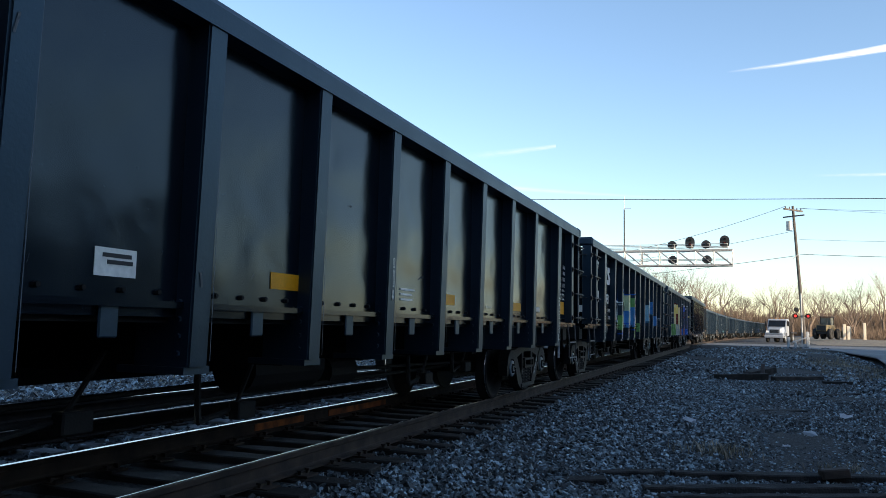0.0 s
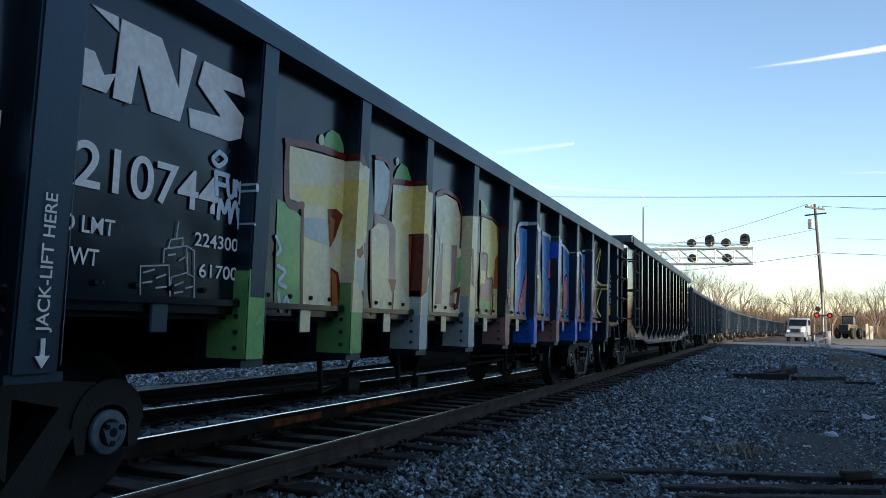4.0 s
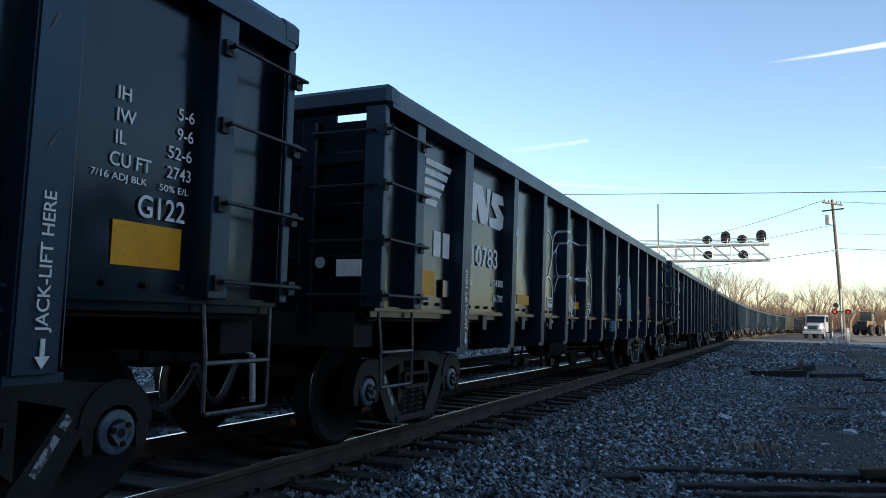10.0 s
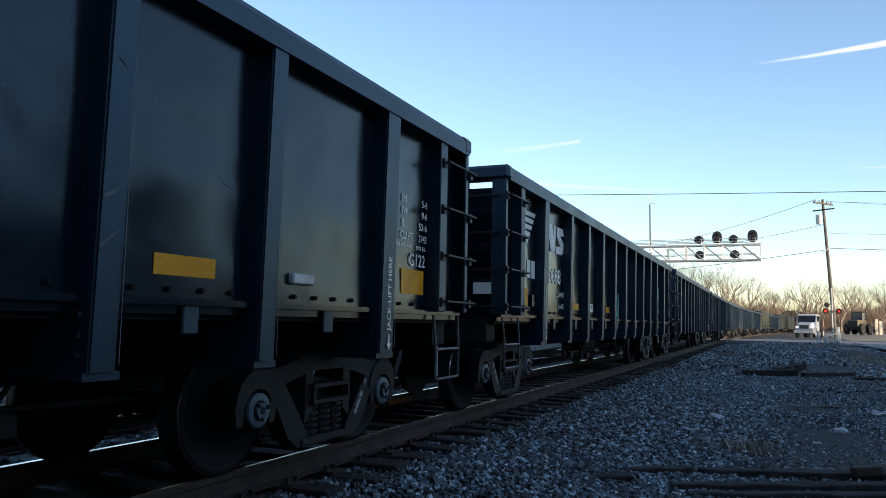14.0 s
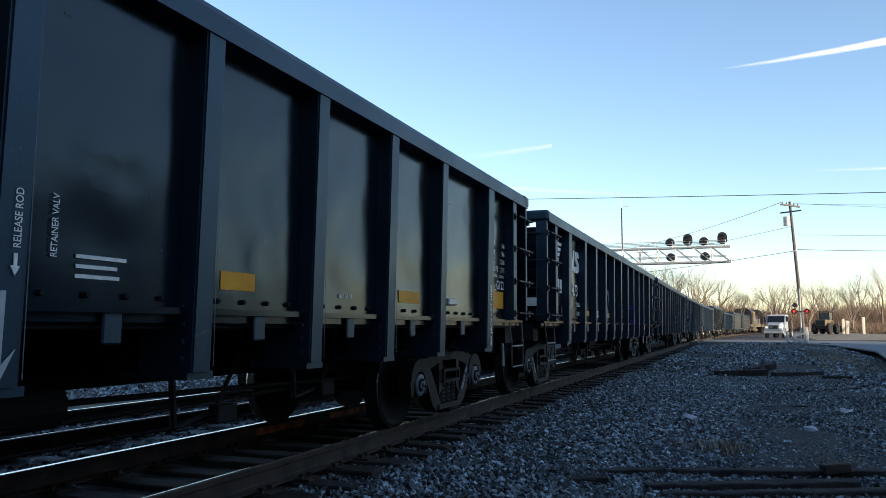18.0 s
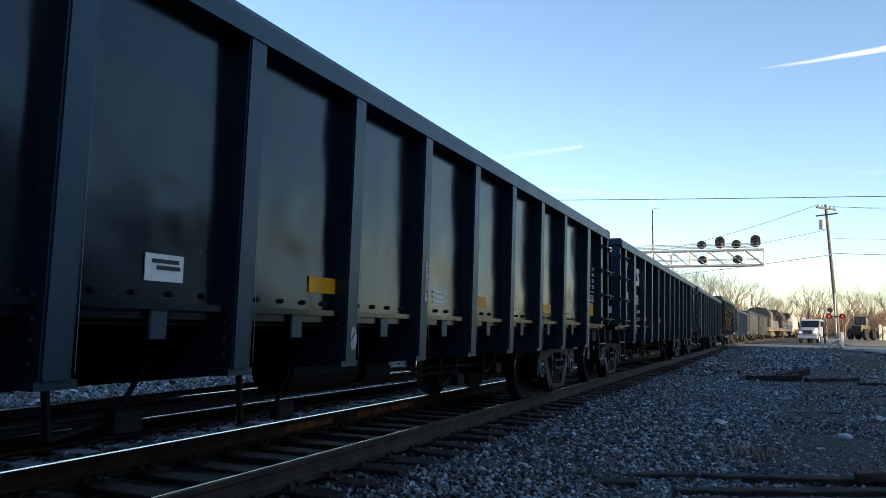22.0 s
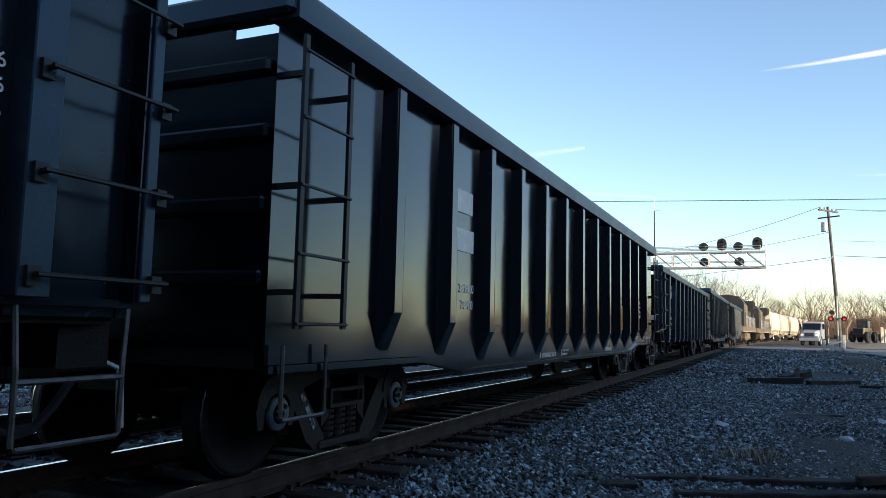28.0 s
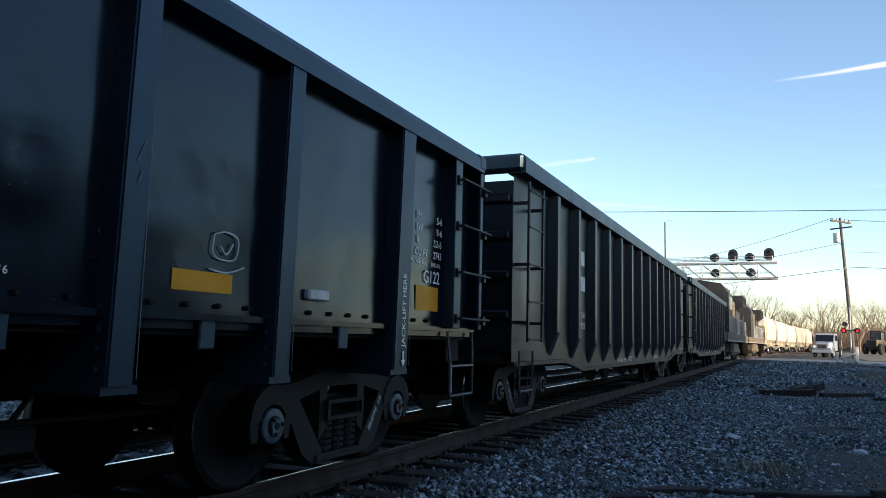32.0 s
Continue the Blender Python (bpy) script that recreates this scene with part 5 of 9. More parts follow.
        line(car, smooth_path([(-4.40, 1.40), (-4.32, 1.37), (-4.38, 1.30), (-4.30, 1.27)]), 0.028, PALE, 7)
        line(car, smooth_path([(-4.38, 1.23), (-4.34, 1.12), (-4.29, 1.21), (-4.25, 1.12)]), 0.028, PALE, 7)
        line(car, [(-5.51, 1.16), (-5.52, 1.31), (-5.33, 1.33), (-5.31, 1.16)], 0.009, CHALK, 2)
        line(car, [(-5.37, 1.34), (-5.37, 1.41), (-5.21, 1.44), (-5.19, 1.29)], 0.009, CHALK, 2)
        line(car, [(-5.21, 1.44), (-5.15, 1.42), (-5.14, 1.29)], 0.009, CHALK, 2)
        line(car, [(-5.34, 1.42), (-5.33, 1.46), (-5.24, 1.48), (-5.24, 1.44)], 0.009, CHALK, 2)
        line(car, [(-5.29, 1.47), (-5.28, 1.56)], 0.009, CHALK, 2)
        line(car, [(-5.31, 1.15), (-5.31, 1.27), (-5.20, 1.30), (-5.14, 1.28), (-5.13, 1.15)], 0.009, CHALK, 2)
        line(car, [(-5.50, 1.28), (-5.43, 1.30)], 0.009, CHALK, 2)
        line(car, [(-5.41, 1.26), (-5.35, 1.28)], 0.009, CHALK, 2)
        line(car, [(-5.50, 1.23), (-5.44, 1.24)], 0.009, CHALK, 2)
        line(car, [(-5.41, 1.21), (-5.34, 1.22)], 0.009, CHALK, 2)
        line(car, [(-5.28, 1.23), (-5.22, 1.25)], 0.009, CHALK, 2)
        line(car, [(-5.28, 1.19), (-5.22, 1.20)], 0.009, CHALK, 2)
        line(car, [(-5.20, 1.22), (-5.15, 1.23)], 0.009, CHALK, 2)
        line(car, [(-5.34, 1.38), (-5.29, 1.39)], 0.009, CHALK, 2)
        line(car, [(-5.26, 1.36), (-5.22, 1.38)], 0.009, CHALK, 2)
        for k, mat in ((1, GREEN), (2, GREEN), (3, ASHEN), (4, ASHEN), (5, MAUVE), (6, BLUE), (7, MAUVE), (8, BLUE), (9, BLUE)):
            decal(car, "graffiti_field", P[k] - 0.077, P[k] + 0.077, 0.84, 1.35, mat, post_face(0.85) + 0.004, "sprayed foot of a post")
            part("graffiti_field", boxes((HW - 0.3, post_face(0.85) - 0.002, P[k] - 0.084, P[k] - 0.080, 0.84, 1.34 if k < 5 else 1.15)), mat, car, "sprayed flank of a post")
        for k in range(1, 10):
            decal(car, "graffiti_field", m[k] + 0.03 - 0.058, m[k] + 0.03 + 0.058, 0.99, 1.15, CREAM if k < 6 else BLUE, HW - DEEP + 0.034, "sprayed hanging tab")
    elif key == "B":
        # pale green letters, then blue bubble letters
        area(car, [(-2.93, 1.53), (-2.52, 1.52), (-2.42, 1.56), (-1.88, 1.64), (-1.70, 1.12), (-2.56, 1.11), (-2.78, 1.32)], SKYB, 0, "sprayed letter shape")
        area(car, [(-1.39, 1.69), (-1.20, 1.71), (-0.84, 1.14), (-1.35, 1.13)], SKYB, 0, "sprayed letter shape")
        area(car, [(-3.82, 1.09), (-3.65, 1.26), (-3.58, 1.46), (-3.23, 1.65), (-3.13, 1.79), (-3.19, 1.65), (-3.23, 1.43), (-3.22, 1.24), (-3.57, 1.03), (-3.63, 1.05)], MINT, 1, "pale green sprayed letter shape")
        area(car, [(-3.29, 1.96), (-3.25, 2.04), (-3.22, 2.00), (-3.10, 2.00), (-2.98, 2.08), (-3.08, 1.80), (-3.23, 1.81), (-3.25, 1.85), (-3.50, 1.85)], MINT, 1, "pale green sprayed letter shape")
        area(car, [(-3.00, 1.97), (-2.60, 2.01), (-2.62, 1.75), (-2.76, 1.77), (-2.71, 1.63), (-2.59, 1.34), (-2.54, 1.12), (-2.66, 1.15), (-2.84, 1.43), (-2.92, 1.49), (-3.15, 1.66), (-3.10, 1.80)], MINT, 1, "pale green sprayed letter shape")
        area(car, [(-3.23, 1.41), (-3.07, 1.43), (-2.92, 1.37), (-2.66, 1.18), (-2.56, 1.11), (-2.81, 1.11), (-3.13, 1.24), (-3.23, 1.23)], MINT, 1, "pale green sprayed letter shape")
        area(car, [(-2.49, 1.94), (-2.37, 1.95), (-2.39, 1.78), (-2.40, 1.58), (-2.45, 1.54), (-2.47, 1.68), (-2.57, 1.68)], MINT, 1, "pale green sprayed letter shape")
        area(car, [(-2.40, 1.95), (-1.98, 1.89), (-1.72, 1.90), (-1.73, 1.66), (-1.96, 1.65), (-2.42, 1.49)], MINT, 1, "pale green sprayed letter shape")
        area(car, [(-2.45, 1.38), (-2.32, 1.44), (-1.88, 1.26), (-1.73, 1.07), (-2.35, 1.19), (-2.45, 1.27)], MINT, 1, "pale green sprayed letter shape")
        area(car, [(-1.67, 1.98), (-1.28, 2.02), (-1.28, 1.89), (-1.28, 1.67), (-1.36, 1.66), (-1.28, 1.33), (-1.38, 1.13), (-1.57, 1.13), (-1.57, 1.50), (-1.70, 1.77)], MINT, 1, "pale green sprayed letter shape")
        area(car, [(-0.85, 2.07), (-0.53, 2.10), (-0.13, 2.00), (-0.45, 1.48), (-0.62, 1.57), (-0.66, 1.69), (-1.20, 1.69)], MINT, 1, "pale green sprayed letter shape")
        area(car, [(-0.81, 1.43), (-0.52, 1.36), (-0.27, 1.52), (-0.13, 1.33), (-0.12, 1.11), (-1.13, 1.10)], MINT, 1, "pale green sprayed letter shape")
        area(car, [(-3.63, 1.05), (-3.65, 1.26), (-3.63, 1.40), (-3.55, 1.47), (-3.55, 1.28), (-3.57, 1.04)], GREEN, 2, "green sprayed shading")
        area(car, [(-2.45, 1.92), (-2.40, 1.94), (-2.41, 1.78), (-2.42, 1.58), (-2.45, 1.54)], GREEN, 2, "green sprayed shading")
        area(car, [(-1.28, 1.92), (-1.24, 1.93), (-1.24, 1.68), (-1.28, 1.67)], GREEN, 2, "green sprayed shading")
        area(car, [(-0.11, 1.24), (-0.08, 1.26), (-0.07, 1.04), (-0.11, 1.00)], GREEN, 2, "green sprayed shading")
        line(car, smooth_path([(-4.02, 1.09), (-3.93, 1.20), (-3.84, 1.32), (-3.74, 1.45)]), 0.03, BLUE, 3)
        line(car, smooth_path([(-3.69, 1.74), (-3.63, 1.90), (-3.63, 2.03)]), 0.03, BLUE, 3)
        line(car, smooth_path([(-3.66, 0.96), (-3.55, 0.97), (-3.27, 1.09)]), 0.03, BLUE, 3)
        line(car, smooth_path([(-2.58, 1.16), (-2.50, 1.21), (-2.45, 1.21), (-2.31, 1.11), (-2.02, 0.95)]), 0.03, BLUE, 3)
        line(car, smooth_path([(-1.28, 1.06), (-0.83, 0.99), (-0.65, 1.14)]), 0.03, BLUE, 3)
        line(car, [(-3.57, 2.03), (-3.26, 2.08), (-3.23, 2.13), (-2.96, 2.16), (-2.96, 2.00), (-2.56, 2.05), (-2.54, 2.00), (-2.45, 1.96), (-2.01, 2.04), (-1.81, 2.02), (-1.60, 2.03), (-1.37, 2.14), (-1.28, 2.02), (-0.84, 2.09)], 0.032, BLUE, 3)
        line(car, smooth_path([(-3.19, 1.96), (-3.14, 2.00), (-3.16, 1.89), (-3.20, 1.83), (-3.13, 1.83), (-3.15, 1.90), (-3.20, 1.94)]), 0.02, DARK, 4)
        line(car, [(-2.92, 1.49), (-2.66, 1.15)], 0.02, DARK, 4)
        line(car, [(-2.57, 1.68), (-2.59, 1.34)], 0.02, DARK, 4)
        line(car, [(-1.96, 1.65), (-1.73, 1.12)], 0.02, DARK, 4)
        line(car, smooth_path([(-0.66, 1.69), (-0.45, 1.48), (-0.13, 1.99)]), 0.02, DARK, 4)
        line(car, smooth_path([(-4.45, 1.62), (-4.32, 1.74), (-4.35, 1.55), (-4.29, 1.38)]), 0.042, PALE, 4)
        line(car, smooth_path([(-4.32, 1.74), (-4.12, 1.76), (-3.83, 1.74), (-3.63, 1.72), (-3.63, 1.65), (-3.70, 1.46), (-3.88, 1.39)]), 0.042, PALE, 4)
        line(car, smooth_path([(-4.16, 1.74), (-4.18, 1.57), (-4.25, 1.41), (-4.16, 1.37)]), 0.042, PALE, 4)
        line(car, smooth_path([(-4.12, 1.72), (-4.19, 1.51), (-4.12, 1.40)]), 0.042, PALE, 4)
        line(car, smooth_path([(-4.00, 1.73), (-4.10, 1.47), (-4.10, 1.33)]), 0.042, PALE, 4)
        line(car, [(-3.88, 1.72), (-3.98, 1.34)], 0.042, PALE, 4)
        line(car, smooth_path([(-3.76, 1.69), (-3.81, 1.50), (-4.00, 1.42), (-3.83, 1.40)]), 0.042, PALE, 4)
        line(car, smooth_path([(-3.89, 1.39), (-3.80, 1.29), (-3.66, 1.26), (-3.63, 1.46)]), 0.042, PALE, 4)
        line(car, smooth_path([(-4.43, 1.61), (-4.46, 1.48), (-4.41, 1.36)]), 0.042, PALE, 4)
        area(car, [(1.37, 1.83), (1.41, 1.53), (1.33, 1.46), (1.22, 1.26), (1.39, 1.28), (1.43, 1.26), (1.45, 1.09), (1.92, 1.10), (1.98, 1.32), (2.04, 1.56), (1.98, 1.68), (1.82, 1.71), (1.86, 1.95), (1.69, 1.91), (1.64, 1.64), (1.59, 1.89)], HAZE, 0, "pale blue bubble letter shape")
        area(car, [(2.27, 1.98), (2.56, 2.06), (2.60, 1.74), (2.66, 1.62), (2.77, 1.28), (2.77, 1.11), (2.56, 1.11), (2.58, 1.27), (2.24, 1.31), (2.22, 1.11), (1.94, 1.12), (2.05, 1.48), (2.21, 1.76), (2.26, 1.88)], HAZE, 0, "pale blue bubble letter shape")
        area(car, [(2.66, 1.81), (2.67, 1.95), (2.84, 2.06), (3.32, 2.10), (3.44, 1.94), (3.42, 1.56), (3.28, 1.43), (3.00, 1.41), (3.02, 1.13), (2.78, 1.13), (2.74, 1.43), (2.79, 1.75)], HAZE, 0, "pale blue bubble letter shape")
        area(car, [(3.93, 2.12), (4.12, 2.07), (4.47, 1.34), (4.51, 1.17), (3.43, 1.12), (3.42, 1.32), (3.78, 1.76)], HAZE, 0, "pale blue bubble letter shape")
        area(car, [(2.17, 1.72), (2.24, 1.77), (2.24, 1.22), (2.20, 1.11), (2.14, 1.32)], SKYB, 1, "blue sprayed shading")
        area(car, [(3.40, 2.06), (3.43, 1.94), (3.42, 1.73), (3.42, 1.56)], SKYB, 1, "blue sprayed shading")
        area(car, [(4.50, 1.20), (4.49, 1.40), (4.59, 1.55), (4.62, 1.38), (4.59, 1.18)], SKYB, 1, "blue sprayed shading")
        area(car, [(1.64, 1.53), (1.77, 1.56), (1.79, 1.47), (1.73, 1.19), (1.64, 1.33)], BLACK, 2, "dark gap in a letter shape")
        area(car, [(2.40, 1.66), (2.40, 1.45), (2.26, 1.45)], BLACK, 2, "dark gap in a letter shape")
        area(car, [(3.05, 1.81), (3.24, 1.72), (3.21, 1.62), (3.04, 1.61)], BLACK, 2, "dark gap in a letter shape")
        area(car, [(3.93, 1.85), (4.07, 1.32), (3.79, 1.32)], BLACK, 2, "dark gap in a letter shape")
        line(car, smooth_path([(1.86, 1.95), (1.84, 1.73), (1.98, 1.69), (2.00, 1.60), (2.04, 1.54), (1.99, 1.32), (1.92, 1.10)]), 0.045, DUSK, 3)
        line(car, smooth_path([(1.37, 1.83), (1.41, 1.55), (1.34, 1.47), (1.32, 1.27), (1.41, 1.27)]), 0.045, DUSK, 3)
        line(car, [(1.64, 1.64), (1.59, 1.89)], 0.045, DUSK, 3)
        line(car, smooth_path([(2.26, 1.89), (2.19, 1.74), (2.04, 1.47)]), 0.045, DUSK, 3)
        line(car, smooth_path([(2.24, 1.31), (2.39, 1.31), (2.58, 1.27), (2.30, 1.01)]), 0.045, DUSK, 3)
        line(car, smooth_path([(2.79, 1.11), (2.74, 1.43), (2.66, 1.62)]), 0.045, DUSK, 3)
        line(car, smooth_path([(2.79, 1.75), (2.69, 1.76), (2.65, 1.88), (2.69, 1.99)]), 0.045, DUSK, 3)
        line(car, smooth_path([(3.00, 1.41), (3.22, 1.42), (3.42, 1.56)]), 0.045, DUSK, 3)
        line(car, [(0.46, 1.88), (0.56, 1.89)], 0.014, CHALK, 2)
        line(car, smooth_path([(0.76, 1.88), (0.73, 1.79), (0.85, 1.92), (0.90, 1.81)]), 0.014, CHALK, 2)
        line(car, smooth_path([(0.65, 1.62), (0.71, 1.75), (0.79, 1.63)]), 0.014, CHALK, 2)
        line(car, [(0.90, 1.76), (0.87, 1.66)], 0.014, CHALK, 2)
        line(car, smooth_path([(0.66, 1.50), (0.57, 1.40), (0.73, 1.40), (0.91, 1.51)]), 0.014, CHALK, 2)
        line(car, smooth_path([(0.79, 1.35), (0.71, 1.26), (0.85, 1.22), (0.92, 1.33), (0.79, 1.35)]), 0.014, CHALK, 2)
        line(car, smooth_path([(5.15, 1.70), (5.23, 1.83), (5.29, 1.74), (5.39, 1.85), (5.40, 1.70)]), 0.016, CHALK, 2)
        line(car, smooth_path([(5.48, 1.76), (5.57, 1.85), (5.65, 1.75)]), 0.016, CHALK, 2)
        line(car, smooth_path([(5.67, 1.86), (5.75, 1.76), (5.88, 1.91), (5.96, 1.78), (5.68, 1.70)]), 0.016, CHALK, 2)
        line(car, smooth_path([(5.18, 1.60), (5.29, 1.46), (5.36, 1.64), (5.46, 1.45)]), 0.016, CHALK, 2)
        line(car, smooth_path([(5.47, 1.24), (5.57, 1.45), (5.68, 1.22), (5.76, 1.49), (5.91, 1.42), (5.85, 1.20), (6.05, 1.48), (6.00, 1.18)]), 0.03, PALE, 2)
        for k, mat in ((2, DUSK), (3, DUSK), (4, GREEN)):
            decal(car, "graffiti_field", P[k] - 0.076, P[k] + 0.076, 0.84, 1.0 + 0.05 * k, mat, post_face(0.85) + 0.004, "sprayed foot of a post")
    elif key == "F":
        line(car, smooth_path([(-3.06, 2.30), (-2.89, 2.26), (-2.78, 2.14), (-2.81, 1.90), (-2.94, 1.71), (-3.07, 1.66)]), 0.03, PALE, 2)
        line(car, smooth_path([(-2.78, 2.14), (-2.68, 2.27), (-2.51, 2.34), (-2.35, 2.35), (-2.21, 2.38), (-2.08, 2.35), (-2.27, 2.27)]), 0.03, PALE, 2)
        line(car, smooth_path([(-2.73, 2.01), (-2.57, 2.10), (-2.37, 2.24)]), 0.03, PALE, 2)
        line(car, smooth_path([(-2.58, 2.08), (-2.60, 1.88), (-2.53, 1.75), (-2.41, 1.73), (-2.21, 1.85), (-2.13, 2.03), (-2.12, 2.20)]), 0.03, PALE, 2)
        line(car, smooth_path([(-2.41, 1.73), (-2.53, 1.67), (-2.63, 1.57), (-2.66, 1.51)]), 0.03, PALE, 2)
        line(car, smooth_path([(-3.07, 1.66), (-2.96, 1.68), (-2.83, 1.63), (-2.77, 1.51), (-2.77, 1.32), (-2.84, 1.18), (-3.01, 1.03)]), 0.03, PALE, 2)
        line(car, smooth_path([(-2.84, 1.18), (-2.75, 1.08)]), 0.03, PALE, 2)
        line(car, smooth_path([(-2.05, 2.28), (-2.06, 2.02), (-2.10, 1.68)]), 0.03, PALE, 2)
        line(car, smooth_path([(-2.30, 1.76), (-2.10, 1.74), (-1.77, 1.74), (-1.80, 1.68)]), 0.03, PALE, 2)
        line(car, smooth_path([(-2.03, 1.65), (-1.77, 1.74)]), 0.03, PALE, 2)
        line(car, smooth_path([(-2.11, 1.71), (-2.00, 1.56), (-2.03, 1.36), (-2.16, 1.17), (-2.35, 1.07)]), 0.03, PALE, 2)
        line(car, smooth_path([(-2.13, 1.22), (-2.00, 1.07)]), 0.03, PALE, 2)
        line(car, smooth_path([(-1.53, 1.74), (-1.25, 1.72), (-1.05, 1.58), (-1.09, 1.31), (-1.24, 1.14)]), 0.03, PALE, 2)
        line(car, smooth_path([(-1.03, 1.78), (-0.90, 1.95), (-0.64, 1.96), (-0.42, 1.76), (-0.46, 1.38), (-0.71, 1.15), (-0.91, 1.13)]), 0.03, PALE, 2)
        line(car, [(-2.05, 2.26), (-1.73, 2.28), (-1.23, 2.27), (-1.28, 1.76), (-1.53, 1.74), (-1.53, 1.69)], 0.026, PALE, 3)
        line(car, [(-1.85, 1.48), (-1.85, 1.13), (-1.71, 1.48), (-1.75, 1.11), (-1.63, 1.49), (-1.67, 1.12)], 0.026, PALE, 3)
        line(car, [(-1.47, 1.49), (-1.52, 1.11)], 0.026, PALE, 3)
        line(car, [(-1.64, 1.29), (-1.49, 1.31)], 0.026, PALE, 3)
        line(car, smooth_path([(1.43, 1.94), (1.46, 1.87), (1.43, 1.71)]), 0.03, PALE, 2)
        line(car, smooth_path([(1.50, 1.80), (1.56, 1.90), (1.51, 1.74), (1.59, 1.73)]), 0.03, PALE, 2)
        line(car, smooth_path([(1.62, 2.05), (1.62, 1.85), (1.67, 1.72)]), 0.03, PALE, 2)
        line(car, smooth_path([(1.71, 1.91), (1.70, 1.77), (1.79, 1.78), (1.79, 1.92)]), 0.03, PALE, 2)
        line(car, smooth_path([(1.83, 1.77), (1.87, 1.95), (1.94, 1.94), (1.94, 1.81)]), 0.03, PALE, 2)
        line(car, smooth_path([(1.95, 1.95), (2.01, 2.00), (2.03, 1.84)]), 0.03, PALE, 2)
        line(car, smooth_path([(1.51, 1.61), (1.68, 1.69), (1.86, 1.65)]), 0.03, PALE, 2)
        line(car, [(1.95, 1.75), (1.94, 1.37)], 0.03, PALE, 2)
        line(car, smooth_path([(1.95, 1.76), (2.07, 1.73), (2.00, 1.62), (2.13, 1.45)]), 0.03, PALE, 2)
        line(car, [(2.05, 1.45), (2.19, 1.66)], 0.03, PALE, 2)
        line(car, [(2.05, 1.64), (2.19, 1.54)], 0.03, PALE, 2)
        area(car, [(2.39, 1.13), (2.65, 1.82), (2.70, 1.98), (2.86, 2.09), (3.09, 2.05), (3.21, 1.89), (3.27, 1.54), (3.27, 1.14)], HAZE, 0, "pale grey sprayed patch")
        line(car, smooth_path([(2.68, 2.03), (2.81, 1.98), (2.68, 1.90), (2.64, 1.96)]), 0.02, GREEN, 2)
        line(car, smooth_path([(2.69, 1.69), (2.83, 1.66), (2.77, 1.51), (2.66, 1.59), (2.71, 1.69)]), 0.02, GREEN, 2)
        line(car, smooth_path([(2.99, 1.81), (3.12, 1.78), (3.05, 1.65), (2.94, 1.71), (3.01, 1.83)]), 0.02, GREEN, 2)
        line(car, smooth_path([(3.02, 1.62), (3.16, 1.58), (3.08, 1.44), (2.96, 1.52), (3.02, 1.62)]), 0.02, GREEN, 2)
        line(car, smooth_path([(2.81, 1.47), (2.92, 1.40), (2.86, 1.28), (2.77, 1.37), (2.82, 1.47)]), 0.02, GREEN, 2)
        line(car, smooth_path([(3.03, 1.43), (3.18, 1.39), (3.13, 1.27), (2.99, 1.31), (3.03, 1.43)]), 0.02, GREEN, 2)
        area(car, [(3.28, 1.55), (3.42, 1.35), (3.42, 1.10), (3.42, 0.85), (3.38, 0.87), (3.27, 1.20)], DUSK, 1, "blue sprayed foot of a post")
        area(car, [(1.07, 1.13), (1.10, 1.14), (1.11, 0.96), (1.07, 0.94)], HAZE, 1, "pale blue sprayed smear")
        area(car, [(-4.66, 2.15), (-4.41, 2.12), (-4.74, 2.02)], SKYB, 1, "small blue sprayed triangle")
        area(car, [(-4.45, 2.04), (-4.41, 1.94), (-4.75, 1.86)], SKYB, 1, "small blue sprayed triangle")
        line(car, smooth_path([(4.72, 1.68), (4.72, 1.57), (4.87, 1.35), (4.88, 1.24)]), 0.034, PINK, 2)
        line(car, smooth_path([(4.72, 1.61), (4.90, 1.70), (5.00, 1.71), (5.08, 1.69), (5.06, 1.63), (5.04, 1.55), (5.07, 1.44)]), 0.034, PINK, 2)
        line(car, smooth_path([(5.04, 1.55), (5.03, 1.42), (5.03, 1.26)]), 0.034, PINK, 2)
        line(car, smooth_path([(5.08, 1.68), (5.16, 1.70), (5.24, 1.70), (5.22, 1.62), (5.18, 1.53), (5.17, 1.44), (5.21, 1.36), (5.19, 1.29), (5.12, 1.25), (5.05, 1.28)]), 0.034, PINK, 2)
        line(car, smooth_path([(5.24, 1.69), (5.23, 1.61), (5.26, 1.47)]), 0.034, PINK, 2)
        line(car, smooth_path([(5.24, 1.68), (5.32, 1.71), (5.40, 1.69), (5.44, 1.67)]), 0.034, PINK, 2)
        line(car, smooth_path([(5.36, 1.67), (5.32, 1.51), (5.32, 1.27)]), 0.034, PINK, 2)
        line(car, smooth_path([(5.44, 1.67), (5.43, 1.55), (5.38, 1.46)]), 0.034, PINK, 2)
        line(car, smooth_path([(5.46, 1.60), (5.45, 1.44), (5.44, 1.25)]), 0.034, PINK, 2)
        line(car, smooth_path([(5.44, 1.67), (5.53, 1.72), (5.62, 1.71), (5.63, 1.67), (5.54, 1.55), (5.57, 1.45), (5.48, 1.37), (5.54, 1.29), (5.60, 1.36)]), 0.034, PINK, 2)
        line(car, smooth_path([(5.65, 1.68), (5.74, 1.72), (5.85, 1.70), (5.78, 1.60), (5.84, 1.51), (5.75, 1.38), (5.64, 1.33)]), 0.034, PINK, 2)
        line(car, smooth_path([(5.64, 1.64), (5.63, 1.43), (5.62, 1.31), (5.69, 1.25), (5.90, 1.28), (5.90, 1.39), (5.92, 1.49)]), 0.034, PINK, 2)
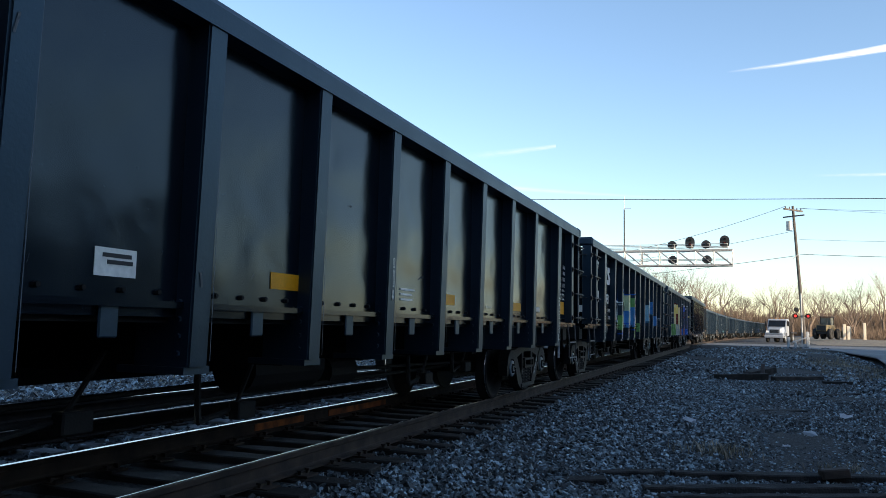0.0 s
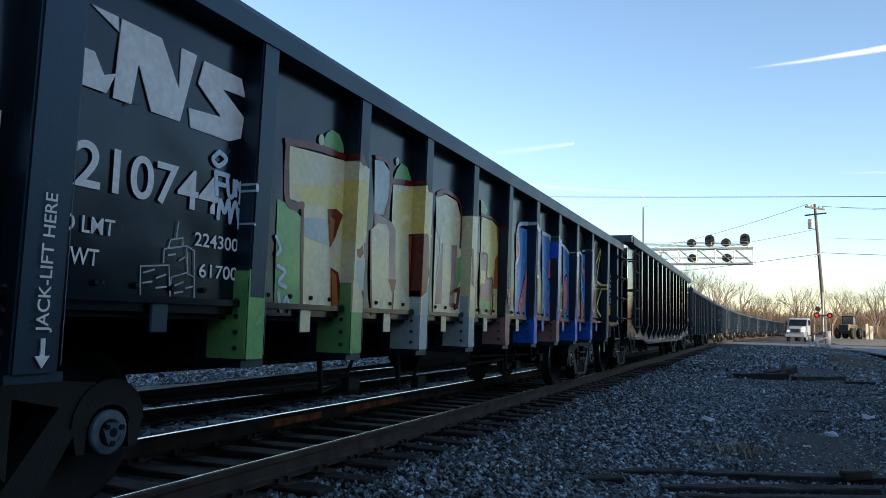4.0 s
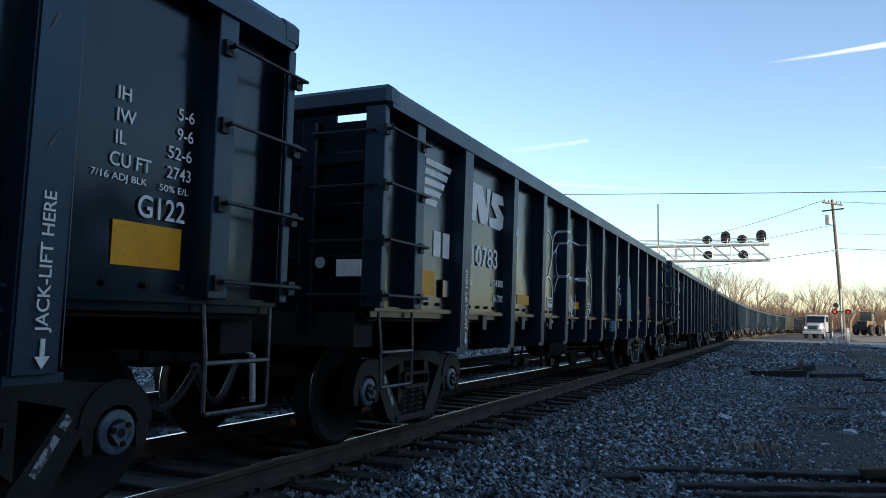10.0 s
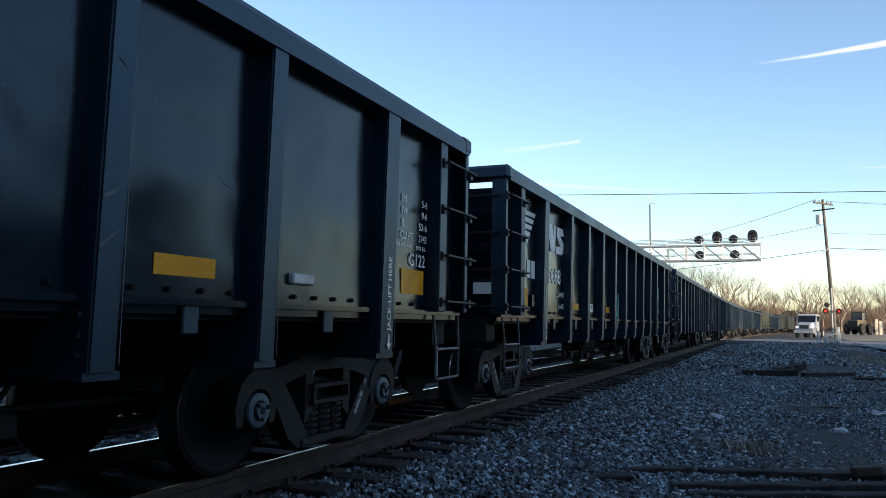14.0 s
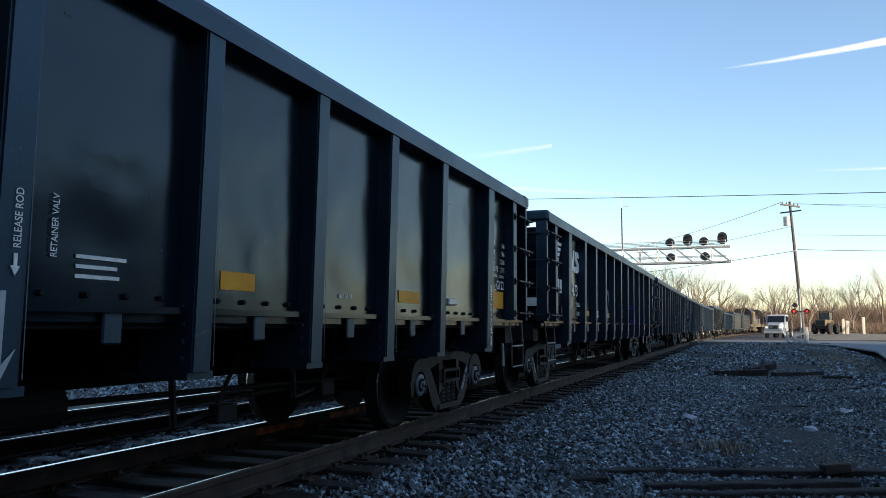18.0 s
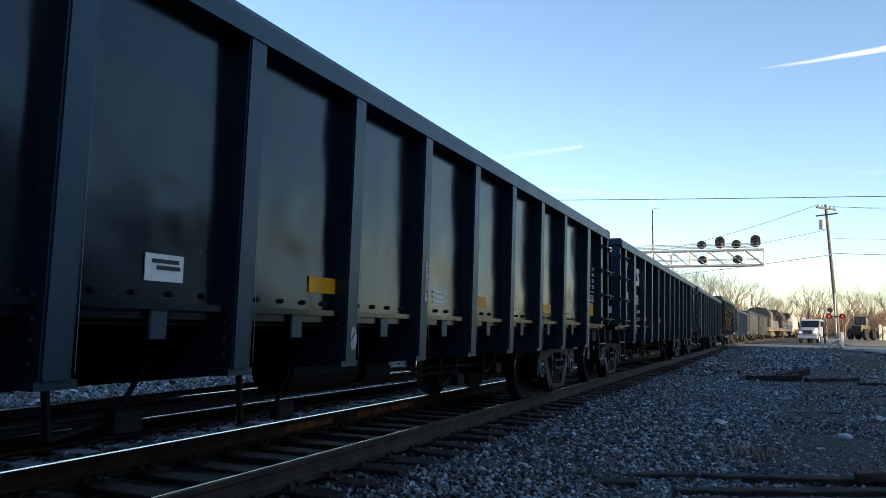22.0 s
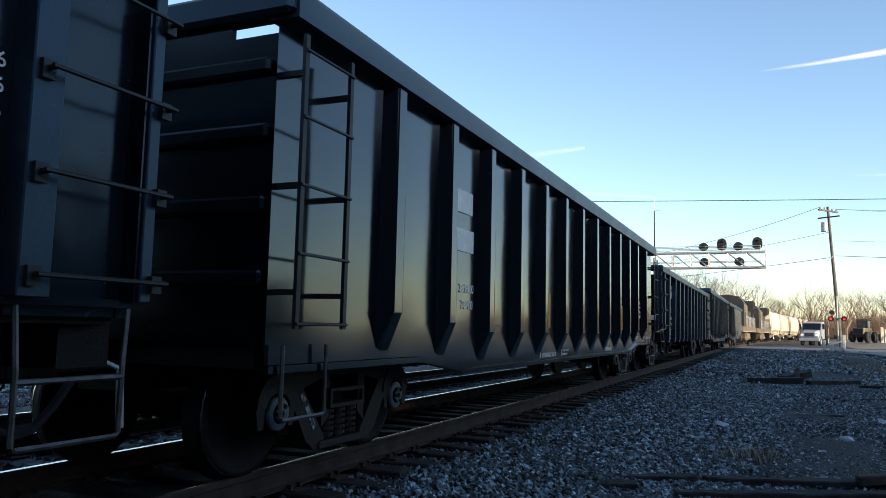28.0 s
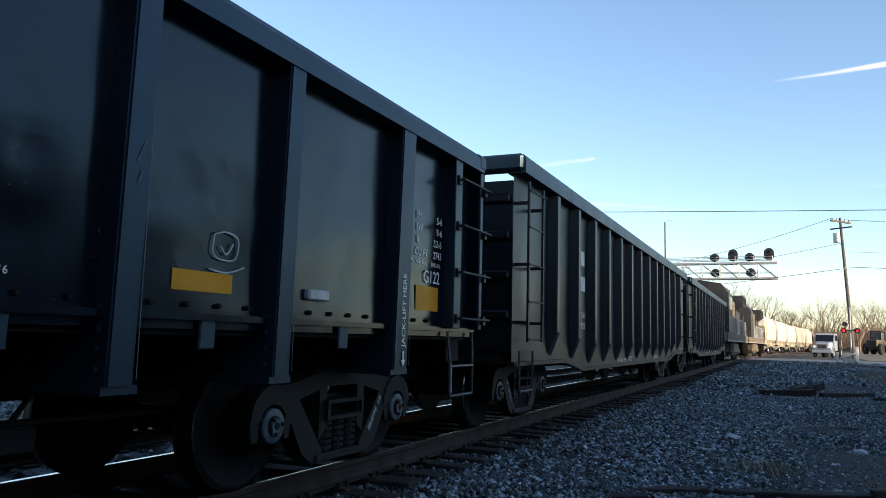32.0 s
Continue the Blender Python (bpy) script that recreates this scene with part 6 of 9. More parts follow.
        line(car, smooth_path([(5.25, 1.77), (5.31, 1.83), (5.42, 1.86), (5.50, 1.82), (5.46, 1.77), (5.36, 1.74), (5.28, 1.75), (5.25, 1.77)]), 0.034, PINK, 2)
        line(car, smooth_path([(4.73, 1.30), (4.68, 1.28), (4.71, 1.24)]), 0.034, PINK, 2)
    elif key == "E":
        line(car, smooth_path([(-4.28, 1.95), (-4.21, 1.78), (-4.11, 1.91), (-4.12, 1.65), (-4.01, 1.44), (-3.86, 1.37)]), 0.018, CHALK, 2)
        line(car, smooth_path([(-4.40, 1.80), (-4.33, 1.62), (-4.21, 1.71)]), 0.018, CHALK, 2)
        line(car, smooth_path([(-4.38, 1.48), (-4.15, 1.57), (-4.13, 1.50)]), 0.018, CHALK, 2)
        line(car, smooth_path([(-4.07, 1.86), (-3.99, 1.66), (-3.86, 1.87), (-3.94, 1.52), (-3.69, 1.34)]), 0.018, CHALK, 2)
        line(car, smooth_path([(-4.11, 1.92), (-4.04, 1.96), (-3.98, 1.94), (-4.05, 1.91), (-4.11, 1.92)]), 0.018, CHALK, 2)
        line(car, smooth_path([(-3.67, 1.86), (-3.79, 1.76), (-3.67, 1.72), (-3.75, 1.63)]), 0.018, CHALK, 2)
        line(car, [(-3.75, 1.57), (-3.63, 1.60)], 0.018, CHALK, 2)
        line(car, [(-3.67, 1.62), (-3.63, 1.49)], 0.018, CHALK, 2)
        line(car, smooth_path([(-3.14, 1.83), (-3.01, 1.88), (-3.09, 1.64), (-3.11, 1.33), (-2.98, 1.30)]), 0.018, CHALK, 2)
        line(car, smooth_path([(-2.97, 1.70), (-2.91, 1.48), (-2.83, 1.62), (-2.76, 1.44)]), 0.018, CHALK, 2)
        line(car, [(-2.93, 1.81), (-2.93, 1.78)], 0.018, CHALK, 2)
        line(car, [(-2.84, 1.84), (-2.83, 1.71)], 0.018, CHALK, 2)
        line(car, smooth_path([(-2.68, 1.73), (-2.60, 1.59), (-2.70, 1.45), (-2.60, 1.22)]), 0.018, CHALK, 2)
        line(car, [(-6.17, 1.64), (-6.19, 1.53), (-6.10, 1.62), (-6.23, 1.59), (-6.13, 1.50), (-6.17, 1.64)], 0.01, CHALK, 2)
        line(car, [(-4.65, 1.41), (-4.70, 1.29), (-4.44, 1.38), (-4.71, 1.35), (-4.46, 1.25), (-4.65, 1.41)], 0.01, CHALK, 2)
        line(car, [(-3.48, 1.36), (-3.50, 1.25), (-3.21, 1.33), (-3.51, 1.31), (-3.23, 1.25), (-3.48, 1.36)], 0.01, CHALK, 2)
        line(car, [(7.19, 1.52), (7.15, 1.40), (7.28, 1.50), (7.15, 1.48), (7.27, 1.35), (7.19, 1.52)], 0.012, CHALK, 2)
    elif key == "H":
        line(car, smooth_path([(-0.93, 1.63), (-0.88, 1.55), (-0.83, 1.42), (-0.82, 1.15)]), 0.055, TEAL, 2)
        line(car, smooth_path([(-0.82, 1.15), (-0.81, 1.42), (-0.75, 1.64), (-0.71, 1.57), (-0.67, 1.44), (-0.67, 1.21), (-0.68, 1.16)]), 0.055, TEAL, 2)
        line(car, smooth_path([(-0.68, 1.16), (-0.65, 1.41), (-0.60, 1.59)]), 0.055, TEAL, 2)
        line(car, smooth_path([(-0.53, 1.64), (-0.51, 1.51), (-0.50, 1.34), (-0.52, 1.09)]), 0.055, TEAL, 2)
        line(car, smooth_path([(-0.42, 1.61), (-0.37, 1.50), (-0.33, 1.29), (-0.32, 1.11)]), 0.055, TEAL, 2)
        line(car, smooth_path([(-0.34, 1.67), (-0.30, 1.50), (-0.30, 1.38), (-0.39, 1.58)]), 0.055, TEAL, 2)
        line(car, smooth_path([(-0.97, 1.32), (-0.90, 1.31), (-0.82, 1.15)]), 0.055, TEAL, 2)
        line(car, smooth_path([(-0.83, 1.26), (-0.76, 1.32), (-0.68, 1.16)]), 0.055, TEAL, 2)
        line(car, smooth_path([(-0.65, 1.30), (-0.58, 1.34), (-0.51, 1.09)]), 0.055, TEAL, 2)
        line(car, smooth_path([(-0.47, 1.25), (-0.43, 1.27), (-0.34, 1.11)]), 0.055, TEAL, 2)
        line(car, [(-0.45, 1.44), (-0.51, 1.16)], 0.055, TEAL, 2)
        area(car, [(-1.00, 1.16), (-0.99, 1.00), (-1.12, 0.91), (-1.19, 0.91), (-1.19, 1.03), (-1.15, 1.10)], CHALK, 0, "pale scraped patch on a post")
        line(car, smooth_path([(4.91, 1.98), (5.00, 1.86), (5.06, 1.65), (5.09, 1.47), (5.05, 1.37), (4.96, 1.49), (4.90, 1.64)]), 0.048, TEAL, 2)
        line(car, smooth_path([(5.04, 2.07), (5.08, 1.91), (5.08, 1.69), (5.13, 1.44)]), 0.048, TEAL, 2)
        line(car, smooth_path([(5.04, 2.07), (5.12, 2.01), (5.17, 1.79), (5.23, 1.48)]), 0.048, TEAL, 2)
        line(car, [(5.09, 1.59), (5.21, 1.62)], 0.048, TEAL, 2)
        line(car, smooth_path([(5.22, 2.08), (5.22, 1.77), (5.25, 1.47)]), 0.048, TEAL, 2)
        line(car, smooth_path([(5.25, 1.47), (5.30, 1.75), (5.34, 1.82), (5.37, 1.62), (5.39, 1.48), (5.40, 1.76), (5.42, 1.97), (5.46, 2.10)]), 0.048, TEAL, 2)
        line(car, smooth_path([(5.76, 2.08), (5.77, 1.88), (5.69, 1.99), (5.61, 2.08), (5.52, 2.04), (5.49, 1.97), (5.56, 1.87), (5.74, 1.80), (5.83, 1.68), (5.79, 1.49), (5.64, 1.39), (5.50, 1.47), (5.46, 1.64), (5.49, 1.76), (5.55, 1.81)]), 0.048, TEAL, 2)
    elif key == "J":
        line(car, smooth_path([(-2.11, 1.78), (-2.05, 1.83), (-2.04, 1.54), (-2.06, 1.32), (-2.11, 1.38)]), 0.04, PALE, 2)
        line(car, smooth_path([(-1.93, 1.83), (-2.00, 1.64), (-1.97, 1.39), (-1.89, 1.46), (-1.87, 1.69), (-1.93, 1.83)]), 0.04, PALE, 2)
        line(car, smooth_path([(-1.88, 1.84), (-1.81, 1.87), (-1.76, 1.83), (-1.76, 1.65), (-1.80, 1.48), (-1.84, 1.36)]), 0.042, PALE, 2)
        line(car, smooth_path([(-1.71, 1.84), (-1.74, 1.55), (-1.74, 1.20)]), 0.042, PALE, 2)
        line(car, smooth_path([(-1.75, 1.55), (-1.61, 1.73), (-1.47, 1.90), (-1.38, 1.89), (-1.35, 1.80), (-1.45, 1.57), (-1.59, 1.39)]), 0.042, PALE, 2)
        line(car, smooth_path([(-1.75, 1.55), (-1.68, 1.57), (-1.62, 1.50), (-1.60, 1.31)]), 0.042, PALE, 2)
        line(car, smooth_path([(-1.61, 1.72), (-1.60, 1.40), (-1.58, 1.26), (-1.52, 1.21), (-1.46, 1.29), (-1.34, 1.48)]), 0.042, PALE, 2)
        line(car, smooth_path([(2.34, 1.68), (2.24, 1.67), (2.26, 1.52), (2.26, 1.48), (2.33, 1.52)]), 0.032, VIOLET, 2)
        line(car, [(2.25, 1.58), (2.31, 1.60)], 0.032, VIOLET, 2)
        line(car, [(2.24, 1.46), (2.35, 1.26)], 0.032, VIOLET, 2)
        line(car, [(2.36, 1.44), (2.24, 1.26)], 0.032, VIOLET, 2)
        line(car, [(2.24, 1.17), (2.27, 1.03)], 0.032, VIOLET, 2)
        line(car, smooth_path([(2.24, 1.17), (2.31, 1.21), (2.37, 1.17), (2.33, 1.10), (2.27, 1.03)]), 0.032, VIOLET, 2)
        line(car, smooth_path([(2.61, 1.67), (2.66, 1.73), (2.76, 1.76), (2.84, 1.72), (2.82, 1.67), (2.73, 1.64), (2.63, 1.64), (2.61, 1.67)]), 0.032, VIOLET, 2)
        line(car, smooth_path([(2.37, 1.66), (2.54, 1.56), (2.60, 1.62), (2.65, 1.59)]), 0.032, VIOLET, 2)
        line(car, smooth_path([(2.56, 1.42), (2.55, 1.56), (2.60, 1.61), (2.68, 1.55), (2.71, 1.43), (2.65, 1.38), (2.39, 1.38)]), 0.032, VIOLET, 2)
        line(car, smooth_path([(2.73, 1.39), (2.72, 1.59), (2.81, 1.64), (2.91, 1.58), (2.92, 1.45), (2.82, 1.40), (2.73, 1.39)]), 0.032, VIOLET, 2)
        line(car, smooth_path([(2.59, 1.38), (2.62, 1.27), (2.69, 1.13), (2.75, 1.27), (2.74, 1.37)]), 0.032, VIOLET, 2)
        line(car, smooth_path([(2.60, 1.35), (2.57, 1.14), (2.40, 1.09)]), 0.032, VIOLET, 2)
        line(car, smooth_path([(2.77, 1.25), (2.86, 1.13), (2.96, 1.26), (2.99, 1.09)]), 0.032, VIOLET, 2)
        line(car, smooth_path([(2.93, 1.63), (2.96, 1.47), (2.96, 1.26)]), 0.032, VIOLET, 2)
        line(car, smooth_path([(2.94, 1.63), (3.13, 1.64), (3.06, 1.55), (3.07, 1.48), (3.20, 1.46), (3.20, 1.36), (3.13, 1.26), (3.10, 1.23), (3.00, 1.27)]), 0.032, VIOLET, 2)
        line(car, smooth_path([(3.09, 1.37), (3.20, 1.27), (3.38, 1.23)]), 0.032, VIOLET, 2)
        line(car, smooth_path([(3.28, 1.40), (3.30, 1.29), (3.38, 1.23), (3.18, 1.22)]), 0.032, VIOLET, 2)
    elif key == "L":
        line(car, smooth_path([(1.39, 1.89), (1.45, 1.50), (1.49, 1.94), (1.56, 1.51), (1.60, 2.04), (1.67, 1.57), (1.73, 1.95), (1.79, 1.70)]), 0.035, PALE, 2)
        line(car, smooth_path([(1.92, 2.03), (1.89, 1.86), (1.82, 1.79)]), 0.05, PALE, 2)
        line(car, smooth_path([(1.83, 1.96), (1.85, 1.83), (1.90, 1.83)]), 0.05, PALE, 2)
        line(car, smooth_path([(1.92, 1.85), (1.96, 1.97), (2.03, 1.95), (2.05, 1.87), (2.01, 1.82), (1.95, 1.83), (1.96, 1.91)]), 0.05, PALE, 2)
        line(car, smooth_path([(2.04, 1.94), (2.08, 1.86), (2.08, 1.76), (2.02, 1.71)]), 0.05, PALE, 2)
        line(car, smooth_path([(1.97, 1.81), (2.01, 1.76), (2.00, 1.67), (2.05, 1.75)]), 0.05, PALE, 2)
        line(car, smooth_path([(1.89, 1.72), (1.86, 1.69), (1.87, 1.62), (1.95, 1.52), (1.96, 1.56), (1.91, 1.59), (1.81, 1.63)]), 0.05, PALE, 2)
        line(car, [(2.03, 1.66), (2.03, 1.64)], 0.05, PALE, 2)
        line(car, [(2.03, 1.60), (2.04, 1.58)], 0.05, PALE, 2)
        line(car, smooth_path([(2.37, 1.49), (2.39, 1.52), (2.53, 1.50)]), 0.01, CHALK, 2)
        line(car, smooth_path([(2.54, 1.56), (2.56, 1.51), (2.59, 1.56), (2.61, 1.52)]), 0.01, CHALK, 2)
        line(car, [(2.62, 1.58), (2.62, 1.53)], 0.01, CHALK, 2)
        line(car, [(2.63, 1.56), (2.69, 1.60)], 0.01, CHALK, 2)
        line(car, smooth_path([(2.38, 1.43), (2.58, 1.51), (2.70, 1.55)]), 0.01, CHALK, 2)
        line(car, smooth_path([(2.76, 1.63), (2.78, 1.52), (2.83, 1.33)]), 0.01, CHALK, 2)
        line(car, [(2.82, 1.67), (2.84, 1.63)], 0.01, CHALK, 2)
        line(car, smooth_path([(2.85, 1.58), (2.82, 1.55), (2.85, 1.52)]), 0.01, CHALK, 2)
        line(car, smooth_path([(2.84, 1.48), (2.87, 1.45), (2.87, 1.49)]), 0.01, CHALK, 2)
        line(car, smooth_path([(2.90, 1.77), (2.88, 1.59), (2.90, 1.41), (2.97, 1.39)]), 0.01, CHALK, 2)
        line(car, smooth_path([(2.90, 1.77), (2.98, 1.66), (3.00, 1.51), (2.98, 1.39)]), 0.01, CHALK, 2)
        line(car, [(2.95, 1.75), (3.06, 1.78)], 0.01, CHALK, 2)
        line(car, [(2.96, 1.80), (2.98, 1.72)], 0.01, CHALK, 2)
        line(car, smooth_path([(3.05, 1.83), (3.02, 1.76), (3.08, 1.75), (3.02, 1.70)]), 0.01, CHALK, 2)
        line(car, smooth_path([(3.12, 1.86), (3.13, 1.79), (3.19, 1.82), (3.11, 1.84)]), 0.01, CHALK, 2)
        line(car, smooth_path([(3.02, 1.68), (3.06, 1.64), (3.00, 1.62)]), 0.01, CHALK, 2)
        line(car, smooth_path([(3.04, 1.62), (3.13, 1.68), (3.18, 1.62), (3.09, 1.54), (3.05, 1.58)]), 0.01, CHALK, 2)
        line(car, smooth_path([(3.17, 1.80), (3.27, 1.80), (3.26, 1.57), (3.24, 1.44), (3.16, 1.56), (3.17, 1.80)]), 0.01, CHALK, 2)
        line(car, smooth_path([(3.01, 1.48), (3.07, 1.52), (3.14, 1.48), (3.08, 1.40), (3.02, 1.44)]), 0.01, CHALK, 2)
        line(car, smooth_path([(2.98, 1.37), (3.06, 1.36), (3.12, 1.40), (3.03, 1.42)]), 0.01, CHALK, 2)
        line(car, smooth_path([(3.11, 1.33), (3.14, 1.29), (3.09, 1.27)]), 0.01, CHALK, 2)
        line(car, smooth_path([(3.17, 1.37), (3.19, 1.31), (3.22, 1.36), (3.25, 1.30), (3.30, 1.36)]), 0.01, CHALK, 2)
        line(car, [(3.16, 1.27), (3.30, 1.30)], 0.01, CHALK, 2)
        line(car, [(3.18, 1.31), (3.17, 1.23)], 0.01, CHALK, 2)
        line(car, [(3.24, 1.31), (3.23, 1.23)], 0.01, CHALK, 2)
        line(car, smooth_path([(3.88, 2.20), (3.96, 1.99), (4.08, 1.95), (4.00, 2.13), (4.08, 2.20), (4.17, 2.10), (4.08, 1.92), (3.96, 1.87)]), 0.022, CHALK, 2)
        line(car, smooth_path([(3.55, 1.99), (3.85, 2.11), (3.77, 1.95), (3.56, 1.80)]), 0.022, CHALK, 2)
        line(car, smooth_path([(3.56, 1.86), (3.87, 1.86), (3.96, 1.91), (3.90, 1.74), (3.78, 1.77)]), 0.022, CHALK, 2)
        line(car, smooth_path([(3.87, 1.71), (3.93, 1.83), (4.04, 1.79), (3.99, 1.67), (3.91, 1.68)]), 0.022, CHALK, 2)
        line(car, smooth_path([(4.07, 1.85), (4.11, 1.67), (4.17, 1.83), (4.24, 2.04), (4.31, 2.09)]), 0.022, CHALK, 2)
        line(car, [(4.31, 1.97), (4.47, 2.01)], 0.022, CHALK, 2)
        line(car, smooth_path([(4.28, 1.96), (4.18, 1.75), (4.32, 1.77)]), 0.022, CHALK, 2)
        line(car, smooth_path([(4.08, 1.55), (4.18, 1.60), (4.26, 1.52), (4.19, 1.40), (4.10, 1.44), (4.08, 1.55)]), 0.022, CHALK, 2)
        line(car, smooth_path([(4.25, 1.68), (4.30, 1.49), (4.35, 1.46)]), 0.022, CHALK, 2)
        line(car, [(3.91, 1.57), (4.05, 1.54)], 0.022, CHALK, 2)
        line(car, [(3.77, 1.55), (3.77, 1.53)], 0.022, CHALK, 2)
        line(car, [(3.83, 1.58), (3.83, 1.55)], 0.022, CHALK, 2)
        line(car, smooth_path([(5.00, 2.17), (4.95, 2.00), (4.88, 1.72)]), 0.045, PALE, 2)
        line(car, smooth_path([(5.00, 2.17), (5.02, 1.94), (5.09, 2.12), (5.18, 2.22), (5.12, 1.92)]), 0.045, PALE, 2)
        line(car, [(5.12, 2.07), (5.29, 2.13)], 0.045, PALE, 2)
        line(car, [(5.11, 1.82), (5.24, 1.90)], 0.045, PALE, 2)
        line(car, smooth_path([(5.32, 2.08), (5.24, 1.91), (5.29, 1.85), (5.40, 1.97)]), 0.045, PALE, 2)
        line(car, smooth_path([(5.43, 2.14), (5.39, 1.97), (5.43, 1.85), (5.53, 1.92)]), 0.045, PALE, 2)
        line(car, smooth_path([(5.39, 1.99), (5.49, 2.02), (5.61, 2.24), (5.60, 1.84), (5.77, 1.94), (5.87, 2.12)]), 0.045, PALE, 2)
        line(car, smooth_path([(5.76, 2.11), (5.70, 2.03), (5.79, 2.07), (5.90, 2.12)]), 0.045, PALE, 2)
        line(car, smooth_path([(5.15, 1.58), (5.27, 1.66), (5.62, 1.72)]), 0.045, PALE, 2)
        line(car, smooth_path([(5.18, 1.74), (5.25, 1.72), (5.18, 1.70)]), 0.045, PALE, 2)
        line(car, [(5.32, 1.81), (5.35, 1.72)], 0.045, PALE, 2)
        line(car, [(5.75, 1.83), (5.75, 1.79)], 0.045, PALE, 2)
        line(car, [(5.80, 1.78), (5.82, 1.76)], 0.045, PALE, 2)
        line(car, smooth_path([(4.69, 1.54), (4.68, 1.51), (4.73, 1.51), (4.73, 1.55), (4.69, 1.54)]), 0.01, CHALK, 2)
        line(car, smooth_path([(4.87, 1.57), (4.88, 1.54), (4.92, 1.55), (4.92, 1.57)]), 0.01, CHALK, 2)
        line(car, [(4.94, 1.55), (4.97, 1.59)], 0.01, CHALK, 2)
        line(car, [(4.70, 1.42), (4.95, 1.49)], 0.01, CHALK, 2)
        line(car, smooth_path([(4.71, 1.47), (4.74, 1.41), (4.89, 1.48), (4.92, 1.43), (4.95, 1.49)]), 0.01, CHALK, 2)
        line(car, smooth_path([(4.97, 1.43), (5.01, 1.50), (5.05, 1.44)]), 0.01, CHALK, 2)
        line(car, smooth_path([(5.07, 1.46), (5.13, 1.51), (5.16, 1.45)]), 0.01, CHALK, 2)
        line(car, smooth_path([(5.17, 1.51), (5.20, 1.46), (5.26, 1.48)]), 0.01, CHALK, 2)
        line(car, smooth_path([(5.28, 1.51), (5.36, 1.45), (5.48, 1.46)]), 0.01, CHALK, 2)
        line(car, smooth_path([(4.88, 1.37), (5.03, 1.43), (5.12, 1.40), (5.20, 1.37)]), 0.01, CHALK, 2)
        line(car, [(5.18, 1.57), (5.26, 1.55)], 0.01, CHALK, 2)
        line(car, smooth_path([(5.28, 1.57), (5.27, 1.52), (5.34, 1.55)]), 0.01, CHALK, 2)
        line(car, smooth_path([(5.65, 1.52), (5.70, 1.60), (5.79, 1.64), (5.90, 1.63), (5.95, 1.54), (5.96, 1.33), (5.89, 1.23), (5.78, 1.21), (5.68, 1.28), (5.65, 1.52)]), 0.01, CHALK, 2)
        line(car, [(5.70, 1.52), (5.93, 1.56)], 0.01, CHALK, 2)
        line(car, [(5.71, 1.55), (5.92, 1.59)], 0.01, CHALK, 2)
        line(car, smooth_path([(5.62, 1.38), (5.61, 1.31), (5.65, 1.27)]), 0.01, CHALK, 2)
        line(car, smooth_path([(7.30, 1.50), (7.31, 1.43), (7.33, 1.49), (7.35, 1.44)]), 0.014, SKYB, 2)
        line(car, smooth_path([(7.36, 1.50), (7.36, 1.44), (7.39, 1.44)]), 0.014, SKYB, 2)
        line(car, smooth_path([(7.39, 1.50), (7.40, 1.44), (7.42, 1.49), (7.43, 1.44)]), 0.014, SKYB, 2)
        line(car, smooth_path([(7.44, 1.50), (7.46, 1.53), (7.48, 1.50), (7.45, 1.46), (7.44, 1.50)]), 0.014, SKYB, 2)
        line(car, smooth_path([(7.33, 1.38), (7.43, 1.41), (7.32, 1.33)]), 0.014, SKYB, 2)
    elif key == "O":
        line(car, smooth_path([(-0.83, 1.77), (-0.91, 1.65), (-1.00, 1.49), (-0.96, 1.44), (-0.81, 1.49), (-0.75, 1.41), (-0.78, 1.30), (-0.87, 1.26), (-0.94, 1.30), (-0.97, 1.35)]), 0.05, PALE, 2)
        line(car, [(-0.82, 1.76), (-0.80, 1.54)], 0.05, PALE, 2)
        line(car, smooth_path([(-0.65, 1.82), (-0.68, 1.60), (-0.78, 1.33), (-0.64, 1.30), (-0.63, 1.36), (-0.67, 1.41)]), 0.05, PALE, 2)
        line(car, smooth_path([(-0.58, 1.67), (-0.54, 1.75), (-0.45, 1.75), (-0.41, 1.70), (-0.47, 1.64), (-0.55, 1.63), (-0.58, 1.67)]), 0.05, PALE, 2)
        line(car, smooth_path([(-0.60, 1.50), (-0.53, 1.55), (-0.44, 1.53), (-0.48, 1.47), (-0.59, 1.44), (-0.51, 1.41), (-0.49, 1.37), (-0.55, 1.31)]), 0.05, PALE, 2)
        line(car, smooth_path([(-0.34, 1.86), (-0.35, 1.63), (-0.37, 1.45), (-0.41, 1.30)]), 0.05, PALE, 2)
        line(car, smooth_path([(-0.34, 1.86), (-0.27, 1.68), (-0.19, 1.46), (-0.36, 1.45)]), 0.05, PALE, 2)
        line(car, smooth_path([(1.63, 1.73), (1.66, 1.80), (1.71, 1.84), (1.78, 1.82), (1.81, 1.77), (1.76, 1.71), (1.68, 1.70), (1.63, 1.73)]), 0.009, CHALK, 2)
        line(car, smooth_path([(1.70, 1.73), (1.71, 1.75), (1.73, 1.74), (1.72, 1.72), (1.70, 1.73)]), 0.009, CHALK, 2)
        line(car, smooth_path([(1.45, 1.78), (1.52, 1.82), (1.59, 1.77), (1.60, 1.72), (1.53, 1.67), (1.46, 1.65)]), 0.009, CHALK, 2)
        line(car, [(1.65, 1.77), (1.77, 1.80)], 0.009, CHALK, 2)
        line(car, [(1.66, 1.79), (1.75, 1.82)], 0.009, CHALK, 2)
        line(car, smooth_path([(1.61, 1.83), (1.63, 1.81), (1.60, 1.79), (1.64, 1.78), (1.60, 1.75)]), 0.009, CHALK, 2)
